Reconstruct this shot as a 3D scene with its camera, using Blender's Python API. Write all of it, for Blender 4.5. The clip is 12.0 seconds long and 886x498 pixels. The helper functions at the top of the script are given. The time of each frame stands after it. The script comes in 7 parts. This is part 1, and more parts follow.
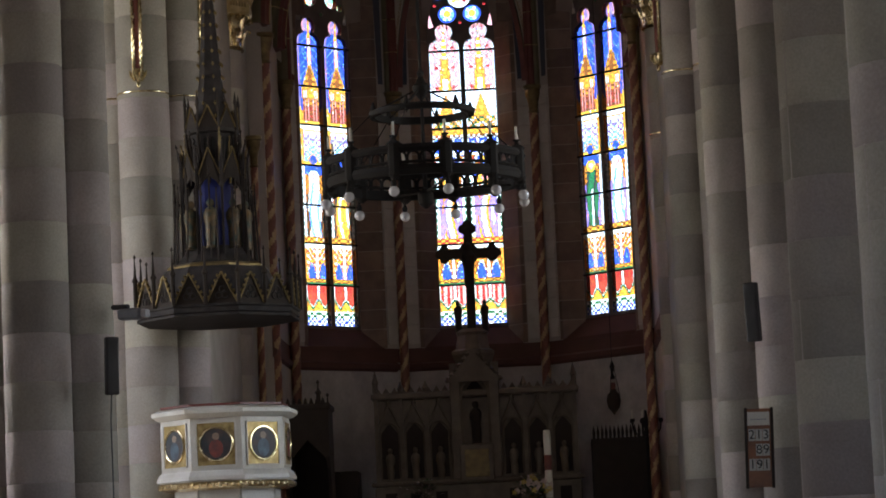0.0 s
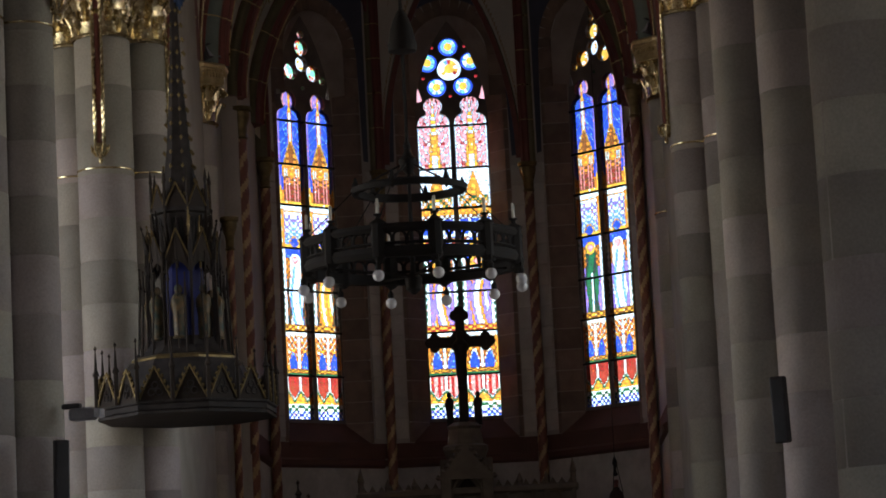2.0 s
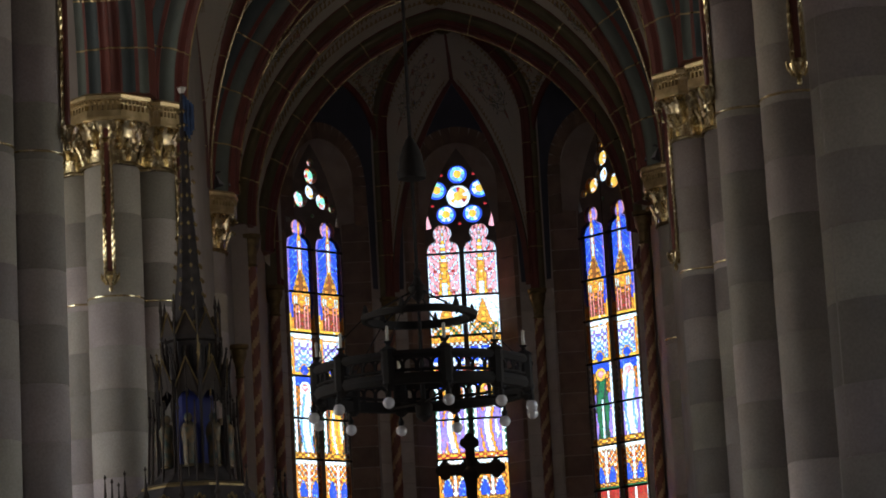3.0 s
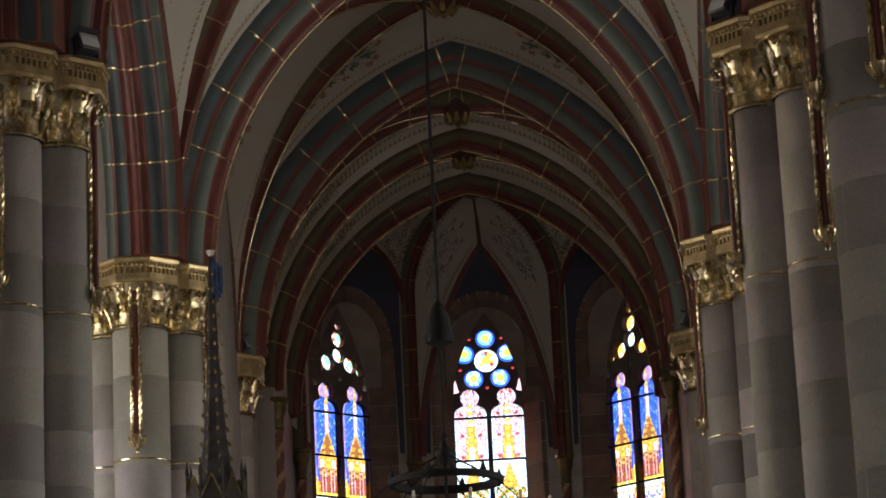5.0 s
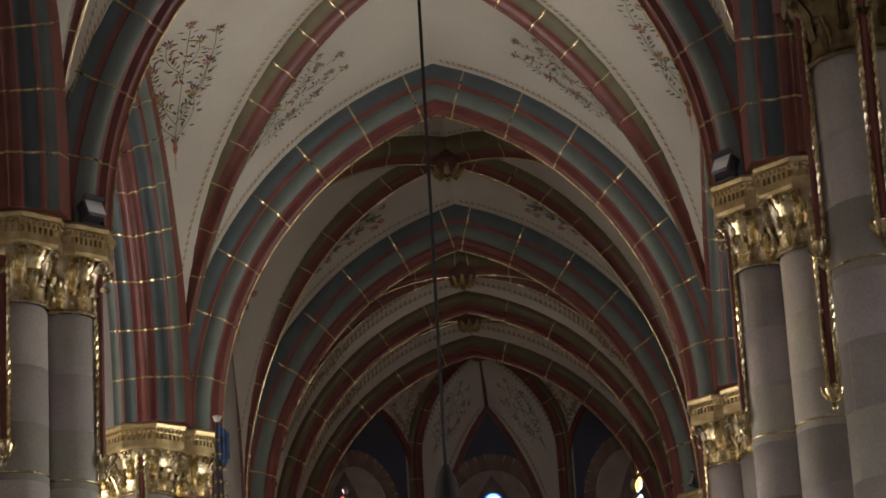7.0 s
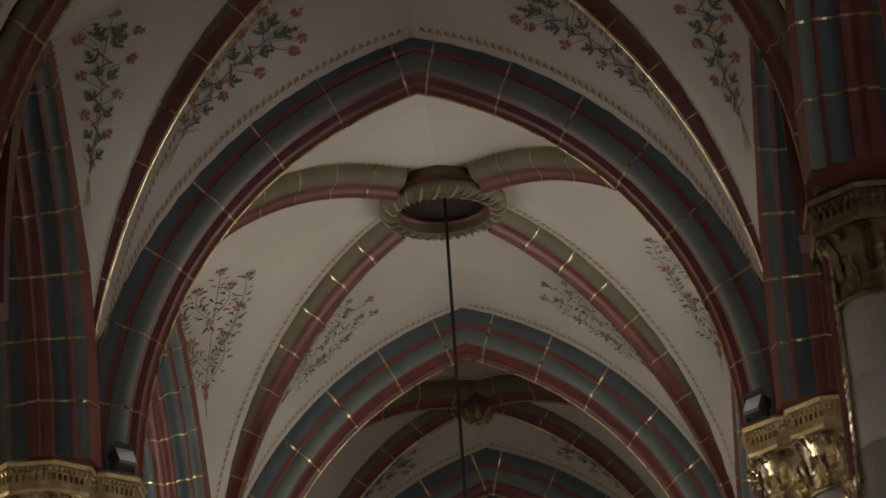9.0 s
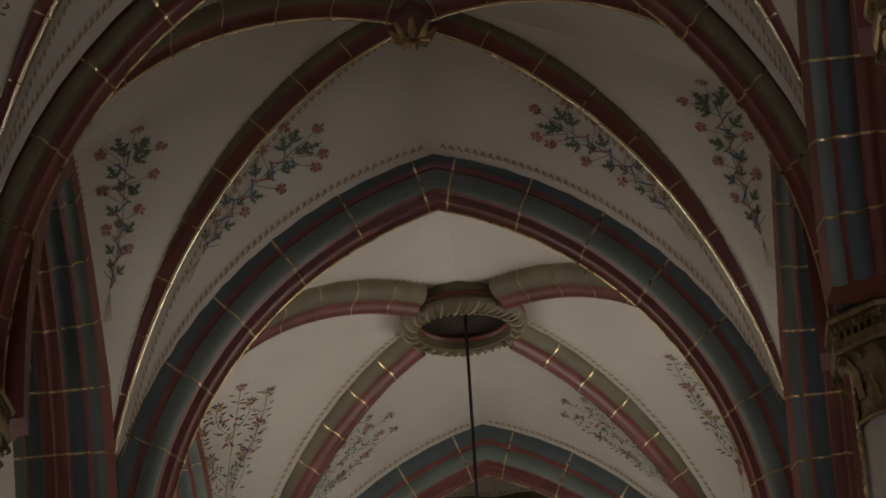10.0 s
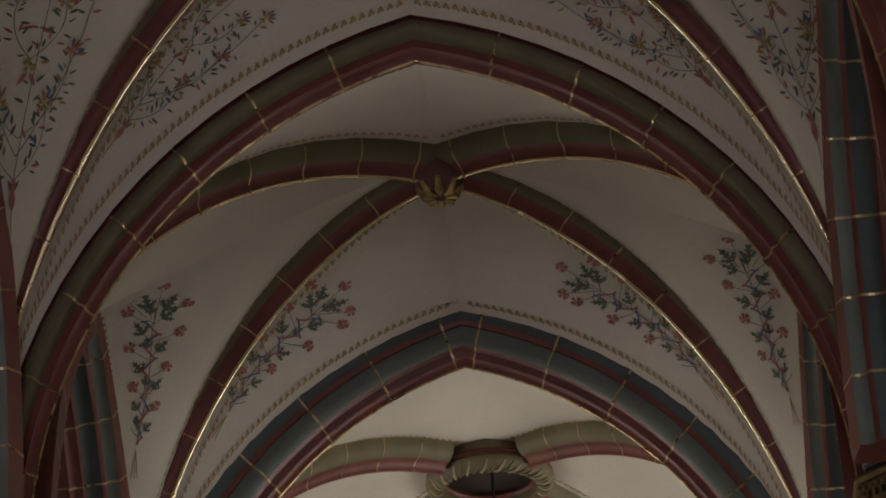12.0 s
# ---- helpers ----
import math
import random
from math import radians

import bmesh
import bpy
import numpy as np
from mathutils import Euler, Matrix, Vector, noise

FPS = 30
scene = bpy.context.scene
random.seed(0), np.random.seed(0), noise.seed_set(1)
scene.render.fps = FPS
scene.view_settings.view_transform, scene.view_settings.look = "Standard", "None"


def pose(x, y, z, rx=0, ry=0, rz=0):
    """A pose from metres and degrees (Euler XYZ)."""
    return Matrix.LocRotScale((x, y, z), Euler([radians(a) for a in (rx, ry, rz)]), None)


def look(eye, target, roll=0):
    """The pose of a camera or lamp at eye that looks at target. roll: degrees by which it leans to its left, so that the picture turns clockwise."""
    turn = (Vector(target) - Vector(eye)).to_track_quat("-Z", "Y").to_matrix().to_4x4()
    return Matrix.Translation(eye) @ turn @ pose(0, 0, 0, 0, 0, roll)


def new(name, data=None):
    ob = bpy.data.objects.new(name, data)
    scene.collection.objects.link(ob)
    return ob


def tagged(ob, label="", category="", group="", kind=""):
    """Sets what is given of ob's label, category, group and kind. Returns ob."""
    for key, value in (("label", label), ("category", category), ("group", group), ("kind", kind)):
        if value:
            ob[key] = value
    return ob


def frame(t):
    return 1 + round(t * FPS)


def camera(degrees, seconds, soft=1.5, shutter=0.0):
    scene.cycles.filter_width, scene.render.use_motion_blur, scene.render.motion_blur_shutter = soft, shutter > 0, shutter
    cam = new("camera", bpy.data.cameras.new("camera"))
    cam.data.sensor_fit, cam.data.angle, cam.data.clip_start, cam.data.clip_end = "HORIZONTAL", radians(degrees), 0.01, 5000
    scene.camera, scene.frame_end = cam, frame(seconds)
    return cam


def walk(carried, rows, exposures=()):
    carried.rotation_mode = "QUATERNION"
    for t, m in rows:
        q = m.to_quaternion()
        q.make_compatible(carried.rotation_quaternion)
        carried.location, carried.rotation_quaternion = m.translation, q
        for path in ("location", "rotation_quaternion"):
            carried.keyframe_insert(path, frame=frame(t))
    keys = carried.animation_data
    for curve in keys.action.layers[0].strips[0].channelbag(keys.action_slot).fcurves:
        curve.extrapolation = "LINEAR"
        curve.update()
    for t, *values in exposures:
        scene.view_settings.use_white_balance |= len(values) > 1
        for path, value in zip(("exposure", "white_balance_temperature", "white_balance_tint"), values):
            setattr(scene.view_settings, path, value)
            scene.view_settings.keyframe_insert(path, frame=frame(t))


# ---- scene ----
cam = camera(17.82, 12.0, soft=1.8)
ROWS = [
    (0.0, 1.460, -3.177, 1.168, 96.635, 2.628, 2.361),
    (0.1, 1.431, -2.260, 1.293, 96.680, 2.660, 2.310),
    (0.2, 1.390, -0.950, 1.471, 96.730, 2.705, 2.230),
    (0.3, 1.360, 0.000, 1.600, 96.780, 2.740, 2.165),
    (0.5, 1.360, 0.000, 1.600, 97.010, 2.742, 2.171),
    (1.0, 1.360, 0.000, 1.600, 97.365, 2.764, 2.224),
    (1.5, 1.360, 0.000, 1.600, 97.564, 2.696, 2.305),
    (2.0, 1.360, 0.000, 1.600, 98.336, 2.864, 2.201),
    (2.5, 1.360, 0.000, 1.600, 99.558, 2.811, 2.117),
    (3.0, 1.360, 0.000, 1.600, 100.924, 3.040, 2.435),
    (3.2, 1.360, 0.000, 1.600, 101.168, 2.682, 2.501),
    (4.8, 1.360, 0.000, 1.600, 103.862, 2.592, 2.909),
    (5.0, 1.360, 0.000, 1.600, 104.275, 2.580, 2.911),
    (5.5, 1.360, 0.000, 1.600, 105.023, 2.646, 2.943),
    (6.0, 1.360, 0.000, 1.600, 105.998, 2.838, 3.046),
    (6.5, 1.360, 0.000, 1.600, 106.446, 2.614, 3.048),
    (7.0, 1.360, 0.000, 1.600, 107.594, 3.168, 3.207),
    (7.2, 1.360, 0.000, 1.600, 108.061, 3.382, 3.232),
    (8.8, 1.360, 0.000, 1.600, 112.078, 3.663, 3.909),
    (9.0, 1.360, 0.000, 1.600, 112.583, 3.606, 4.023),
    (9.5, 1.360, 0.000, 1.600, 113.708, 3.261, 4.137),
    (10.0, 1.360, 0.000, 1.600, 114.956, 3.251, 4.323),
    (10.5, 1.360, 0.000, 1.600, 115.883, 3.197, 4.501),
    (11.0, 1.360, 0.000, 1.600, 116.929, 2.881, 4.554),
    (11.5, 1.360, 0.000, 1.600, 117.580, 2.854, 4.661),
    (12.0, 1.360, 0.000, 1.600, 118.169, 2.944, 4.776),
]
walk(cam, [(r[0], pose(*r[1:])) for r in ROWS],
     [(0.0, 2.15), (0.8, 1.82), (1.5, 1.67), (3.2, 1.46), (5.0, 2.25), (6.0, 2.85), (7.2, 2.87), (9.0, 2.62), (10.5, 2.66), (12.0, 3.0)])

# ---- light ----
world = bpy.data.worlds.new("sky")
scene.world = world
world.use_nodes = True
wn = world.node_tree.nodes
sky = wn.new("ShaderNodeTexSky")
sky.sky_type, sky.sun_disc = "NISHITA", False
sky.sun_elevation, sky.sun_rotation = radians(38), radians(-60)
world.node_tree.links.new(sky.outputs[0], wn["Background"].inputs[0])
wn["Background"].inputs[1].default_value = 0.15

sun = new("sun", bpy.data.lights.new("sun", "SUN"))
sun.data.energy, sun.data.angle, sun.data.color = 2.5, radians(0.5), (1.0, 0.95, 0.88)
sun.matrix_world = look((-30, 20, 40), (0, 30, 0))


def opening_lamp(x, y, z, tx, ty, tz, w, h, watts, color=(1.0, 0.94, 0.88)):
    """An area lamp set in a wall opening in place of daylight."""
    l = new("daylight", bpy.data.lights.new("daylight", "AREA"))
    l.data.shape, l.data.size, l.data.size_y = "RECTANGLE", w, h
    l.data.energy, l.data.color = watts, color
    l.matrix_world = look((x, y, z), (tx, ty, tz))
    return l


opening_lamp(-10.75, 31.5, 7.0, 0, 31.5, 8.0, 4.6, 7.0, 68, (1.0, 0.92, 0.87))
opening_lamp(10.75, 31.5, 7.0, 0, 31.5, 11.5, 4.6, 7.0, 86)
# Unseen aisle windows, only assumed: two fill lamps for the near bays.
opening_lamp(-10.75, 12.0, 5.5, 0, 14.0, 4.5, 3.0, 5.0, 8)
opening_lamp(10.75, 12.0, 5.5, 0, 14.0, 4.5, 3.0, 5.0, 12)
opening_lamp(0.0, -13.95, 8.0, 0, 25.0, 10.0, 4.0, 6.0, 84, (0.90, 0.80, 1.0))
# Added fill lamps that brighten chancel and apse; no windows are known here.
for sx in (-1, 1):
    opening_lamp(sx * 3.72, 45.2, 8.6, 0, 47.0, 8.5, 1.1, 4.4, 28, (1.0, 0.84, 0.76))
    opening_lamp(sx * 3.72, 37.8, 8.4, 0, 41.0, 6.5, 1.1, 4.0, 11, (1.0, 0.87, 0.78))

# ---- materials ----


def dull(m, level=0.28):
    """Old dry surfaces that throw back little light."""
    m.node_tree.nodes["Principled BSDF"].inputs["Specular IOR Level"].default_value = level
    return m


def rgb(c):
    return (*c, 1.0)


def material(name, color, color2=None, scale=3.0, rough=0.7, metal=0.0, bump=0.15, bump_scale=40.0, spread=0.0, dirt=0.25, hue=False):
    """Two scales of variation, fine relief, and a tone of its own for every piece (spread)."""
    m = bpy.data.materials.new(name)
    m.use_nodes = True
    nt = m.node_tree
    n, link = nt.nodes, nt.links.new
    bs = n["Principled BSDF"]
    co = n.new("ShaderNodeTexCoord")
    big = n.new("ShaderNodeTexNoise")
    big.inputs["Scale"].default_value, big.inputs["Detail"].default_value = scale, 5
    fine = n.new("ShaderNodeTexNoise")
    fine.inputs["Scale"].default_value, fine.inputs["Detail"].default_value = bump_scale, 6
    link(co.outputs["Object"], big.inputs["Vector"])
    link(co.outputs["Object"], fine.inputs["Vector"])
    ramp = n.new("ShaderNodeValToRGB")
    ramp.color_ramp.elements[0].position, ramp.color_ramp.elements[1].position = 0.35, 0.68
    c2 = color2 or tuple(c * 0.72 for c in color)
    ramp.color_ramp.elements[0].color, ramp.color_ramp.elements[1].color = rgb(c2), rgb(color)
    link(big.outputs["Fac"], ramp.inputs["Fac"])
    out = ramp.outputs["Color"]
    mix = n.new("ShaderNodeMixRGB")
    mix.blend_type, mix.inputs["Fac"].default_value = "MULTIPLY", dirt
    link(out, mix.inputs["Color1"])
    link(fine.outputs["Fac"], mix.inputs["Color2"])
    out = mix.outputs["Color"]
    if spread:
        info = n.new("ShaderNodeObjectInfo")
        mr = n.new("ShaderNodeMapRange")
        mr.inputs["To Min"].default_value, mr.inputs["To Max"].default_value = 1 - spread, 1 + spread * 0.45
        link(info.outputs["Random"], mr.inputs["Value"])
        mul = n.new("ShaderNodeVectorMath")
        mul.operation = "SCALE"
        link(out, mul.inputs[0])
        link(mr.outputs["Result"], mul.inputs["Scale"])
        out = mul.outputs["Vector"]
    if hue:
        more = n.new("ShaderNodeMath")
        more.operation = "MULTIPLY"
        more.inputs[1].default_value = 7.3
        link(info.outputs["Random"], more.inputs[0])
        frac = n.new("ShaderNodeMath")
        frac.operation = "FRACT"
        link(more.outputs[0], frac.inputs[0])
        tone = n.new("ShaderNodeValToRGB")
        tone.color_ramp.elements[0].color, tone.color_ramp.elements[1].color = (1.0, 0.97, 0.98, 1), (0.92, 0.97, 0.84, 1)
        link(frac.outputs[0], tone.inputs["Fac"])
        both = n.new("ShaderNodeVectorMath")
        both.operation = "MULTIPLY"
        link(out, both.inputs[0])
        link(tone.outputs["Color"], both.inputs[1])
        out = both.outputs["Vector"]
    link(out, bs.inputs["Base Color"])
    rr = n.new("ShaderNodeMapRange")
    rr.inputs["To Min"].default_value, rr.inputs["To Max"].default_value = max(rough - 0.12, 0.02), min(rough + 0.12, 1)
    link(big.outputs["Fac"], rr.inputs["Value"])
    link(rr.outputs["Result"], bs.inputs["Roughness"])
    bs.inputs["Metallic"].default_value = metal
    bp = n.new("ShaderNodeBump")
    bp.inputs["Strength"].default_value, bp.inputs["Distance"].default_value = bump, 0.01
    link(fine.outputs["Fac"], bp.inputs["Height"])
    link(bp.outputs["Normal"], bs.inputs["Normal"])
    return m


def glass(name, color, white=0.0):
    """Stained glass: daylight passes through it and takes its colour."""
    m = bpy.data.materials.new(name)
    m.use_nodes = True
    n, link = m.node_tree.nodes, m.node_tree.links.new
    tr = n.new("ShaderNodeBsdfTransparent")
    geo = n.new("ShaderNodeNewGeometry")
    mr = n.new("ShaderNodeMapRange")
    mr.inputs["To Min"].default_value, mr.inputs["To Max"].default_value = 0.72, 1.2
    link(geo.outputs["Random Per Island"], mr.inputs["Value"])
    sc = n.new("ShaderNodeVectorMath")
    sc.operation = "SCALE"
    sc.inputs[0].default_value = color
    link(mr.outputs["Result"], sc.inputs["Scale"])
    link(sc.outputs["Vector"], tr.inputs["Color"])
    gl = n.new("ShaderNodeBsdfGlossy")
    gl.inputs["Roughness"].default_value = 0.15
    mx = n.new("ShaderNodeMixShader")
    mx.inputs["Fac"].default_value = 0.04
    link(tr.outputs[0], mx.inputs[1])
    link(gl.outputs[0], mx.inputs[2])
    link(mx.outputs[0], n["Material Output"].inputs["Surface"])
    return m


M_STONE = material("pier stone", (0.58, 0.515, 0.49), (0.47, 0.415, 0.395), 1.6, 0.8, bump=0.3, spread=0.36, dirt=0.4, hue=True)
M_ASHLAR = material("wall stone", (0.44, 0.41, 0.36), (0.36, 0.33, 0.29), 2.0, 0.85, bump=0.2, spread=0.3)
M_PLASTER = material("buff plaster", (0.60, 0.54, 0.48), (0.52, 0.46, 0.41), 1.2, 0.9, bump=0.08)
M_WHITE = material("limewash", (0.72, 0.70, 0.66), (0.60, 0.58, 0.54), 1.0, 0.9, bump=0.1)
M_CREAM = material("cream vault plaster", (0.635, 0.595, 0.50), (0.555, 0.515, 0.43), 0.7, 0.9, bump=0.06, bump_scale=25, dirt=0.15)
M_SLATE = material("slate blue paint", (0.10, 0.11, 0.15), (0.07, 0.08, 0.10), 1.5, 0.85)
M_RED = material("oxblood paint", (0.23, 0.066, 0.048), (0.155, 0.042, 0.032), 3, 0.45, bump=0.05)
M_TEAL = material("grey green paint", (0.20, 0.24, 0.205), (0.15, 0.18, 0.155), 2, 0.6, bump=0.08)
M_BLUE = material("dull blue paint", (0.092, 0.122, 0.124), (0.068, 0.09, 0.092), 2, 0.6, bump=0.08)
M_OLIVE = material("olive paint", (0.20, 0.17, 0.09), (0.14, 0.12, 0.06), 2, 0.6, bump=0.08)
M_BROWN = material("red brown paint", (0.19, 0.085, 0.065), (0.13, 0.06, 0.045), 1.5, 0.8)
M_GOLD = material("gilding", (0.96, 0.84, 0.55), (0.66, 0.52, 0.28), 14, 0.24, 1.0, bump=0.3, bump_scale=30)
M_ARRIS = material("burnished gilding", (0.96, 0.84, 0.56), (0.86, 0.72, 0.44), 3, 0.24, 1.0, bump=0.0, dirt=0.05)
M_BAND = material("worn gilt band", (0.78, 0.62, 0.32), (0.34, 0.25, 0.12), 9, 0.30, 0.9, bump=0.25, bump_scale=30)
M_OLDGOLD = material("dull gilding", (0.30, 0.22, 0.10), (0.15, 0.11, 0.05), 9, 0.5, 0.8, bump=0.3, bump_scale=30)
M_BOSS = material("rubbed gilding", (0.62, 0.46, 0.20), (0.26, 0.18, 0.07), 9, 0.42, 0.7, bump=0.3, bump_scale=30)
M_ABACUS = material("tan gilt stone", (0.82, 0.66, 0.36), (0.58, 0.44, 0.22), 7, 0.34, 0.75, bump=0.2, bump_scale=30)
M_ROPE = material("ochre rope paint", (0.46, 0.38, 0.22), (0.32, 0.25, 0.14), 6, 0.6, bump=0.1)
M_IRON = dull(material("black iron", (0.022, 0.019, 0.018), None, 8, 0.8, 0.0, bump=0.2))
M_BRICK = material("painted quoin", (0.34, 0.24, 0.18), (0.25, 0.165, 0.125), 4, 0.85, spread=0.25)
M_REVEAL = material("brown painted stone", (0.46, 0.38, 0.32), (0.36, 0.29, 0.24), 3, 0.9)
M_DADO = material("grey stone blocks", (0.66, 0.62, 0.58), (0.50, 0.46, 0.43), 3, 0.9, bump=0.4, bump_scale=14)
M_FLOOR = material("floor stone", (0.30, 0.26, 0.22), (0.2, 0.17, 0.15), 1.5, 0.5, bump=0.1)
M_DARKWOOD = dull(material("dark carved wood", (0.045, 0.033, 0.026), None, 5, 0.75))
M_CANOPY = dull(material("weathered grey wood", (0.060, 0.050, 0.048), (0.026, 0.022, 0.021), 6, 0.8))
M_MARBLE = material("white marble", (0.78, 0.75, 0.68), (0.66, 0.62, 0.55), 3, 0.4, bump=0.05)

# ---- mesh tools ----


class Shape:
    """Collects faces for one mesh."""

    def __init__(self):
        self.v, self.f, self.m = [], [], []

    def add(self, verts, faces, mi=0):
        k = len(self.v)
        self.v += [tuple(p) for p in verts]
        self.f += [tuple(k + i for i in f) for f in faces]
        self.m += [mi] * len(faces)
        return self

    def box(self, x0, x1, y0, y1, z0, z1, mi=0, bevel=0.0):
        b = min(bevel, (x1 - x0) / 3, (y1 - y0) / 3, (z1 - z0) / 3)
        if b <= 0:
            p = [(x, y, z) for z in (z0, z1) for y in (y0, y1) for x in (x0, x1)]
            return self.add(p, [(0, 2, 3, 1), (4, 5, 7, 6), (0, 1, 5, 4), (2, 6, 7, 3), (0, 4, 6, 2), (1, 3, 7, 5)], mi)
        def ring(e, z):
            a, c, d, g = x0 + e, x1 - e, y0 + e, y1 - e
            return [(a + b, d, z), (c - b, d, z), (c, d + b, z), (c, g - b, z), (c - b, g, z), (a + b, g, z), (a, g - b, z), (a, d + b, z)]
        p = ring(b, z0) + ring(0, z0 + b) + ring(0, z1 - b) + ring(b, z1)
        f = [tuple(range(7, -1, -1)), tuple(range(24, 32))]
        for r in range(3):
            f += [(r * 8 + i, r * 8 + (i + 1) % 8, r * 8 + 8 + (i + 1) % 8, r * 8 + 8 + i) for i in range(8)]
        return self.add(p, f, mi)

    def lathe(self, prof, n=16, cx=0.0, cy=0.0, mi=0, cap=True, turn=0.0, a0=0.0, a1=2 * math.pi):
        """prof: (radius, z) from low to high."""
        full = abs(a1 - a0 - 2 * math.pi) < 1e-6
        k = n if full else n + 1
        p = [(cx + r * math.cos(turn + a0 + (a1 - a0) * i / n), cy + r * math.sin(turn + a0 + (a1 - a0) * i / n), z) for r, z in prof for i in range(k)]
        f = [(j * k + i, j * k + (i + 1) % k, j * k + k + (i + 1) % k, j * k + k + i) for j in range(len(prof) - 1) for i in range(n)]
        if cap and full:
            f += [tuple(range(k - 1, -1, -1)), tuple(range((len(prof) - 1) * k, len(prof) * k))]
        return self.add(p, f, mi)

    def tube(self, pts, r, n=6, mi=0, closed=False):
        """A round bar along points; r may be a list."""
        pts = [Vector(p) for p in pts]
        rs = r if isinstance(r, (list, tuple)) else [r] * len(pts)
        p, N = [], len(pts)
        side = None
        for i, q in enumerate(pts):
            a, b = (pts[(i - 1) % N], pts[(i + 1) % N]) if closed else (pts[max(i - 1, 0)], pts[min(i + 1, N - 1)])
            d = (b - a).normalized()
            if side is None:
                side = d.orthogonal().normalized()
            side = (side - d * side.dot(d)).normalized()
            up = d.cross(side)
            p += [q + (side * math.cos(2 * math.pi * j / n) + up * math.sin(2 * math.pi * j / n)) * rs[i] for j in range(n)]
        L = N if closed else N - 1
        f = [(i * n + j, i * n + (j + 1) % n, (i + 1) % N * n + (j + 1) % n, (i + 1) % N * n + j) for i in range(L) for j in range(n)]
        if not closed:
            f += [tuple(range(n - 1, -1, -1)), tuple(range((N - 1) * n, N * n))]
        return self.add(p, f, mi)

    def prism(self, poly, place, depth, mi=0):
        """A flat outline (a, b) put in space by place(a, b, c), from c = 0 to depth."""
        n = len(poly)
        p = [place(a, b, 0) for a, b in poly] + [place(a, b, depth) for a, b in poly]
        f = [tuple(range(n)), tuple(range(2 * n - 1, n - 1, -1))]
        f += [(i, n + i, n + (i + 1) % n, (i + 1) % n) for i in range(n)]
        return self.add(p, f, mi)

    def data(self, name, mats, smooth=False, angle=35):
        me = bpy.data.meshes.new(name)
        me.from_pydata(self.v, [], self.f)
        for mt in mats if isinstance(mats, (list, tuple)) else [mats]:
            me.materials.append(mt)
        me.polygons.foreach_set("material_index", self.m)
        bm = bmesh.new()
        bm.from_mesh(me)
        bmesh.ops.recalc_face_normals(bm, faces=bm.faces)
        bm.to_mesh(me)
        bm.free()
        if smooth:
            me.polygons.foreach_set("use_smooth", [True] * len(me.polygons))
            me.set_sharp_from_angle(angle=radians(angle))
        me.update()
        return me


def part(name, shape, mats, parent=None, label="", at=None, smooth=False):
    me = shape if isinstance(shape, bpy.types.Mesh) else shape.data(name, mats, smooth)
    ob = new(name, me)
    if parent is not None:
        ob.parent = parent
    if at is not None:
        ob.matrix_basis = at
    return tagged(ob, label)


def thing(name, label, category, group="", kind="", at=None):
    ob = new(name)
    ob.empty_display_size = 0.2
    if at is not None:
        ob.matrix_basis = at
    return tagged(ob, label, category, group, kind)


def pointed(a, h, n=14):
    """Half a pointed arch as (distance from the middle, height), from the springing to the crown; n steps."""
    c = (h * h - a * a) / (2 * a)
    if c >= 0:
        r, t1 = a + c, math.atan2(h, c)
        return [(-c + r * math.cos(t1 * i / n), r * math.sin(t1 * i / n)) for i in range(n + 1)]
    return [(a * math.cos(math.pi / 2 * i / n), h * math.sin(math.pi / 2 * i / n)) for i in range(n + 1)]


def normals(path):
    """Outward normals of a plane line, mitred."""
    res = []
    for i in range(len(path)):
        ns = []
        for a, b in ((i - 1, i), (i, i + 1)):
            if 0 <= a and b < len(path):
                dx, dz = path[b][0] - path[a][0], path[b][1] - path[a][1]
                l = math.hypot(dx, dz) or 1
                ns.append((dz / l, -dx / l))
        nx, nz = sum(n[0] for n in ns) / len(ns), sum(n[1] for n in ns) / len(ns)
        l2 = nx * nx + nz * nz
        res.append((nx / l2, nz / l2))
    return res


def sweep(shape, path, prof, place, mats_of):
    """prof: closed outline of (outward, across), each edge with its material; path: plane line; place(a, z, across) to space."""
    nn = normals(path)
    k = len(prof)
    pts = [place(q[0] + n[0] * o, q[1] + n[1] * o, w) for q, n in zip(path, nn) for o, w in prof]
    base = len(shape.v)
    shape.v += pts
    for i in range(len(path) - 1):
        for j in range(k):
            shape.f.append((base + i * k + j, base + i * k + (j + 1) % k, base + (i + 1) * k + (j + 1) % k, base + (i + 1) * k + j))
            shape.m.append(mats_of[j])
    for e, i in ((1, 0), (-1, len(path) - 1)):
        shape.f.append(tuple(base + i * k + j for j in (range(k) if e > 0 else range(k - 1, -1, -1))))
        shape.m.append(mats_of[0])

# ---- plan ----
SPRING = 10.62          # top of the capitals
CAPLOW = 9.72
ARCH_Y = [16.0, 21.6, 27.2, 35.9, 41.5, 43.9, 46.2]
PX = 4.0                # middle of the piers, left and right
SPAN = {16.0: 3.45, 21.6: 3.45, 27.2: 3.05, 35.9: 3.05, 41.5: 3.0, 43.9: 3.0, 46.2: 2.95}
CROWN = {16.0: 15.1, 21.6: 15.1, 27.2: 14.72, 35.9: 14.88, 41.5: 14.72, 43.9: 14.40, 46.2: 14.30}
SLIM = (16.0, 21.6, 43.9, 46.2)   # arches with a lighter moulding
AX = 0.10               # axis of the apse
APSE_Y, SIDE = 48.64, 2.69

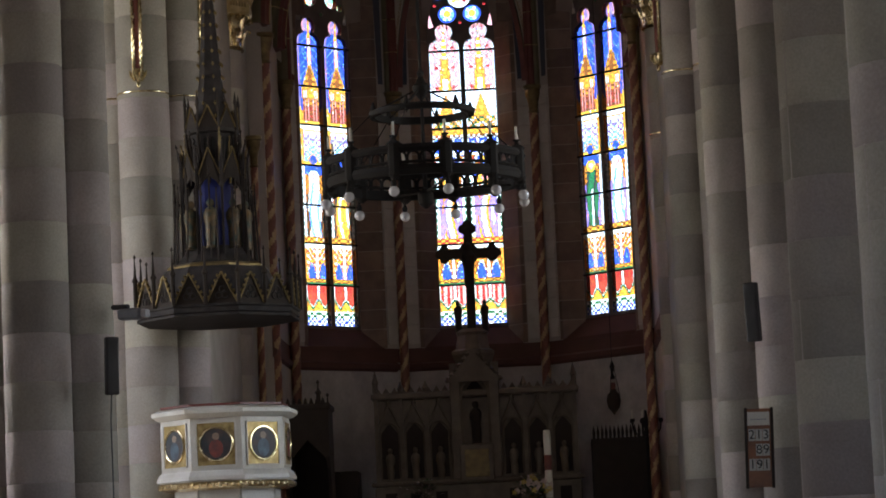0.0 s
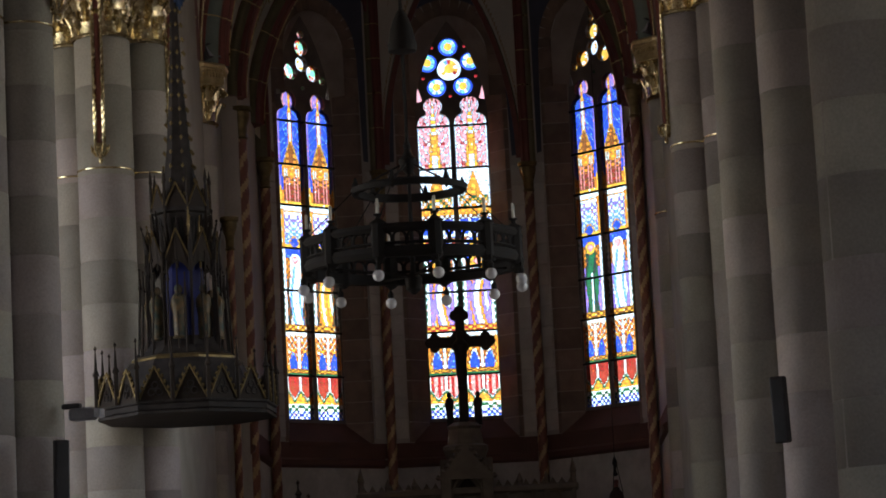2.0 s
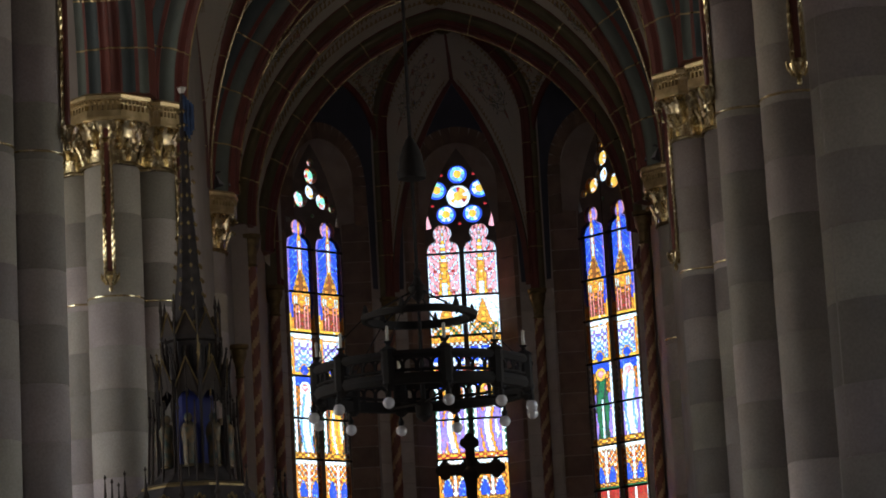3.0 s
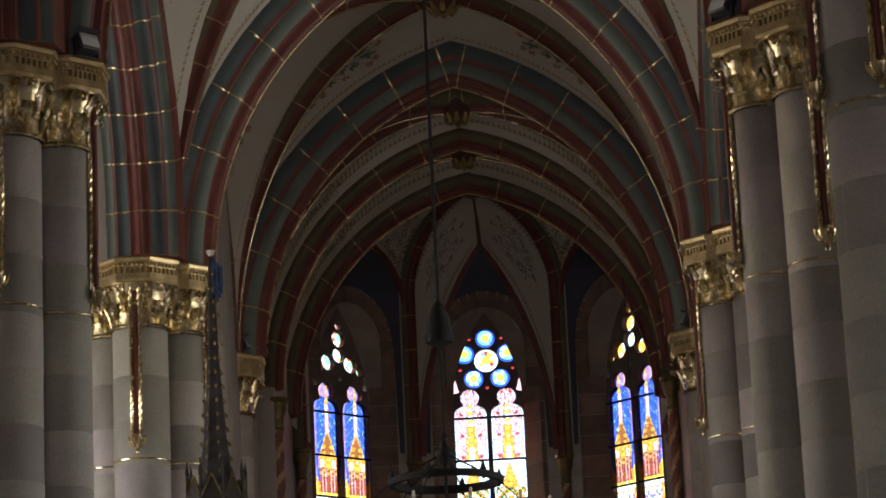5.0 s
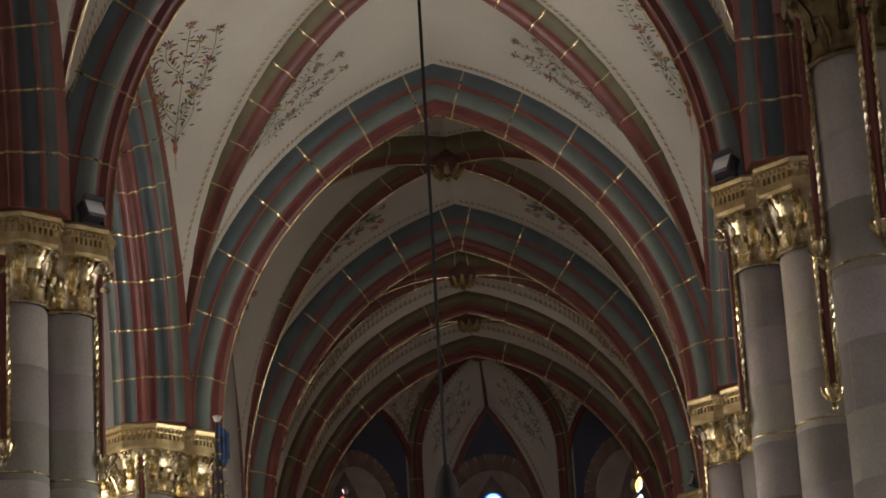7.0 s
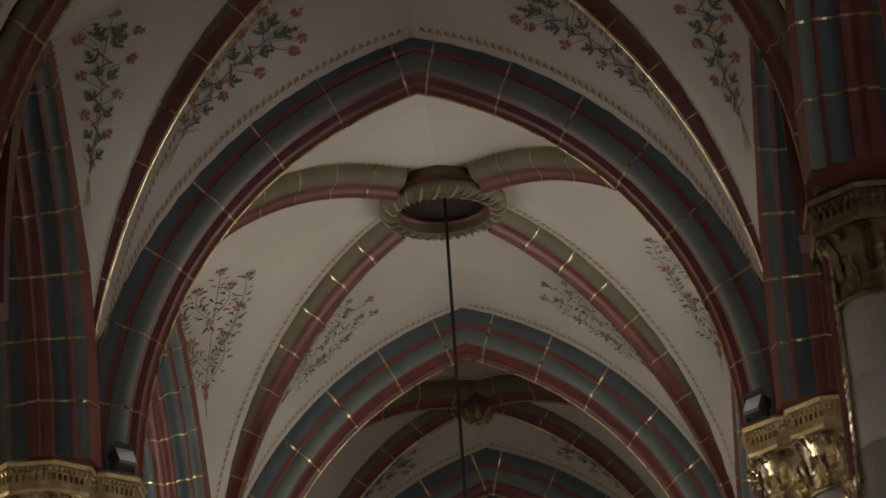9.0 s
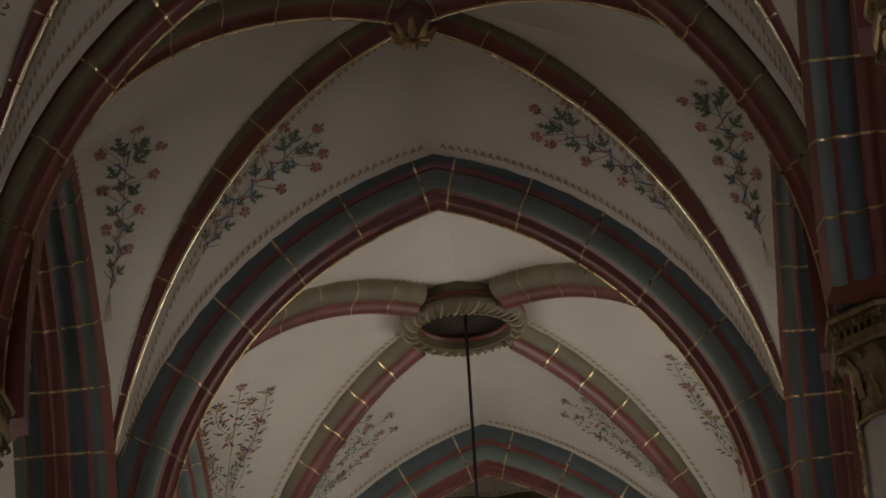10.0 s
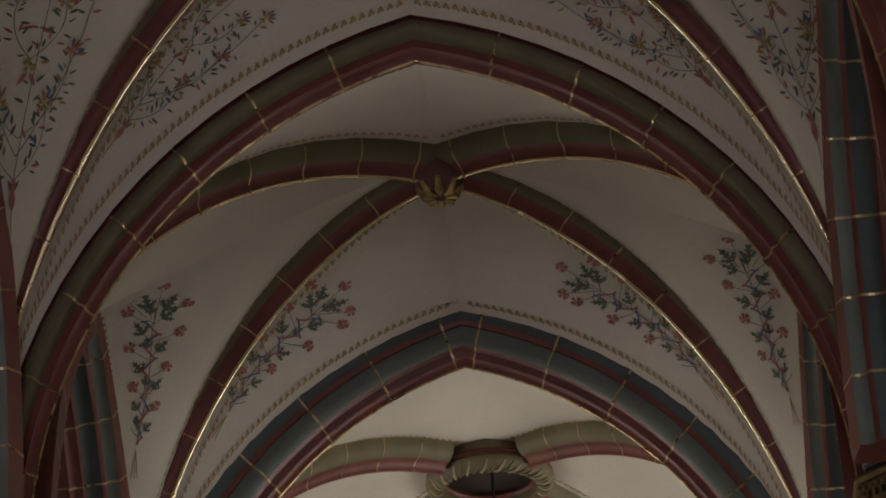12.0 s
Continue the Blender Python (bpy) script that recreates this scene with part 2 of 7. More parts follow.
# ---- floor and shell ----
s = Shape().box(-11.4, 11.4, -14, 52, -0.3, 0.0)
tagged(part("floor", s, M_FLOOR), "grey stone slab floor of the nave", "floor", kind="structure")
s = Shape()
for i in range(7):
    s.box(-3.6, 3.6, 35.2 + 0.32 * i, 50.0, 0.17 * i, 0.17 * i + 0.17, bevel=0.01)
tagged(part("chancel_floor", s, M_FLOOR), "raised stone chancel floor with steps", "floor", kind="structure")


def holed_wall(name, along, at, thick, lo, hi, top, holes, mt, label):
    """A straight wall along x or y with rectangular openings (from, to, sill, head)."""
    s = Shape()
    def bx(a, b, z0, z1):
        if along == "y":
            s.box(at, at + thick, a, b, z0, z1)
        else:
            s.box(a, b, at, at + thick, z0, z1)
    p = lo
    for a, b, z0, z1 in sorted(holes):
        bx(p, a, 0, top)
        bx(a, b, 0, z0)
        bx(a, b, z1, top)
        p = b
    bx(p, hi, 0, top)
    return tagged(part(name, s, mt), label, "wall", kind="structure")


# The openings from y 10.5 to 13.5 are assumed, for the aisle fill lamps.
holed_wall("wall_north", "y", -11.4, 0.5, -14, 52, 18, [(29.2, 33.8, 3.5, 10.5), (10.5, 13.5, 3, 8)], M_PLASTER, "plastered side wall of the church")
holed_wall("wall_south", "y", 10.9, 0.5, -14, 52, 18, [(29.2, 33.8, 3.5, 10.5), (10.5, 13.5, 3, 8)], M_PLASTER, "plastered side wall of the church")
holed_wall("wall_west", "x", -14.5, 0.5, -11.4, 11.4, 18, [(-2, 2, 5, 11)], M_PLASTER, "plastered end wall of the church")
# Unseen lid over the thin webs, added to block sky and sun.
part_roof = tagged(part("roof", Shape().box(-11.4, 11.4, -14, 50.2, 18.0, 18.3), M_DARKWOOD), "unseen roof slab added to keep sky light off the vaults", "roof", kind="structure")
for i, x in enumerate((-10.9, 3.9)):
    s = Shape().box(x, x + 7.0, 36.6, 37.1, 0, 18)
    tagged(part("wall_transept_east", s, M_PLASTER), "plastered wall beside the chancel", "wall", kind="structure")
s = Shape().box(-10.9, -4.5, -14, 27, 12.4, 12.6).box(4.5, 10.9, -14, 27, 12.4, 12.6).box(-10.9, -4.5, 27, 37, 16.2, 16.4).box(4.5, 10.9, 27, 37, 16.2, 16.4)
s.box(-4.5, 4.5, -14, 15.7, 15.4, 15.6)
tagged(part("ceiling", s, M_CREAM), "plain ceilings of aisles, transept and rear nave", "ceiling", kind="structure")
# The openings in these walls are added, to hold the chancel fill lamps.
for x in (-3.9, 3.4):
    holed_wall("wall_chancel", "y", x, 0.5, 37.1, 46.7, 17, [(37.2, 38.4, 6.2, 10.6), (44.6, 45.8, 6.2, 11.0)], M_ASHLAR, "grey stone side wall of the chancel")

# ---- vault ----


def mould(start, edges, n=4):
    """A symmetrical moulding from half its outline. edges: (outward, across, paint, bulge); the paints are 0 red, 1 grey green, 2 blue, 3 olive, 4 gilt."""
    pts, paint, p = [start], [], start
    for o, w, m, bulge in edges:
        k = n if bulge else 1
        dx, dy = o - p[0], w - p[1]
        l = math.hypot(dx, dy)
        for q in range(1, k + 1):
            f = q / k
            e = bulge * 4 * f * (1 - f)
            pts.append((p[0] + dx * f - dy / l * e, p[1] + dy * f + dx / l * e))
            paint.append(m)
        p = (o, w)
    full = [(o, -w) for o, w in pts[:0:-1]] + pts
    return full, paint[::-1] + paint + [paint[-1]]


TR_PROF, TR_MAT = mould((-0.016, 0.0), [(0.0, 0.018, 4, 0.004), (0.05, 0.13, 0, -0.03), (0.12, 0.15, 0, 0), (0.14, 0.22, 0, 0), (0.33, 0.29, 1, 0.035), (0.35, 0.32, 0, 0.008), (0.39, 0.33, 0, 0), (0.57, 0.43, 2, 0.015)])
RIB_PROF, RIB_MAT = mould((-0.030, 0.0), [(-0.006, 0.020, 5, 0.008), (0.095, 0.125, 0, -0.020), (0.11, 0.15, 3, 0), (0.32, 0.25, 3, 0.030), (0.46, 0.30, 3, 0.01)], 8)
SLIM_PROF, SLIM_MAT = mould((-0.014, 0.0), [(0.0, 0.016, 4, 0.004), (0.06, 0.15, 0, -0.035), (0.13, 0.15, 0, 0), (0.14, 0.165, 3, 0), (0.16, 0.23, 3, 0), (0.27, 0.26, 3, 0.025), (0.34, 0.28, 0, 0)])
SIDE_PROF, SIDE_MAT = mould((-0.34, 0.0), [(-0.28, 0.12, 0, -0.035), (-0.23, 0.14, 0, 0), (-0.19, 0.30, 2, -0.03), (-0.12, 0.34, 0, 0.018), (-0.09, 0.46, 1, -0.02), (0.3, 0.50, 0, 0)])
APSE_PROF, APSE_MAT = mould((0.0, 0.0), [(0.05, 0.08, 0, -0.02), (0.10, 0.08, 0, 0), (0.13, 0.12, 3, 0), (0.30, 0.14, 3, 0.01)])
PAINTS = [M_RED, M_TEAL, M_BLUE, M_OLIVE, M_BAND, M_ARRIS]


def ring_on(shape, path, i, f, prof, place, mi, half=0.011):
    """A gilt band round the arch, a little proud of the paint."""
    nn = normals(path)
    (x0, z0), (x1, z1) = path[i], path[i + 1]
    x, z = x0 + (x1 - x0) * f, z0 + (z1 - z0) * f
    l = math.hypot(x1 - x0, z1 - z0)
    tx, tz = (x1 - x0) / l, (z1 - z0) / l
    nx, nz = tz, -tx
    k = len(prof)
    p = []
    for e in (-half, half):
        p += [place(x + tx * e + nx * (o - 0.006), z + tz * e + nz * (o - 0.006), w + math.copysign(0.006, w)) for o, w in prof]
    shape.add(p, [(j, (j + 1) % k, k + (j + 1) % k, k + j) for j in range(k)] , mi)


def along(path, step, start=0.5):
    """Stations every step metres along a line: (segment, fraction)."""
    res, need = [], start
    for i in range(len(path) - 1):
        l = math.hypot(path[i + 1][0] - path[i][0], path[i + 1][1] - path[i][1])
        while need <= l:
            res.append((i, need / l))
            need += step
        need -= l
    return res


def arch_line(a, h, spring=SPRING, n=28):
    half = [(x, z + spring) for x, z in pointed(a, h, n)]
    return half, half + [(-x, z) for x, z in half[-2::-1]]


def transverse(y):
    a, h = SPAN[y], CROWN[y] - SPRING
    half, line = arch_line(a, h)
    place = lambda x, z, w: (x, y + w, z)
    th = thing("transverse_arch", "pointed vault arch painted red, grey green and blue with gilt bands", "vault arch", "transverse arches", "structure")
    s = Shape()
    prof, pm = (SLIM_PROF, SLIM_MAT) if y in SLIM else (TR_PROF, TR_MAT)
    sweep(s, line, prof, place, pm)
    part("moulding", s, PAINTS, th, smooth=True)
    for sg in (1, -1):
        pl = lambda x, z, w, sg=sg: (sg * x, y + w, z)
        for i, f in along(half, 0.78, 0.7):
            s = Shape()
            ring_on(s, half, i, f, prof, pl, 0)
            part("gilt_band", s, M_BAND, th)
    return th


FOOT = {(27.2, -1): 0.54, (21.6, -1): 0.29, (35.9, -1): 0.50}    # how far outside the arch a rib stands


def corner(sx, y, toward):
    """Where the ribs of a bay start on a capital."""
    return (sx * (SPAN[y] + FOOT.get((y, toward), 0.38)), y + toward * 0.40)


def rib_points(p, q, z0, z1, n=16):
    """From the springing p to the crown q (plan), a quarter ellipse."""
    out = []
    for i in range(n + 1):
        t = math.pi / 2 * i / n
        c = 1 - math.cos(t)
        out.append(Vector((p[0] + (q[0] - p[0]) * c, p[1] + (q[1] - p[1]) * c, z0 + (z1 - z0) * math.sin(t))))
    return out


def diagonal(th, p, q, z0, z1, cut=0.0, prof=RIB_PROF, mats=RIB_MAT, gap=0.62):
    """A diagonal rib from p to q; cut: how far before q it ends."""
    d = Vector((q[0] - p[0], q[1] - p[1], 0))
    L = d.length
    d.normalize()
    side = Vector((-d.y, d.x, 0))
    line = [(L * math.cos(math.pi / 2 * i / 32), z0 + (z1 - z0) * math.sin(math.pi / 2 * i / 32)) for i in range(33)]
    if cut:
        line = [pt for pt in line if pt[0] > cut] + [(cut, z0 + (z1 - z0) * math.sqrt(1 - (cut / L) ** 2))]
    place = lambda a, z, w: tuple(Vector((q[0], q[1], 0)) - d * a + side * w + Vector((0, 0, z)))
    want = 1 if side.y < 0 else -1      # the gilt arris only on the west side
    mats = [0 if m == 4 and prof[j][1] * want < 0 else m for j, m in enumerate(mats)]
    s = Shape()
    sweep(s, line, prof, place, mats)
    part("rib", s, PAINTS, th, smooth=True)
    for i, f in along(line, gap, 0.8):
        s = Shape()
        ring_on(s, line, i, f, prof, place, 0, 0.008)
        part("gilt_band", s, M_BAND, th)


def web(shape, T, R, mi=0, n=8, dome=0.10):
    """A cell between two curves of equally many points."""
    pts, m = [], len(T)
    for j in range(m):
        for k in range(n + 1):
            v = k / n
            p = T[j].lerp(R[j], v)
            p = p + Vector((0, 0, dome * 4 * v * (1 - v) * (j / (m - 1))))
            pts.append(p)
    shape.add(pts, [(j * (n + 1) + k, j * (n + 1) + k + 1, (j + 1) * (n + 1) + k + 1, (j + 1) * (n + 1) + k) for j in range(m - 1) for k in range(n)], mi)


CELLS = []      # painted cells: (T, R) for the flower sprays


def lifted(line, dz):
    return [p + Vector((0, 0, dz)) for p in line]


LIFT = {27.2: 0.47, 35.9: 0.58, 41.5: 0.60}    # how much of an arch stands clear of the webs


def bay(y0, y1, zc, boss_cut=0.0, wall_h=3.6):
    yc = (y0 + y1) / 2
    th = thing("ribbed_vault", "cream plastered rib vault with painted flower sprays", "vault", "vault bays", "structure")
    for y, toward, yo in ((y0, 1, y1), (y1, -1, y0)):
        lift = LIFT.get(y, 0.27)
        a, h = SPAN[y] + lift, CROWN[y] + lift - SPRING
        half = pointed(a, h, 16)
        for sx in (-1, 1):
            p = corner(sx, y, toward)
            diagonal(th, p, (0, yc), SPRING, zc, boss_cut, RIB_PROF, [0 if m == 5 and 28 < yc < 35 else m for m in RIB_MAT])
            R = lifted(rib_points(p, (0, yc), SPRING, zc), 0.28)
            T = [Vector((sx * x, y + toward * (0.36 if lift < 0.5 else 0.41), z + SPRING)) for x, z in half]
            s = Shape()
            web(s, T, R)
            part("web", s, M_CREAM, th, smooth=True)
            CELLS.append((T, R, "front" if toward < 0 else "back", y0))
            # side cell, towards the arch between the piers
            hw = (y1 - y0) / 2 - 0.75
            wl = pointed(hw, wall_h, 16)
            W = [Vector((sx * (PX - 0.44), yc - toward * x, z + SPRING)) for x, z in wl]
            s = Shape()
            web(s, W, R)
            part("web", s, M_CREAM, th, smooth=True)
            CELLS.append((W, R, "side" if toward < 0 else "side_near", y0))
    # side arches
    for sx in (-1, 1):
        hw = (y1 - y0) / 2 - 0.80
        half = [(x, z + SPRING) for x, z in pointed(hw, wall_h - 0.05, 24)]
        line = half + [(-x, z) for x, z in half[-2::-1]]
        place = lambda a, z, w, sx=sx: (sx * (PX - 0.12 + w), yc + a, z)
        s = Shape()
        sweep(s, line, SIDE_PROF, place, SIDE_MAT)
        part("side_arch", s, PAINTS, th, smooth=True)
        for i, f in along(line, 0.66, 0.6):
            s2 = Shape()
            ring_on(s2, line, i, f, SIDE_PROF, place, 0, 0.011)
            part("gilt_band", s2, M_BAND, th)
        # wall over the side arch, up to the web
        s = Shape()
        top = [(x, z + 0.2) for x, z in line]
        n = len(line)
        up = 17.9
        pts = [(sx * (PX + 0.36), yc + x, z) for x, z in top] + [(sx * (PX + 0.36), yc + x, up) for x, z in top]
        s.add(pts, [(i, i + 1, n + i + 1, n + i) for i in range(n - 1)])
        pts = [(sx * (PX + 0.1), yc + x, z) for x, z in top] + [(sx * (PX + 0.1), yc + x, up) for x, z in top]
        s.add(pts, [(i, i + 1, n + i + 1, n + i) for i in range(n - 1)])
        part("spandrel", s, M_PLASTER, th)
    return th


for y in ARCH_Y:
    transverse(y)
BAYS = [bay(16.0, 21.6, 15.45), bay(21.6, 27.2, 15.4), bay(27.2, 35.9, 15.2, 0.80, 4.0), bay(35.9, 41.5, 15.12), bay(41.5, 43.9, 14.66, 0.0, 3.3), bay(43.9, 46.2, 14.60, 0.0, 3.2)]

# bosses
for y, z, r in ((18.8, 15.45, 0.24), (24.4, 15.4, 0.24), (38.7, 15.12, 0.26), (42.7, 14.66, 0.22), (45.05, 14.60, 0.20)):
    th = thing("roof_boss", "round carved and gilt vault boss", "vault boss", "vault bosses", "structure")
    s = Shape().lathe([(r, z + 0.3), (r * 1.05, z + 0.05), (r, z - 0.02), (r * 0.7, z - 0.10), (r * 0.35, z - 0.14)][::-1], 20, 0, y)
    part("body", s, M_BROWN, th, smooth=True)
    s = Shape()
    for i in range(8):
        a = 2 * math.pi * i / 8
        c, d = math.cos(a), math.sin(a)
        s.tube([(c * r * 0.25, y + d * r * 0.25, z - 0.15), (c * r * 0.6, y + d * r * 0.6, z - 0.15), (c * r * 0.95, y + d * r * 0.95, z - 0.03)], [0.02, 0.05, 0.025], 6)
    part("carved_leaf", s, M_BOSS, th, smooth=True)
th = thing("vault_oculus", "ring opening in the crossing vault with a gilt rope moulding", "vault opening", "", "structure")
OY, OZ = 31.55, 15.13
s = Shape().lathe([(0.60, OZ + 0.5), (0.57, OZ + 0.02), (0.60, OZ), (0.66, OZ - 0.01), (0.74, OZ + 0.03), (0.785, OZ + 0.10), (0.785, OZ + 0.13), (0.75, OZ + 0.16), (0.75, OZ + 0.5)], 40, 0, OY, cap=False)
part("ring", s, [M_OLIVE], th, smooth=True)
for i in range(44):
    s = Shape()
    a = 2 * math.pi * i / 44
    s.tube([((0.585 + 0.178 * q / 6) * math.cos(a + 0.028 * q), OY + (0.585 + 0.178 * q / 6) * math.sin(a + 0.028 * q), OZ - 0.004 - 0.022 * math.sin(math.pi * min(q / 4.5, 1)) + (0.085 if q == 6 else 0.04 if q == 5 else 0.01 if q == 4 else 0)) for q in range(7)], 0.015, 5)
    part("rope_strand", s, (M_ROPE, M_OLIVE)[i % 2], th, smooth=True)
s = Shape().lathe([(0.752, OZ + 0.17), (0.775, OZ + 0.20), (0.752, OZ + 0.24)], 40, 0, OY, cap=False)
part("red_fillet", s, M_RED, th, smooth=True)
s = Shape().lathe([(0.565, OZ + 0.12), (0.545, OZ + 0.16), (0.565, OZ + 0.20)], 40, 0, OY, cap=False)
part("inner_red_fillet", s, M_RED, th, smooth=True)
part("cover", Shape().lathe([(0.61, OZ + 0.22), (0.61, OZ + 0.26)], 24, 0, OY), M_DARKWOOD, th, "dark wooden lid in the opening")

# ---- apse ----
def apse_corner(k):
    """Corners of the eight-sided apse, from the left chancel wall to the right one."""
    h = SIDE / 2
    d = SIDE / math.sqrt(2)
    return [(AX - h - d, APSE_Y - d - 3.0), (AX - h - d, APSE_Y - d), (AX - h, APSE_Y), (AX + h, APSE_Y), (AX + h + d, APSE_Y - d), (AX + h + d, APSE_Y - d - 3.0)][k]


WIN_W, SILL, WIN_SPR, WIN_TOP = 1.26, 5.74, 11.0, 12.85
THICK = 0.55


def wall_frame(k):
    a, b = Vector((*apse_corner(k), 0)), Vector((*apse_corner(k + 1), 0))
    mid, t = (a + b) / 2, (b - a).normalized()
    n = Vector((-t.y, t.x, 0))          # outward
    if n.dot(mid - Vector((AX, APSE_Y - 3.6, 0))) < 0:
        n = -n
    return mid, t, n, (b - a).length


def window_outline(w, spr, top, n=10):
    half = [(x, z + spr) for x, z in pointed(w / 2, top - spr, n)]
    return [(w / 2, SILL)] + half + [(-x, z) for x, z in half[-2::-1]] + [(-w / 2, SILL)]


for k in range(5):
    mid, t, n, L = wall_frame(k)
    place = lambda a, b, c, mid=mid, t=t, n=n: tuple(mid + t * a + n * c + Vector((0, 0, b)))
    windowed = k in (1, 2, 3)
    s = Shape()
    ol = window_outline(WIN_W + 0.62, WIN_SPR, WIN_TOP + 0.42) if windowed else None
    h = L / 2 + (0.14 if windowed else 0.0)
    if windowed:
        top = 18.0
        hw = (WIN_W + 0.62) / 2
        for c in (0.0, THICK):
            pts = [place(a, b, c) for a, b in ol] + [place(a, top, c) for a, b in ol]
            m = len(ol)
            s.add(pts, [(i, i + 1, m + i + 1, m + i) for i in range(1, m - 2)])
            s.add([place(a, b, c) for a, b in ((-h, 0), (-hw, 0), (-hw, top), (-h, top))], [(0, 1, 2, 3)])
            s.add([place(a, b, c) for a, b in ((hw, 0), (h, 0), (h, top), (hw, top))], [(0, 1, 2, 3)])
            s.add([place(a, b, c) for a, b in ((-hw, 0), (hw, 0), (hw, SILL - 0.35), (-hw, SILL - 0.35))], [(0, 1, 2, 3)])
    else:
        s.prism([(-h, 0), (h, 0), (h, 18.0), (-h, 18.0)], place, THICK)
    w = tagged(part("wall_apse", s, M_PLASTER), "buff plastered wall of the apse", "wall", kind="structure")
    # lower zone: limewash, red band, string course
    s = Shape().prism([(-h, 0.5), (h, 0.5), (h, 4.95), (-h, 4.95)], lambda a, b, c: place(a, b, -0.012 + c), 0.010)
    part("dado", s, M_DADO, w, "grey stone dado")
    s = Shape().prism([(-h, 5.12), (h, 5.12), (h, SILL - 0.36), (-h, SILL - 0.36)], lambda a, b, c: place(a, b, -0.012 + c), 0.010)
    part("painted_band", s, M_BROWN, w, "dark red painted band")
    s = Shape().prism([(0.0, 4.95), (-0.07, 5.0), (-0.09, 5.08), (-0.02, 5.12), (0.0, 5.12)], lambda a, b, c: place(c - h, b, a), L)
    part("string_course", s, M_BROWN, w, "red painted string course")

# ---- windows of the apse ----
M_LEAD = material("lead", (0.03, 0.03, 0.035), None, 10, 0.6, 0.5)
M_TRACERY = material("tracery stone", (0.26, 0.21, 0.18), (0.18, 0.14, 0.12), 4, 0.85)
GLASS = {
    "blue": glass("blue glass", (0.035, 0.08, 0.52)),
    "sky": glass("light blue glass", (0.22, 0.42, 0.95)),
    "red": glass("red glass", (0.50, 0.03, 0.03)),
    "wine": glass("wine glass", (0.40, 0.055, 0.035)),
    "gold": glass("amber glass", (0.95, 0.45, 0.06)),
    "brown": glass("brown glass", (0.32, 0.095, 0.025)),
    "green": glass("green glass", (0.03, 0.15, 0.06)),
    "violet": glass("violet glass", (0.33, 0.20, 0.60)),
    "pink": glass("pink glass", (1.0, 0.36, 0.34)),
    "clear": glass("clear glass", (0.86, 0.86, 0.85)),
    "orange": glass("orange glass", (0.95, 0.30, 0.04)),
    "leaf": glass("leaf green glass", (0.30, 0.85, 0.40)),
    "dark": glass("dark glass", (0.05, 0.05, 0.05)),
}
GNAMES = list(GLASS)
GI = {n: i for i, n in enumerate(GNAMES)}
GMATS = [GLASS[n] for n in GNAMES]
rnd = random.Random(7)
LANCET_W, LANCET_X = 0.565, 0.325
HEAD = 11.485
BARS = [5.80, 6.54, 7.30, 8.00, 8.73, 9.48, 10.19, 10.95]


def lancet_outline():
    """Half width by height of a lancet with a trefoil head."""
    h = LANCET_W / 2
    pts = [(h, SILL + 0.06), (h, 11.0)]
    for i in range(1, 6):
        a = math.pi / 2 * i / 5
        pts.append((h - 0.12 + 0.12 * math.cos(a), 11.0 + 0.17 * math.sin(a)))
    for i in range(0, 11):
        a = -0.75 + (math.pi / 2 + 0.75) * i / 10
        pts.append((0.165 * math.cos(a), 11.32 + (HEAD - 11.32) * math.sin(a)))
    return pts


HALF = lancet_outline()


def lancet_half(z):
    """Half the width of the light at height z."""
    best = 0.0
    for (x0, z0), (x1, z1) in zip(HALF, HALF[1:]):
        if min(z0, z1) <= z <= max(z0, z1) and z1 != z0:
            best = max(best, x0 + (x1 - x0) * (z - z0) / (z1 - z0))
    return best


def weave(fx, z, p, q):
    """The place in a diaper pattern: p across, q upwards."""
    return (math.floor(abs(fx) / p) + math.floor(z / q)) % 2


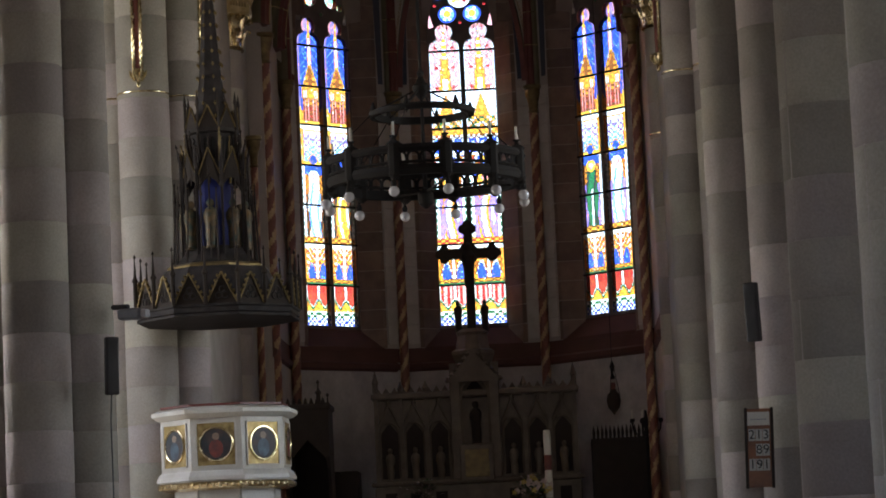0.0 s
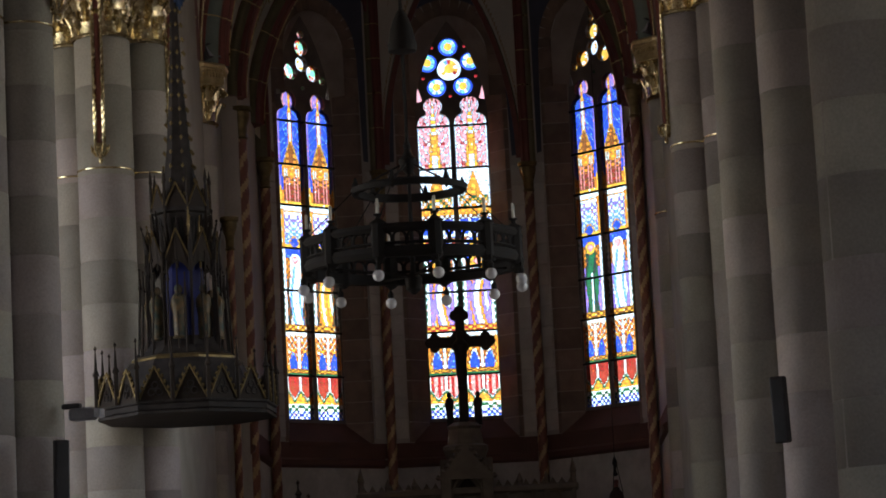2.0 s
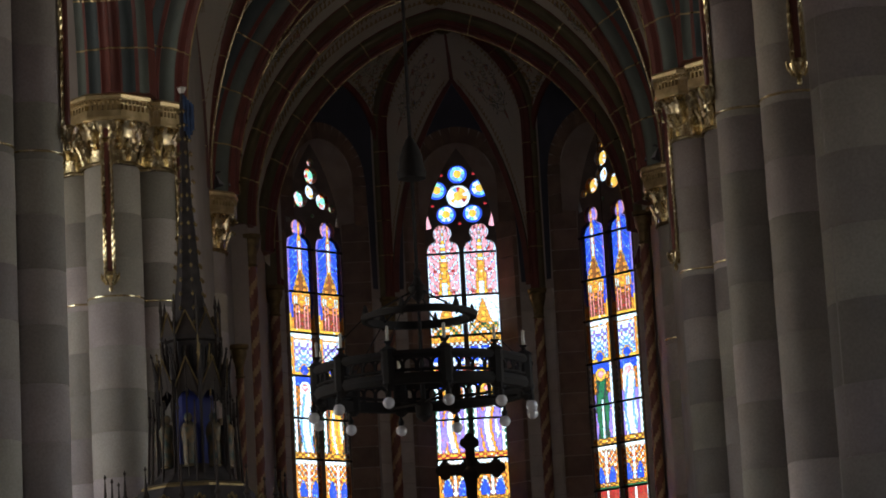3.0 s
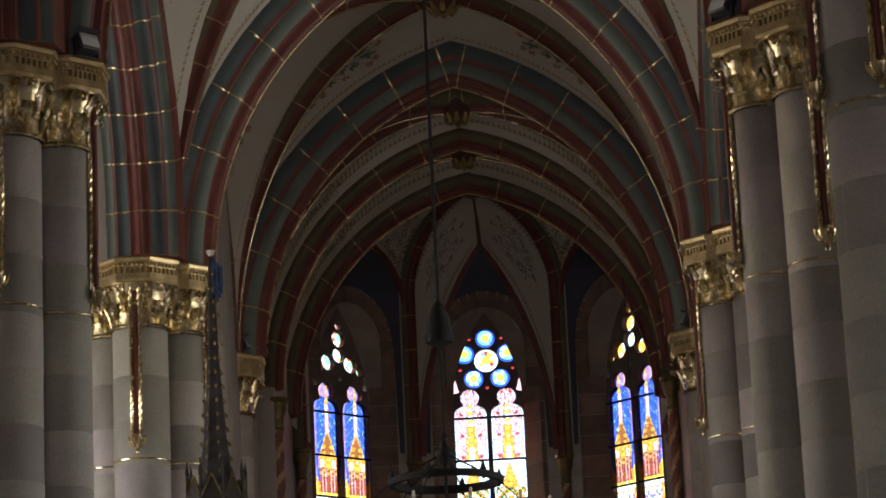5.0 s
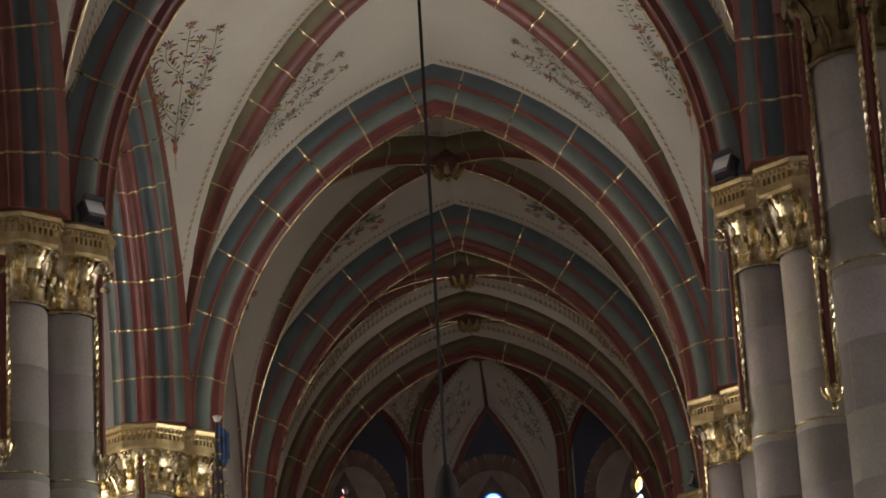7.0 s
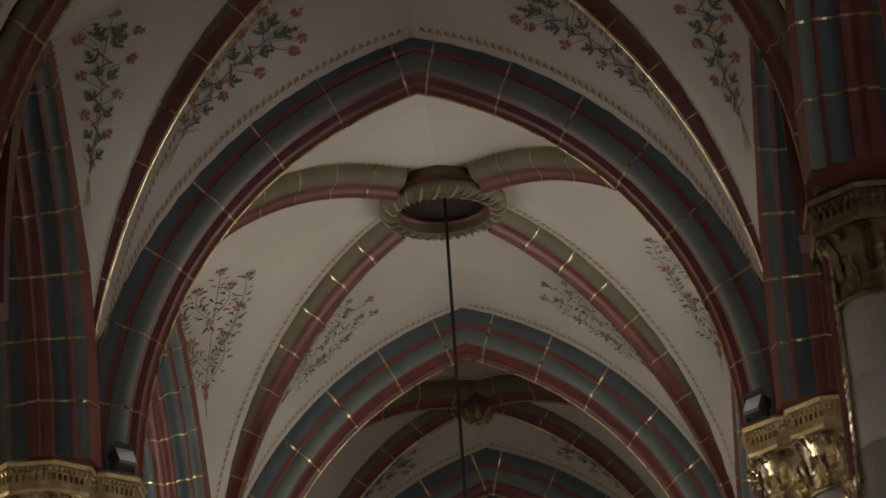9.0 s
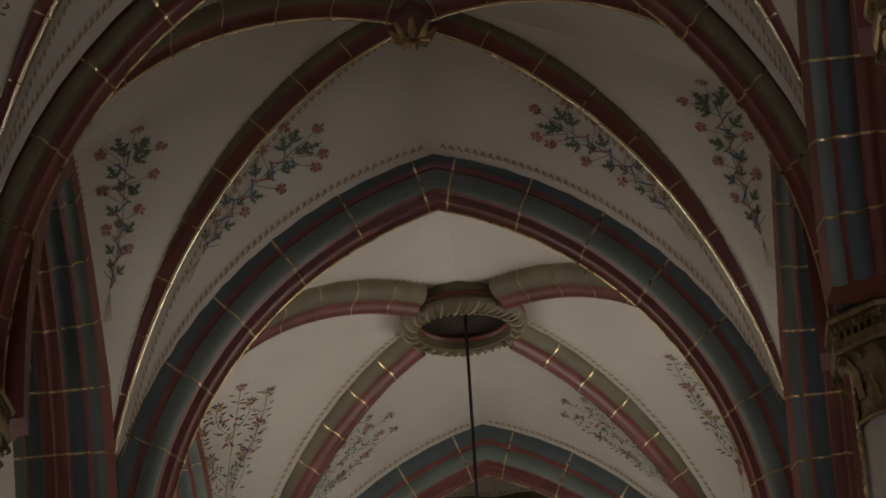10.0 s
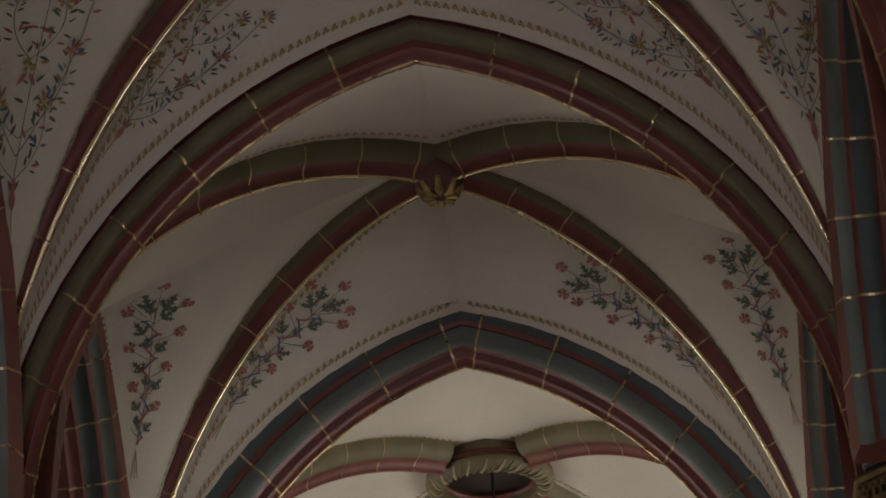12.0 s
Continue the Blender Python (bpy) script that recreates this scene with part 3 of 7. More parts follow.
def tint(kind, side, fx, z):
    """Which glass stands where: fx from -1 to 1 across a light, z its height."""
    ax = abs(fx)
    mid = kind == "mid"
    pair = abs(ax - 0.47)
    if z < 6.54:                                    # foot: panels over a scalloped band
        if z < 5.95:
            return "blue" if weave(fx, z, 0.17, 0.05) else "clear"
        if z < 6.06:
            return "clear" if z > 6.03 or weave(fx, z, 0.25, 0.05) else "green"
        wave = 6.20 + 0.07 * math.cos(fx * 2 * math.pi)
        if z < wave:
            return "green" if z > wave - 0.035 else ("gold" if weave(fx, z, 0.3, 0.06) else "orange")
        if z < wave + 0.025 or ax < 0.07 or ax > 0.93:
            return "clear"
        if mid:
            return "pink" if weave(fx, 0, 0.18, 1) else "red"
        return "wine" if weave(fx, 0, 0.18, 1) or z < 6.40 else "red"
    if z < 7.30:                                    # a pair of canopied niches
        if z < 6.66:
            return "green" if z < 6.58 else ("gold" if weave(fx, z, 0.22, 0.04) else "brown")
        arch = 7.00 - pair * pair * 2.2
        if z < arch - 0.05:
            return "blue" if pair < 0.27 else "orange"
        if z < arch:
            return "gold" if not mid else "clear"
        if z < 7.20:
            if ax < 0.08 or ax > 0.9:
                return "clear" if ax < 0.08 else "orange"
            return "orange" if weave(fx, z, 0.2, 0.06) else ("brown" if mid else ("clear", "wine")[weave(fx, z, 0.1, 0.03)])
        return "clear" if z > 7.23 else ("gold" if weave(fx, z, 0.1, 1) else "clear")
    if z < 8.73:                                    # a standing draped shape
        pale = (kind == "left") == (side < 0)
        if z < 7.42:
            return "gold" if weave(fx, z, 0.26, 0.05) else ("red" if mid else "brown")
        half = 0.50 + 0.06 * math.sin(z * 9 + side) - 0.5 * max(0.0, z - 8.30)
        halo = math.hypot(ax * 0.28, z - 8.53)
        if halo < 0.065:
            return "pink"
        if halo < 0.115:
            return "gold" if mid or not pale else "clear"
        if ax > 0.9:
            return "green" if math.floor(z / 0.06) % 2 else "clear"
        if ax < half and z < 8.50:
            fold = math.floor((fx + 0.16 * math.sin(z * 5)) / 0.17) % 4
            if mid:
                return ("clear", "orange", "violet", "clear")[fold] if z < 8.2 else ("gold", "clear", "clear", "violet")[fold]
            if pale:
                return "clear" if fold != 2 else "sky"
            if kind == "right":
                return ("green", "dark", "green", "green")[fold] if ax > 0.1 or z > 8.1 else "clear"
            return ("gold", "orange", "gold", "clear")[fold]
        if ax > 0.74:
            return "clear"
        return "blue" if z > 8.56 else ("orange" if weave(fx, z, 0.2, 0.05) else "brown") if z > 8.2 else ("violet" if kind != "left" else ("brown", "dark")[weave(fx, z, 0.2, 0.12)])
    if z < 9.48:                                    # canopy above the shape
        if mid:
            if z > 9.36:
                return "gold" if weave(fx, z, 0.2, 0.05) else "orange"
            if z > 9.28:
                return "brown" if weave(fx, z, 0.16, 0.04) else "clear"
            trio = abs((ax + 0.33) % 0.66 - 0.33)
            if z > 9.02:
                return "clear" if abs(z - (9.22 - trio * trio * 1.6)) < 0.025 or trio > 0.28 else "blue"
            if z > 8.96:
                return "clear"
            return ("gold", "blue", "clear", "wine")[(math.floor(ax / 0.2) + math.floor(z / 0.06)) % 4]
        if ax > 0.72 and z < 9.40:
            return "orange" if ax < 0.88 else ("gold" if math.floor(z / 0.07) % 3 else "clear")
        if z > 9.30:
            return "gold" if 9.36 < z < 9.385 else "clear"
        hub = math.hypot(ax * 0.28, z - 8.83)
        if hub < 0.085:
            return "blue"
        if hub < 0.115 or z < 8.80:
            return "gold"
        if z < 9.20 - ax * 0.42:
            return "sky" if weave(fx, z, 0.18, 0.045) else "clear"
        return "violet" if weave(fx, z, 0.22, 0.06) else "clear"
    if mid:                                         # the tall spire on a rosy ground
        if ax > 0.88:
            return "clear"
        if z < 10.19:
            if z < 9.70:
                return ("gold", "green", "orange", "clear")[(math.floor(ax / 0.17) + math.floor(z / 0.05)) % 4]
            if ax < 0.55 * (10.15 - z) / 0.45:
                return "orange" if ax > 0.40 * (10.15 - z) / 0.45 or weave(fx, z, 0.16, 0.06) else "gold"
            return "clear"
        if z < 10.42 and ax < 0.28:
            return "clear" if ax < 0.16 else "gold"
        if ax < 0.40 - 0.30 * (z - 10.2) / 1.1:
            return "gold" if weave(fx, z, 0.15, 0.07) else ("orange" if z < 10.8 else "clear")
        if math.hypot((ax - 0.55) * 0.28, (z + 0.19) % 0.38 - 0.19) < 0.028:
            return "red"
        return "pink" if weave(fx, z, 0.14, 0.045) else ("clear" if weave(fx, z, 0.28, 0.09) else "pink")
    if z < 9.98:                                    # tiled storey of the spire
        if ax > 0.86:
            return "gold" if z < 9.80 else "violet"
        if z < 9.54:
            return "gold"
        if ax > 0.68:
            return "orange" if z < 9.74 else "blue"
        return "pink" if abs((ax + 0.11) % 0.22 - 0.11) < 0.030 else ("wine" if weave(fx, z, 0.22, 0.07) else "brown") if z < 9.84 else ("orange" if weave(fx, z, 0.22, 0.05) else "brown")
    if z < 10.22:
        if ax > 0.74:
            return "violet" if ax > 0.9 else "blue"
        return "clear" if abs(pair - 0.1) < 0.05 and z < 10.12 else ("orange" if weave(fx, z, 0.2, 0.05) else "gold")
    eave = 0.56 - 0.42 * min(max((z - 10.28) / 0.30, 0.0), 1.0)
    if z < 10.60 and ax < eave:
        return "gold" if ax > eave - 0.10 else ("orange" if weave(fx, z, 0.2, 0.06) and ax > 0.2 else "brown")
    if ax < 0.20 - 0.06 * (z - 10.6):
        return "clear" if ax < 0.08 and z < 11.1 else ("gold" if weave(fx, z, 1, 0.07) else "orange")
    if z > 11.22:
        return "pink" if ax > 0.72 else "violet"
    if ax > 0.86:
        return "violet"
    return "sky" if weave(fx, z, 0.16, 0.05) and weave(fx, z, 0.32, 0.1) and weave(fx, z, 0.08, 0.025) else "blue"


NEAR = {"blue": ["sky", "violet"], "sky": ["blue", "clear"], "red": ["wine", "orange"], "wine": ["brown", "red"], "gold": ["orange", "clear"], "brown": ["orange", "wine"], "green": ["dark"],
        "violet": ["wine", "pink"], "pink": ["clear", "red"], "clear": ["sky", "pink"], "dark": ["green"], "orange": ["gold"]}


def stray(name):
    """Now and then a neighbouring colour."""
    return rnd.choice(NEAR[name]) if rnd.random() < 0.06 else name


def mosaic(kind, side, z0, z1, cx, step=0.024):
    """One leaded panel of small pieces: the glass, and leads wherever the colour changes."""
    rows = max(1, round((z1 - z0) / step))
    cols = 24
    g, lead = Shape(), Shape()
    P, C = [], []
    for r in range(rows + 1):
        z = z0 + (z1 - z0) * r / rows
        w = lancet_half(min(max(z, SILL + 0.07), HEAD - 0.002))
        P.append([(cx + w * (2 * (c + rnd.uniform(-0.15, 0.15) * (0 < c < cols)) / cols - 1), z + rnd.uniform(-0.15, 0.15) * step * (0 < r < rows)) for c in range(cols + 1)])
    for r in range(rows):
        C.append([tint(kind, side, 2 * (c + 0.5) / cols - 1, z0 + (z1 - z0) * (r + 0.5) / rows) for c in range(cols)])
    for r in range(rows):
        for c in range(cols):
            q = [P[r][c], P[r][c + 1], P[r + 1][c + 1], P[r + 1][c]]
            g.add([(a, 0.0, b) for a, b in q], [(0, 1, 2, 3)], GI[stray(C[r][c])])
            for a, b, other in ((q[0], q[1], C[r - 1][c] if r else None), (q[0], q[3], C[r][c - 1] if c else None)):
                if other == C[r][c] and rnd.random() < 0.93:
                    continue
                d = Vector((b[0] - a[0], b[1] - a[1]))
                if d.length < 1e-4:
                    continue
                m = Vector((-d.y, d.x)).normalized() * 0.0038
                lead.add([(a[0] - m.x, -0.004, a[1] - m.y), (b[0] - m.x, -0.004, b[1] - m.y), (b[0] + m.x, -0.004, b[1] + m.y), (a[0] + m.x, -0.004, a[1] + m.y)], [(0, 1, 2, 3)])
    return g, lead


def disc_glass(cx, cz, r, names, core, rim=None, n=14):
    """A round light: a ring of pieces and a core."""
    g = Shape()
    for j, (r0, r1) in enumerate(((0.0, r * 0.4), (r * 0.4, r * 0.75), (r * 0.75, r))):
        for i in range(n):
            a, b = 2 * math.pi * i / n, 2 * math.pi * (i + 1) / n
            q = [(cx + rr * math.cos(t), 0.0, cz + rr * math.sin(t)) for rr, t in ((r0, a), (r1, a), (r1, b), (r0, b))]
            nm = core if j == 0 else (rim if rim and j == 2 else rnd.choice(names))
            if j == 0:
                g.add([(cx, 0, cz), q[1], q[2]], [(0, 1, 2)], GI[nm])
            else:
                g.add(q, [(0, 1, 2, 3)], GI[nm])
    return g


def circle(cx, cz, r, n=20):
    return [(cx + r * math.cos(2 * math.pi * i / n), cz + r * math.sin(2 * math.pi * i / n)) for i in range(n)]


def plate(outer, holes, y0, y1):
    """A stone plate with openings, in the plane of x and z."""
    bm = bmesh.new()
    for loop in [outer] + holes:
        vs = [bm.verts.new((x, y0, z)) for x, z in loop]
        for i in range(len(vs)):
            bm.edges.new((vs[i], vs[(i + 1) % len(vs)]))
    bmesh.ops.triangle_fill(bm, use_beauty=True, use_dissolve=False, edges=bm.edges[:])
    ret = bmesh.ops.extrude_face_region(bm, geom=bm.faces[:])
    bmesh.ops.translate(bm, vec=(0, y1 - y0, 0), verts=[e for e in ret["geom"] if isinstance(e, bmesh.types.BMVert)])
    bmesh.ops.recalc_face_normals(bm, faces=bm.faces)
    me = bpy.data.meshes.new("tracery")
    bm.to_mesh(me)
    bm.free()
    me.materials.append(M_TRACERY)
    return me


def apse_window(kind, k):
    mid, t, n, L = wall_frame(k)
    ang = math.atan2(t.y, t.x)
    if (Matrix.Rotation(ang, 3, "Z") @ Vector((0, 1, 0))).dot(n) < 0:
        ang += math.pi
    at = Matrix.Translation(mid) @ Matrix.Rotation(ang, 4, "Z")
    th = thing("window_1" if k == 1 else "window_2" if k == 2 else "window_3", "tall two-light stained glass window with stone tracery", "window", "apse windows", "structure", at)
    yg = 0.32
    outer = window_outline(WIN_W + 0.06, WIN_SPR, WIN_TOP)
    full = HALF + [(-x, z) for x, z in HALF[-2::-1]]
    holes = [[(x + cx, z) for x, z in full] for cx in (-LANCET_X, LANCET_X)]
    rz = 11.98 if kind == "mid" else 11.99
    lights = []
    if kind == "mid":
        lights.append((0, rz, 0.213, ["clear", "gold", "red", "sky"], "gold", "clear"))
        for i in range(5):
            a = math.pi / 2 + 2 * math.pi * i / 5
            lights.append((0.398 * math.cos(a), rz + 0.398 * math.sin(a), 0.174, ["sky", "sky", "clear", "leaf"], "gold", "blue"))
            b = a + math.pi / 5
            lights.append((0.49 * math.cos(b), rz + 0.49 * math.sin(b), 0.034, ["red"], "red", None))
    else:
        lights.append((0, 11.56, 0.04, ["leaf", "clear"], "leaf", None))
        lights.append((0, rz, 0.138, ["clear", "clear", "gold"], "clear", "clear"))
        mix, core = (["leaf", "red", "clear", "pink", "orange", "clear"], "leaf") if kind == "left" else (["gold", "gold", "orange", "clear"], "gold")
        for i in range(3):
            a = math.pi / 2 + 2 * math.pi * i / 3
            ca, sa = math.cos(a), math.sin(a)
            lights.append((0.292 * ca, rz + 0.292 * sa, 0.148, mix, core, None))
            lights.append((0.520 * ca, rz + 0.520 * sa, 0.072, mix, "clear", None))
    for cx, cz, r, *_ in lights:
        holes.append(circle(cx, cz, r))
    tri = [(0.50, 11.42), (0.60, 11.40), (0.585, 11.72)]
    for sx in (-1, 1):
        holes.append([(sx * x, z) for x, z in (tri if sx > 0 else tri[::-1])])
    part("tracery", plate(outer, holes, yg - 0.004, yg + 0.12), None, th)
    for cx, cz, r, names, core, rim in lights:
        part("round_light", disc_glass(cx, cz, r + 0.005, names, core, rim), GMATS, th, at=pose(0, yg + 0.01, 0))
    for sx in (-1, 1):
        g = Shape().add([(sx * x, 0, z) for x, z in tri], [(0, 1, 2)], GI["clear" if kind != "mid" else "pink"])
        part("corner_light", g, GMATS, th, at=pose(0, yg + 0.01, 0))
    levels = BARS + [HEAD]
    for side in (-1, 1):
        for z0, z1 in zip(levels, levels[1:]):
            g, lead = mosaic(kind, side, z0, z1, side * LANCET_X)
            pane = part("pane", g, GMATS, th, at=pose(0, yg + 0.01, 0))
            part("leads", lead, M_LEAD, pane)
        for z in BARS[1:]:
            w = lancet_half(z) + 0.02
            s = Shape().box(side * LANCET_X - w, side * LANCET_X + w, yg - 0.03, yg + 0.004, z - 0.017, z + 0.017)
            part("saddle_bar", s, M_IRON, th)
    # splayed reveal with painted blocks, and the sloping sill
    oi, oo = window_outline(WIN_W + 0.02, WIN_SPR, WIN_TOP), window_outline(WIN_W + 0.62, WIN_SPR, WIN_TOP + 0.42)
    oo[0], oo[-1] = (oo[0][0], SILL - 0.35), (oo[-1][0], SILL - 0.35)
    s = Shape()
    m = len(oi)
    s.add([(x, yg, z) for x, z in oi] + [(x, 0.0, z) for x, z in oo], [(i, i + 1, m + i + 1, m + i) for i in range(m - 1)])
    part("reveal", s, M_REVEAL, th)
    s = Shape()
    w = WIN_W / 2
    s.add([(-w, yg, SILL), (w, yg, SILL), (w + 0.31, 0, SILL - 0.35), (-w - 0.31, 0, SILL - 0.35)], [(0, 1, 2, 3)])
    s.box(-w - 0.27, w + 0.27, -0.03, 0.0, SILL - 0.42, SILL - 0.35)
    s.box(-w - 0.26, w + 0.26, 0.30, THICK - 0.01, SILL - 0.45, SILL - 0.002)
    part("sill", s, M_BROWN, th)
    z, i = SILL - 0.36, 0
    while z < WIN_SPR + 0.2:
        hgt = 0.36
        for sx in (-1, 1):
            d = 0.10
            b = Shape()
            b.add([(sx * x, y, zz) for zz in (z + 0.009, z + hgt - 0.009) for x, y in ((w + 0.012 - 0.01, yg - 0.03), (w + 0.295, 0.015), (w + 0.36, -0.014), (w + 0.285, -0.014))],
                  [(0, 1, 5, 4), (0, 4, 7, 3), (3, 7, 6, 2), (2, 6, 5, 1), (4, 5, 6, 7), (0, 3, 2, 1)])
            part("quoin_block", b, M_BRICK, th)
        z += hgt
        i += 1
    # arch of blocks over the window
    line = [(0.86 * math.cos(math.pi * j / 17), 12.12 + 0.92 * math.sin(math.pi * j / 17)) for j in range(18)]
    line = [(0.86, 11.40), (0.86, 11.76)] + line + [(-0.86, 11.76), (-0.86, 11.40)]
    for j in range(0, len(line) - 1):
        (x0, z0), (x1, z1) = line[j], line[j + 1]
        nn = normals([line[j], line[j + 1]])[0]
        e = 0.13
        q = [(x0 - nn[0] * 0.17, z0 - nn[1] * 0.17), (x1 - nn[0] * 0.17, z1 - nn[1] * 0.17), (x1 + nn[0] * e, z1 + nn[1] * e), (x0 + nn[0] * e, z0 + nn[1] * e)]
        b = Shape().prism([(a + (sum(p[0] for p in q) / 4 - a) * 0.03, c + (sum(p[1] for p in q) / 4 - c) * 0.03) for a, c in q], lambda a, b_, c: (a, -0.018 + c, b_), 0.03)
        part("arch_block", b, M_BRICK, th)
    return th


apse_window("left", 1)
apse_window("mid", 2)
apse_window("right", 3)

# ---- apse ribs and cells ----
th = thing("apse_vault", "ribbed apse vault, cream cells with painted flowers", "vault", "vault bays", "structure")
BOSS = (AX * 0.7, 46.62)
BZ, STILT = 14.45, 13.15
ribs = {}


def wall_arch(k, L, n=16):
    """Half the arch over an apse wall: a lancet over the middle window, stilted and wider over the slanting walls."""
    if k == 2:
        return [(x, z + 10.25) for x, z in pointed(L / 2 - 0.18, 3.8, n)]
    q = n // 4
    legs = [(L / 2 - 0.05, 10.25 + 2.5 * i / q) for i in range(q)]
    return legs + [(x, z + 12.75) for x, z in pointed(L / 2 - 0.05, 1.35, n - q)]


def stilted_points(p, q, n=16):
    """A rib that rises upright and then bends over to the boss."""
    k = n // 2
    legs = [Vector((*p, 10.1 + (STILT - 10.1) * i / k)) for i in range(k)]
    return legs + rib_points(p, q, STILT, BZ, n - k)


def stilted_rib(th, p, q):
    d = Vector((q[0] - p[0], q[1] - p[1], 0))
    L = d.length
    d.normalize()
    side = Vector((-d.y, d.x, 0))
    line = [(L - Vector((v.x - p[0], v.y - p[1], 0)).length, v.z) for v in stilted_points(p, q, 20)]
    line = [pt for pt in line if pt[0] > 0.12]
    place = lambda a, z, w: tuple(Vector((q[0], q[1], 0)) - d * a + side * w + Vector((0, 0, z)))
    s = Shape()
    sweep(s, line, APSE_PROF, place, APSE_MAT)
    part("rib", s, PAINTS, th, smooth=True)
    for i, f in along(line, 0.62, 0.8):
        s = Shape()
        ring_on(s, line, i, f, APSE_PROF, place, 0, 0.008)
        part("gilt_band", s, M_BAND, th)


for k in range(1, 5):
    cx, cy = apse_corner(k)
    p = (cx + (BOSS[0] - cx) * 0.09, cy + (BOSS[1] - cy) * 0.09)
    ribs[k] = p
    stilted_rib(th, p, BOSS)
for k in range(1, 4):
    mid, t, n, L = wall_frame(k)
    half = wall_arch(k, L)
    for e, kk in ((-1, k), (1, k + 1)):
        R = [v + Vector((*(Vector((v.x - BOSS[0], v.y - BOSS[1])).normalized() * 0.16), 0.10)) for v in stilted_points(ribs[kk], BOSS)]
        sgn = 1 if (Vector((*ribs[kk], 0)) - mid).dot(t) > 0 else -1
        W = [mid + t * (sgn * x) - n * 0.03 + Vector((0, 0, z)) for x, z in half]
        s = Shape()
        web(s, W, R, 0, 6, 0.04)
        part("web", s, M_CREAM, th, smooth=True)
        CELLS.append((W, R, "apse", k))
for sx, kk in ((-1, 1), (1, 4)):
    R = lifted(stilted_points(ribs[kk], BOSS), 0.14)
    T = [Vector((sx * x, 46.5, z + SPRING)) for x, z in pointed(SPAN[46.2] + 0.27, CROWN[46.2] + 0.27 - SPRING, 16)]
    s = Shape()
    web(s, T, R, 0, 6, 0.02)
    part("web", s, M_CREAM, th, smooth=True)
for k in range(1, 4):
    mid, t, n, L = wall_frame(k)
    half = wall_arch(k, L)
    line = half + [(-x, z) for x, z in half[-2::-1]]
    inner = [(0.975 * math.cos(math.pi * j / 24), 12.12 + 1.04 * math.sin(math.pi * j / 24)) for j in range(25)]
    sh = Shape()
    place = lambda a, z, w: tuple(mid + t * a - n * (0.02 + w) + Vector((0, 0, z)))
    m = 12
    def at_x(ln, x):
        best = 10.3
        for (x0, z0), (x1, z1) in zip(ln, ln[1:]):
            if min(x0, x1) <= x <= max(x0, x1) and x0 != x1:
                best = max(best, z0 + (z1 - z0) * (x - x0) / (x1 - x0))
        return best
    xs = [-(L / 2 - 0.2) + (L - 0.4) * i / 40 for i in range(41)]
    pts = [place(x, at_x(inner, x) if abs(x) < 0.975 else 10.3, 0) for x in xs] + [place(x, max(at_x(line, x), 10.3), 0) for x in xs]
    sh.add(pts, [(i, i + 1, 42 + i, 41 + i) for i in range(40)])
    part("lunette", sh, M_SLATE, th, "slate blue painted wall over the window")
    sh = Shape()
    sweep(sh, line, [(-0.06, 0.0), (-0.06, 0.05), (0.03, 0.07), (0.06, 0.0)], place, [0, 0, 3, 3])
    part("wall_rib", sh, PAINTS, th, smooth=True)
for k in (1, 2, 3):
    mid, t, n, L = wall_frame(k)
    a, b = mid - n * 0.1 + Vector((0, 0, 14.02)), Vector((*BOSS, BZ + 0.12))
    sr = Shape().tube([a, a.lerp(b, 0.5) + Vector((0, 0, 0.05)), b], 0.035, 6)
    part("ridge_rib", sr, M_RED, th, smooth=True)
sb = Shape().lathe([(0.08, BZ - 0.12), (0.16, BZ - 0.08), (0.2, BZ), (0.2, BZ + 0.25)], 16, *BOSS)
part("boss", sb, M_OLDGOLD, th, smooth=True)

# ---- piers ----
DRUMS = {}
COURSES = []
z = 0.55
cr = random.Random(3)
while z < CAPLOW - 0.25:
    h = cr.choice([0.52, 0.58, 0.64, 0.55])
    if z + h > CAPLOW - 0.25:
        h = CAPLOW - z
    COURSES.append((z, h))
    z += h


def drum(r, h, n=20):
    key = (round(r, 3), round(h, 3))
    if key not in DRUMS:
        e = 0.006
        DRUMS[key] = Shape().lathe([(r - e, 0), (r, e * 1.5), (r, h - e * 1.5), (r - e, h)], n, cap=False).data("drum", M_STONE, True, 60)
    return DRUMS[key]


def make_leaf(r, z0, z1, out):
    """A curled, fluted acanthus leaf against a bell of radius r, pointing to +x."""
    s = Shape()
    h = z1 - z0
    prof = [(r + 0.004, z0, 0.040), (r + 0.012, z0 + h * 0.14, 0.060), (r + 0.016, z0 + h * 0.21, 0.044), (r + 0.024, z0 + h * 0.36, 0.072), (r + 0.030, z0 + h * 0.45, 0.050), (r + 0.046, z0 + h * 0.62, 0.072),
            (r + 0.062, z0 + h * 0.74, 0.046), (r + out, z1, 0.062), (r + out + 0.032, z1 - 0.015, 0.052), (r + out + 0.040, z1 - 0.05, 0.034), (r + out + 0.014, z1 - 0.072, 0.012)]
    pts, m = [], 9
    for x, zz, w in prof:
        for j in range(m):
            e = (j - 4) / 4
            pts.append((x - 0.020 * e * e + (0.015 if j % 2 == 0 else -0.011) * (1 - 0.4 * abs(e)), w * e, zz))
    k = len(prof)
    s.add(pts, [(i * m + j, i * m + j + 1, (i + 1) * m + j + 1, (i + 1) * m + j) for i in range(k - 1) for j in range(m - 1)])
    return s


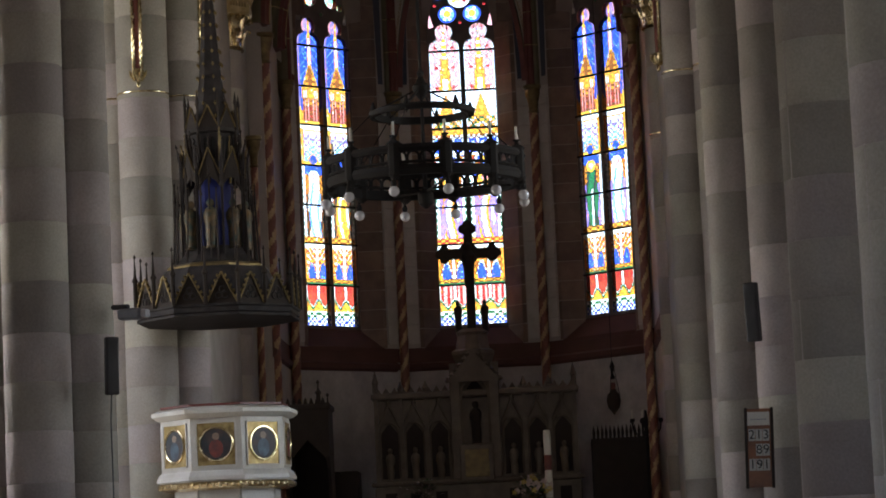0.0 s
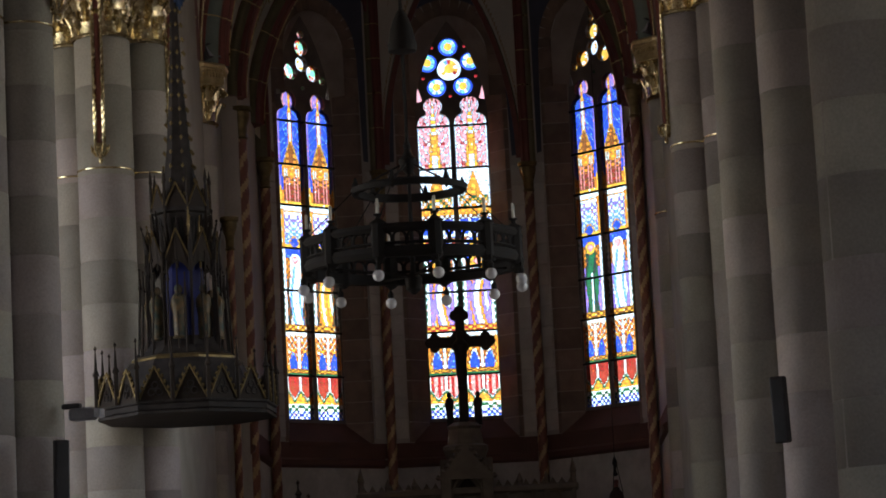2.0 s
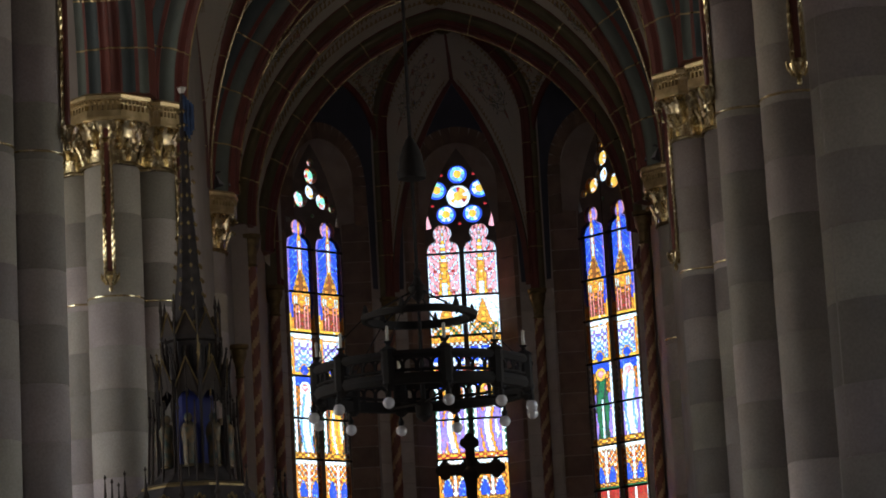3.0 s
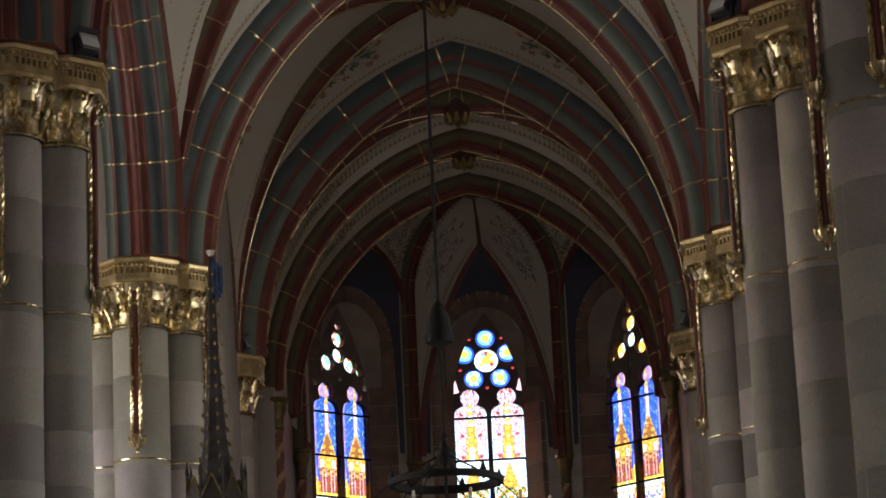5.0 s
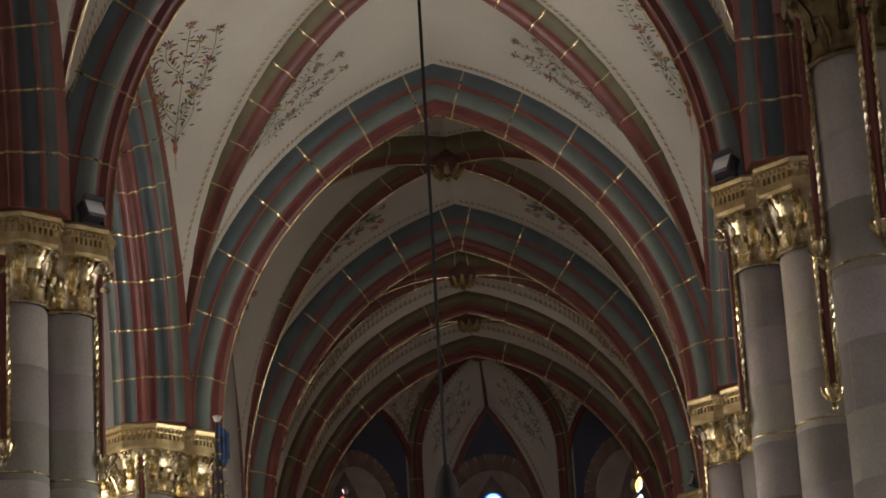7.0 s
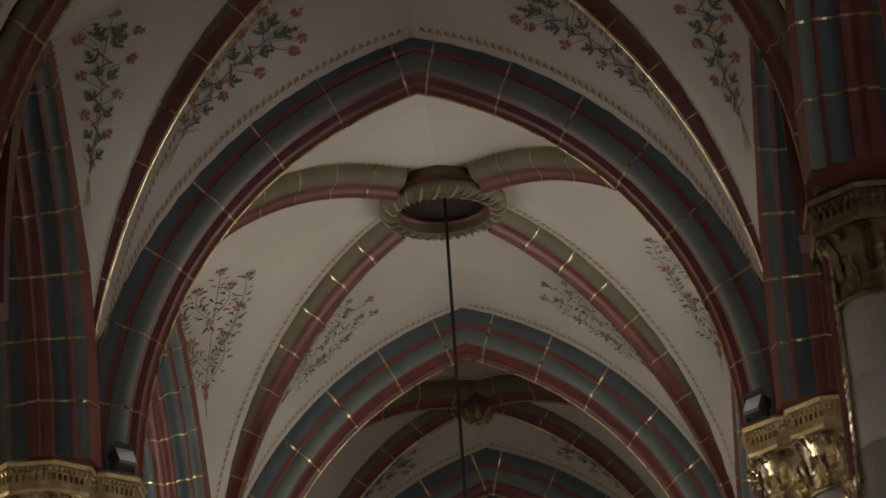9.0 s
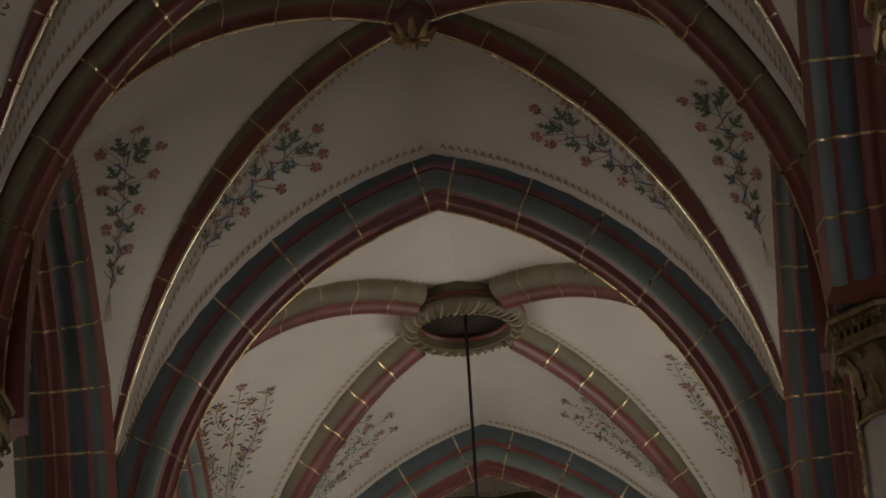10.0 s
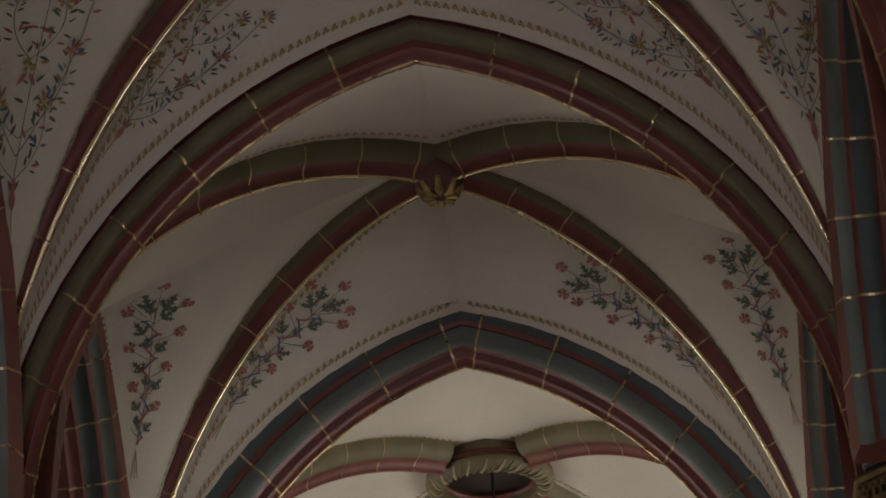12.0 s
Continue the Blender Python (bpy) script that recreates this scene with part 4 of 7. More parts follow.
CAP = {}
ROSETTE = []
rs = Shape()
for k in range(6):
    a = math.pi / 3 * k
    rs.tube([(0.0, 0.018 * math.cos(a), 0.018 * math.sin(a)), (0.018, 0.036 * math.cos(a), 0.036 * math.sin(a)), (0.008, 0.052 * math.cos(a), 0.052 * math.sin(a))], [0.008, 0.014, 0.005], 5)
ROSETTE.append(rs.data("rosette", M_OLDGOLD, True))


def capital_meshes(r, M_GILT):
    if (r, M_GILT.name) not in CAP:
        b = Shape().lathe([(r + 0.03, 0.0), (r + 0.045, 0.02), (r + 0.03, 0.05), (r + 0.005, 0.06), (r + 0.01, 0.25), (r + 0.06, 0.45), (r + 0.14, 0.56), (r + 0.14, 0.58)], 20, cap=False).data("bell", M_GILT, True)
        leaves = [make_leaf(r, 0.06, 0.34, 0.11).data("leaf", M_GILT, True, 60), make_leaf(r + 0.02, 0.2, 0.55, 0.15).data("leaf", M_GILT, True, 60)]
        v = Shape()
        pts = []
        for i in range(14):
            a = i * 0.55
            q = 0.055 * (1 - i / 16)
            pts.append((r + 0.15 + q * math.cos(a), 0.0, 0.50 + q * math.sin(a)))
        v.tube(pts, 0.018, 5)
        ab = Shape()
        R = (r + 0.19) / math.cos(math.pi / 8)
        for rr0, rr1, z0, z1 in ((R - 0.04, R - 0.02, 0.57, 0.60), (R - 0.02, R - 0.02, 0.60, 0.68), (R - 0.085, R - 0.085, 0.68, 0.76), (R - 0.05, R - 0.04, 0.76, 0.83), (R, R + 0.015, 0.83, 0.87), (R + 0.015, R - 0.01, 0.87, 0.90)):
            ab.lathe([(rr0, z0), (rr1, z1)], 8, turn=math.pi / 8)
        dn = Shape()
        for i in range(8):
            a0 = math.pi / 4 * i
            wdt = 2 * (R - 0.085) * math.sin(math.pi / 8)
            ap = (R - 0.085) * math.cos(math.pi / 8)
            c, d = math.cos(a0), math.sin(a0)
            pl = lambda x, y, zz: (c * x - d * y, d * x + c * y, zz)
            for j in range(6):
                o = (j - 2.5) * wdt / 6
                dn.add([pl(x, y, zz) for zz in (0.685, 0.755) for x, y in ((ap, o - 0.015), (ap + 0.055, o - 0.015), (ap + 0.055, o + 0.015), (ap, o + 0.015))],
                       [(0, 1, 2, 3), (7, 6, 5, 4), (0, 4, 5, 1), (1, 5, 6, 2), (2, 6, 7, 3)])
            for j in range(7):
                o = (j - 3) * wdt / 6.6
                px, py, _ = pl(ap + 0.05, o, 0)
                dn.lathe([(0.004, 0.768), (0.024, 0.785), (0.024, 0.805), (0.004, 0.825)], 6, px, py)
        CAP[r, M_GILT.name] = (b, leaves, v.data("volute", M_GILT, True), ab.data("abacus", M_ABACUS if M_GILT is M_GOLD else M_GILT), dn.data("dentils", M_ABACUS if M_GILT is M_GOLD else M_GILT))
    return CAP[r, M_GILT.name]


def capital(parent, x, y, r, gilt, ang=0.0):
    b, leaves, vol, ab, dn = capital_meshes(r, gilt)
    base = pose(x, y, CAPLOW, 0, 0, ang)
    part("bell", b, None, parent, at=base)
    m = 8 if r > 0.25 else 6
    for row in (0, 1):
        for i in range(m):
            part("leaf", leaves[row], None, parent, at=base @ pose(0, 0, 0, 0, 0, 360 / m * (i + 0.5 * row)))
    for i in range(8):
        part("rosette", ROSETTE[0], None, parent, at=base @ pose(0, 0, 0, 0, 0, 22.5 + 45 * i) @ pose(r + 0.135, 0, 0.50))
    for i in range(4):
        part("volute", vol, None, parent, at=base @ pose(0, 0, 0, 0, 0, 45 + 90 * i))
    part("abacus", ab, None, parent, at=base)
    part("dentil_row", dn, None, parent, at=base)


def rod(parent, x, y, facing):
    """A red colonette between two gilt twisted rods, ending in a gilt pendant."""
    at = pose(x, y, 0.17, 0, 0, facing)
    part("colonette", Shape().lathe([(0.038, 8.05), (0.038, 10.3)], 10), M_RED, parent, at=at, smooth=True)
    for e in (-1, 1):
        s = Shape()
        n = 90
        for q in range(2):
            s.tube([(e * 0.055 + 0.008 * math.cos(i * 0.8 + q * math.pi), -0.03 + 0.008 * math.sin(i * 0.8 + q * math.pi), 8.1 + 2.2 * i / n) for i in range(n + 1)], 0.019, 5)
        part("twisted_rod", s, M_GOLD, parent, at=at, smooth=True)
    s = Shape().lathe([(0.0, 7.88), (0.025, 7.90), (0.03, 7.94), (0.02, 7.97), (0.05, 8.0), (0.085, 8.06), (0.095, 8.10), (0.075, 8.13), (0.06, 8.15)], 12)
    for i in range(6):
        a = math.pi / 3 * i
        s.tube([(0.05 * math.cos(a), 0.05 * math.sin(a), 7.98), (0.10 * math.cos(a), 0.10 * math.sin(a), 8.06), (0.115 * math.cos(a), 0.115 * math.sin(a), 8.13)], [0.012, 0.022, 0.01], 5)
    part("pendant", s, M_GOLD, parent, at=at, smooth=True)


def pier(sx, y, shafts, rods, label):
    th = thing("clustered_pier", label, "pier", "nave piers", "structure")
    cx = sx * PX
    s = Shape()
    for ox, oy, r in shafts:
        s.lathe([(r + 0.12, 0), (r + 0.12, 0.3), (r + 0.06, 0.36), (r + 0.09, 0.44), (r + 0.02, 0.55)], 20, cx + sx * ox, y + oy)
    part("base", s, M_STONE, th, smooth=True)
    core = Shape().lathe([(0.40, 0), (0.40, SPRING)], 12, cx, y)
    part("core", core, M_STONE, th)
    for ox, oy, r in shafts:
        for z, h in COURSES:
            part("drum", drum(r, h), None, th, at=pose(cx + sx * ox, y + oy, z, 0, 0, cr.uniform(0, 360)))
        ann = Shape().lathe([(r, -0.014), (r + 0.012, -0.008), (r + 0.012, 0.008), (r, 0.014)], 20, cap=False)
        part("annulet", ann, M_GOLD, th, at=pose(cx + sx * ox, y + oy, 8.02), smooth=True)
        capital(th, cx + sx * ox, y + oy, r, M_GOLD if len(shafts) > 1 else M_OLDGOLD)
    for ox, oy, facing in rods:
        rod(th, cx + sx * ox, y + oy, facing if sx > 0 else -facing)
    return th


BIG = [(-0.46, 0, 0.30), (0, -0.46, 0.36), (0.46, 0, 0.30), (0, 0.46, 0.36)]
PLAIN = [(0.02, 0, 0.42)]
for sx in (-1, 1):
    for y in (27.2, 35.9):
        pier(sx, y, BIG, [(-0.81, 0, 90), (0, -0.86, 0)], "clustered grey stone pier with gilt leaf capitals")
    pier(sx, 41.5, BIG[:2], [], "grey stone chancel pier with gilt capital")
    for y in (16.0, 21.6):
        pier(sx, y, PLAIN, [(-0.46, 0, 90), (0, -0.46, 0)], "round grey stone nave pier with a leaf capital")

# ---- twisted colonettes of the chancel ----


M_TWIST = material("brown red paint", (0.27, 0.10, 0.06), (0.19, 0.065, 0.04), 6, 0.5)
M_STRIP = material("pale block paint", (0.74, 0.69, 0.63), (0.62, 0.57, 0.51), 3, 0.9, spread=0.12)
M_OCHRE = material("ochre gilding", (0.66, 0.47, 0.26), (0.50, 0.32, 0.16), 8, 0.45, 0.2)


def twisted(x, y, r, z0, z1):
    th = thing("twisted_colonette", "rope-twisted colonette painted red and gold", "colonette", "chancel colonettes", "structure")
    s = Shape()
    n, k = int((z1 - z0) / 0.045), 16
    pts = []
    for i in range(n + 1):
        z = z0 + (z1 - z0) * i / n
        for j in range(k):
            a = 2 * math.pi * j / k
            rr = r * (0.90 + 0.14 * abs(math.sin(2 * (a - z * 7.0))))
            pts.append((x + rr * math.cos(a), y + rr * math.sin(a), z))
    s.v += pts
    for i in range(n):
        for j in range(k):
            s.f.append((i * k + j, i * k + (j + 1) % k, (i + 1) * k + (j + 1) % k, (i + 1) * k + j))
            ph = (4 * (2 * math.pi * (j + 0.5) / k - (z0 + (z1 - z0) * (i + 0.5) / n) * 7.0) / (2 * math.pi)) % 4
            s.m.append(1 if ph % 2 < 0.7 else 0)
    part("shaft", s, [M_TWIST, M_OCHRE], th, smooth=True)
    s = Shape().lathe([(r, z1), (r + 0.02, z1 + 0.02), (r, z1 + 0.05), (r + 0.01, z1 + 0.2), (r + 0.06, z1 + 0.36), (r + 0.06, z1 + 0.44), (r + 0.09, z1 + 0.46), (r + 0.09, z1 + 0.52)], 14, x, y)
    part("capital", s, M_OLDGOLD, th, "small dull gilt capital", smooth=True)
    s = Shape().lathe([(r + 0.07, z0 - 0.4), (r + 0.07, z0 - 0.2), (r + 0.03, z0 - 0.15), (r + 0.05, z0 - 0.06), (r, z0)], 14, x, y)
    part("base", s, M_BROWN, th, smooth=True)


for k in (1, 2, 3, 4):
    cx, cy = apse_corner(k)
    d = Vector((AX - cx, 45.4 - cy)).normalized() * 0.13
    twisted(cx + d.x, cy + d.y, 0.085, 1.6, 9.62)
for sx in (-1, 1):
    twisted(sx * 3.12, 43.9, 0.10 if sx < 0 else 0.075, 1.6, 9.95)
twisted(-3.26, 43.0, 0.06, 1.6, 8.05)

# pale block strips beside the windows
for k in (1, 2, 3):
    mid, t, n, L = wall_frame(k)
    for e in (-1, 1):
        th = thing("pilaster_strip", "pale painted strip of stone blocks beside the window", "pilaster", "apse pilasters", "structure")
        for q in range(13):
            z = 5.45 + 0.36 * q
            s = Shape().prism([(1.005, z + 0.008), (1.235, z + 0.008), (1.235, z + 0.352), (1.005, z + 0.352)], lambda a, b, c: tuple(mid + t * (e * a) - n * c + Vector((0, 0, b))), 0.05)
            part("stone_block", s, M_STRIP, th)

# ---- chandelier ----
M_GLOBE = material("opal glass", (0.85, 0.85, 0.88), (0.8, 0.8, 0.84), 4, 0.15, bump=0.0)
M_CANDLE = material("wax", (0.80, 0.78, 0.70), (0.72, 0.69, 0.60), 5, 0.5, bump=0.03)
CX, CY = 0.03, 31.55


def chandelier():
    th = thing("wheel_chandelier", "large black iron wheel chandelier with opal globes and candle lamps", "chandelier")
    R, z0, z1 = 1.20, 6.0, 6.36
    for nm, z, h, w in (("lower_rail", z0 - 0.01, 0.12, 0.06), ("upper_rail", z1 - 0.09, 0.09, 0.06), ("middle_rail", z0 + 0.13, 0.03, 0.035)):
        s = Shape().lathe([(R - w, z), (R + w * 0.6, z), (R + w, z + h / 2), (R + w * 0.6, z + h), (R - w, z + h), (R - w, z)], 60, CX, CY, cap=False)
        part(nm, s, M_IRON, th, smooth=True)
    for i in range(12):
        a = 2 * math.pi * (i + 0.5) / 12
        c, d = math.cos(a), math.sin(a)
        x, y = CX + R * c, CY + R * d
        s = Shape().lathe([(0.02, z0 - 0.06), (0.06, z0 - 0.03), (0.085, z0), (0.085, z1), (0.10, z1 + 0.01), (0.08, z1 + 0.03), (0.03, z1 + 0.06), (0.015, z1 + 0.1)], 8, x, y)
        part("turret", s, M_IRON, th)
        gx, gy = CX + (R + 0.06) * c, CY + (R + 0.06) * d
        g = Shape().lathe([(0.065 * math.sin(math.pi * j / 10) + 0.0005, 5.79 - 0.065 * math.cos(math.pi * j / 10)) for j in range(11)], 16, gx, gy)
        lamp = part("globe", g, M_GLOBE, th, "white opal glass globe", smooth=True)
        part("socket", Shape().lathe([(0.03, 5.84), (0.035, 5.90), (0.015, 5.93), (0.015, 6.02)], 10, gx, gy), M_IRON, lamp, smooth=True)
        for q in range(1, 5):
            b = a + 2 * math.pi / 12 * (q - 0.5) / 4
            s = Shape()
            hw = 2 * math.pi / 12 / 8 * 0.9
            pts = []
            for t in [0, 0.5, 1] :
                pts.append((b - hw, z0 + 0.12 + 0.08 * t))
            for t in range(1, 8):
                f = math.pi * t / 8
                pts.append((b - hw * math.cos(f), z0 + 0.20 + 0.075 * math.sin(f)))
            for t in [1, 0.5, 0]:
                pts.append((b + hw, z0 + 0.12 + 0.08 * t))
            s.tube([(CX + R * math.cos(p), CY + R * math.sin(p), z) for p, z in pts], 0.017, 5)
            part("arcade_arch", s, M_IRON, th)
        s = Shape().lathe([(0.012, z1 + 0.08), (0.045, z1 + 0.10), (0.05, z1 + 0.115), (0.02, z1 + 0.12)], 10, x, y)
        part("drip_pan", s, M_IRON, th)
        part("candle_lamp", Shape().lathe([(0.017, z1 + 0.12), (0.017, z1 + 0.27), (0.012, z1 + 0.285)], 10, x, y), M_CANDLE, th, "white candle-shaped lamp", smooth=True)
    r2, z2 = 0.62, 6.90
    s = Shape().lathe([(r2 - 0.04, z2 - 0.02), (r2 + 0.03, z2 - 0.02), (r2 + 0.045, z2 + 0.04), (r2 - 0.03, z2 + 0.07), (r2 - 0.04, z2 - 0.02)], 40, CX, CY, cap=False)
    part("small_ring", s, M_IRON, th, smooth=True)
    for i in range(6):
        a = 2 * math.pi * (i + 0.25) / 6
        c, d = math.cos(a), math.sin(a)
        part("hanger_rod", Shape().tube([(CX + R * c, CY + R * d, z1 + 0.02), (CX + r2 * c, CY + r2 * d, z2 + 0.03)], 0.007, 6), M_IRON, th)
        part("upper_rod", Shape().tube([(CX + r2 * c, CY + r2 * d, z2 + 0.03), (CX + 0.05 * c, CY + 0.05 * d, 7.22)], 0.011, 6), M_IRON, th)
        part("ring_knob", Shape().lathe([(0.005, z2 - 0.05), (0.035, z2), (0.04, z2 + 0.06), (0.01, z2 + 0.16)], 8, CX + r2 * c, CY + r2 * d), M_IRON, th)
    part("hub", Shape().lathe([(0.01, 7.08), (0.05, 7.12), (0.10, 7.20), (0.11, 7.26), (0.06, 7.31), (0.03, 7.38), (0.05, 7.42), (0.02, 7.48), (0.016, 7.6)], 16, CX, CY), M_IRON, th, smooth=True)
    part("lower_hub", Shape().lathe([(0.02, 5.72), (0.09, 5.78), (0.1, 5.9), (0.03, 5.98), (0.016, 7.2)], 12, CX, CY), M_IRON, th, smooth=True)
    for i in range(4):
        a = math.pi / 2 * i + 0.4
        part("spoke", Shape().tube([(CX, CY, 5.93), (CX + R * math.cos(a), CY + R * math.sin(a), 6.03)], 0.014, 6), M_IRON, th)
    part("weight", Shape().lathe([(0.02, 8.48), (0.16, 8.52), (0.17, 8.60), (0.15, 8.64), (0.13, 8.78), (0.09, 8.90), (0.05, 8.98), (0.02, 9.02)], 18, CX, CY), M_IRON, th, "dark bell-shaped counterweight", smooth=True)
    part("cable", Shape().tube([(CX, CY, 7.5), (CX, CY, 8.6), (CX, CY, 15.5)], 0.020, 8), M_IRON, th, smooth=True)


chandelier()

# ---- pulpit and its canopy ----
M_PAINTING = material("dark painted panel", (0.10, 0.07, 0.06), (0.04, 0.05, 0.06), 7, 0.5, bump=0.05)
M_ROBE = material("red painted drapery", (0.30, 0.07, 0.05), (0.14, 0.05, 0.05), 9, 0.5)
M_BLUEROBE = material("blue painted drapery", (0.12, 0.18, 0.24), (0.07, 0.09, 0.12), 9, 0.5)
M_SKIN = material("pale painted shape", (0.42, 0.30, 0.22), None, 9, 0.5)
M_NICHE = material("ultramarine niche", (0.006, 0.016, 0.17), (0.005, 0.010, 0.11), 4, 0.7)
M_PENNANT = material("blue cloth", (0.05, 0.10, 0.22), (0.03, 0.06, 0.14), 9, 0.8)
M_STATUE = material("carved painted wood", (0.26, 0.15, 0.06), (0.03, 0.06, 0.045), 9, 0.55)


def octagon(cx, cy, R, turn):
    return [(cx + R * math.cos(turn + math.pi / 4 * i), cy + R * math.sin(turn + math.pi / 4 * i)) for i in range(8)]


def faces8(cx, cy, R, turn):
    """For each side: its middle, the direction along it, outward, and its length."""
    o = octagon(cx, cy, R, turn)
    res = []
    for i in range(8):
        a, b = Vector((*o[i], 0)), Vector((*o[(i + 1) % 8], 0))
        mid, t = (a + b) / 2, (b - a).normalized()
        n = Vector((t.y, -t.x, 0))
        if n.dot(mid - Vector((cx, cy, 0))) < 0:
            n = -n
        res.append((mid, t, n, (b - a).length))
    return res


def gothic_panel(shape, place, w, h, r, n=10):
    """Small pointed opening outline as a bar."""
    pts = [(-w, 0), (-w, h)] + [(-w * math.cos(math.pi / 2 * i / n) if i < n else 0, h + w * 1.3 * math.sin(math.pi / 2 * i / n)) for i in range(1, n + 1)]
    pts = pts + [(-a, b) for a, b in pts[-2::-1]]
    shape.tube([place(a, b, 0) for a, b in pts], r, 5)


def pulpit():
    cx, cy, R, turn = -2.90, 34.4, 0.91, radians(-70)
    th = thing("pulpit", "white marble eight-sided pulpit with gilt panels and round paintings", "pulpit", at=None)
    z0, z1 = 2.56, 3.46
    part("floor_slab", Shape().lathe([(R, z0 - 0.03), (R, z0 + 0.05)], 8, cx, cy, turn=turn), M_MARBLE, th)
    for i, (mid, t, n, L) in enumerate(faces8(cx, cy, R - 0.03, turn)):
        pl = lambda a, b, c: tuple(mid + t * a + n * c + Vector((0, 0, b)))
        s = Shape().prism([(-L / 2, z0), (L / 2, z0), (L / 2, z1 - 0.07), (-L / 2, z1 - 0.07)], lambda a, b, c: pl(a, b, c - 0.05), 0.05)
        panel = part("panel", s, M_MARBLE, th)
        w, zb, zt = L / 2 - 0.09, z0 + 0.20, z1 - 0.15
        s = Shape().prism([(-w, zb), (w, zb), (w, zt), (-w, zt)], lambda a, b, c: pl(a, b, c), 0.012)
        part("gilt_field", s, M_BOSS, panel, "gilded square field")
        zc, rr = (zb + zt) / 2, min(w, (zt - zb) / 2) * 0.97
        s = Shape().prism(circle(0, zc, rr * 0.86, 24), lambda a, b, c: pl(a, b, 0.014 + c), 0.006)
        part("painting", s, M_PAINTING, panel, "dark round painting")
        s = Shape().prism([(a, b - 0.06) for a, b in circle(0, zc, rr * 0.5, 14)], lambda a, b, c: pl(a * 0.8, b, 0.021 + c), 0.003)
        s.prism(circle(0, zc + rr * 0.42, rr * 0.2, 12), lambda a, b, c: pl(a, b, 0.021 + c), 0.003, 1)
        part("painted_shape", s, [M_ROBE if i % 2 else M_BLUEROBE, M_SKIN], panel, "plain muted shapes of the painting")
        s = Shape().tube([pl(a, b, 0.02) for a, b in circle(0, zc, rr * 0.9, 28)], 0.018, 6, closed=True)
        part("gilt_ring", s, M_GOLD, panel, smooth=True)
        s = Shape()
        for e in (-1, 1):
            s.prism([(e * (w + 0.012) - 0.008, zb - 0.01), (e * (w + 0.012) + 0.008, zb - 0.01), (e * (w + 0.012) + 0.008, zt + 0.01), (e * (w + 0.012) - 0.008, zt + 0.01)], lambda a, b, c: pl(a, b, c), 0.02)
            zz = zb - 0.018 if e < 0 else zt + 0.002
            s.prism([(-w, zz), (w, zz), (w, zz + 0.016), (-w, zz + 0.016)], lambda a, b, c: pl(a, b, c), 0.02)
        part("panel_frame", s, M_MARBLE, panel)
        # lower arcade
        s = Shape().prism([(-L / 2 + 0.05, 1.7), (L / 2 - 0.05, 1.7), (L / 2 - 0.05, 2.46), (-L / 2 + 0.05, 2.46)], lambda a, b, c: pl(a * 0.9, b, c - 0.19), 0.05)
        low = part("lower_panel", s, M_MARBLE, th)
        for e in (-0.5, 0.5):
            s = Shape()
            gothic_panel(s, lambda a, b, c: pl(a + e * L * 0.38, 1.8 + b, -0.13), 0.10, 0.36, 0.018)
            part("gilt_arch", s, M_GOLD, low)
            s = Shape().prism([(-0.085, 1.8), (0.085, 1.8), (0.085, 2.16), (0.0, 2.26), (-0.085, 2.16)], lambda a, b, c: pl(a + e * L * 0.38, b, -0.139 + c), 0.004)
            part("arch_field", s, M_PAINTING, low)
    for nm, prof, mt in (("gilt_cornice", [(R - 0.1, 2.44), (R + 0.0, 2.47), (R + 0.03, 2.51), (R + 0.0, 2.55), (R - 0.06, 2.57)], M_GOLD),
                         ("plinth_moulding", [(R - 0.04, 2.56), (R + 0.05, 2.57), (R + 0.04, 2.62), (R - 0.0, 2.68), (R - 0.04, 2.70)], M_MARBLE),
                         ("rim", [(R - 0.10, z1 - 0.09), (R + 0.02, z1 - 0.07), (R + 0.09, z1 - 0.02), (R + 0.09, z1 + 0.03), (R - 0.02, z1 + 0.07), (R - 0.1, z1 + 0.08)], M_MARBLE),
                         ("cushion_rail", [(R - 0.14, z1 + 0.08), (R - 0.03, z1 + 0.08), (R - 0.035, z1 + 0.11), (R - 0.14, z1 + 0.115)], M_RED)):
        part(nm, Shape().lathe(prof, 8, cx, cy, turn=turn, cap=False), mt, th)
    s = Shape()
    for i in range(64):
        a = 2 * math.pi * i / 64
        k = math.cos(math.pi / 8) / math.cos((a - turn) % (math.pi / 4) - math.pi / 8)
        s.lathe([(0.006, 2.475), (0.026, 2.49), (0.026, 2.53), (0.006, 2.545)], 6, cx + (R + 0.02) * k * math.cos(a), cy + (R + 0.02) * k * math.sin(a))
    part("gilt_beading", s, M_GOLD, th, smooth=True)
    s = Shape().lathe([(0.35, 0.0), (0.35, 0.25), (0.22, 0.35), (0.20, 1.0), (0.30, 1.3), (0.75, 1.72), (0.80, 1.8)], 8, cx, cy, turn=turn)
    part("stem", s, M_MARBLE, th)


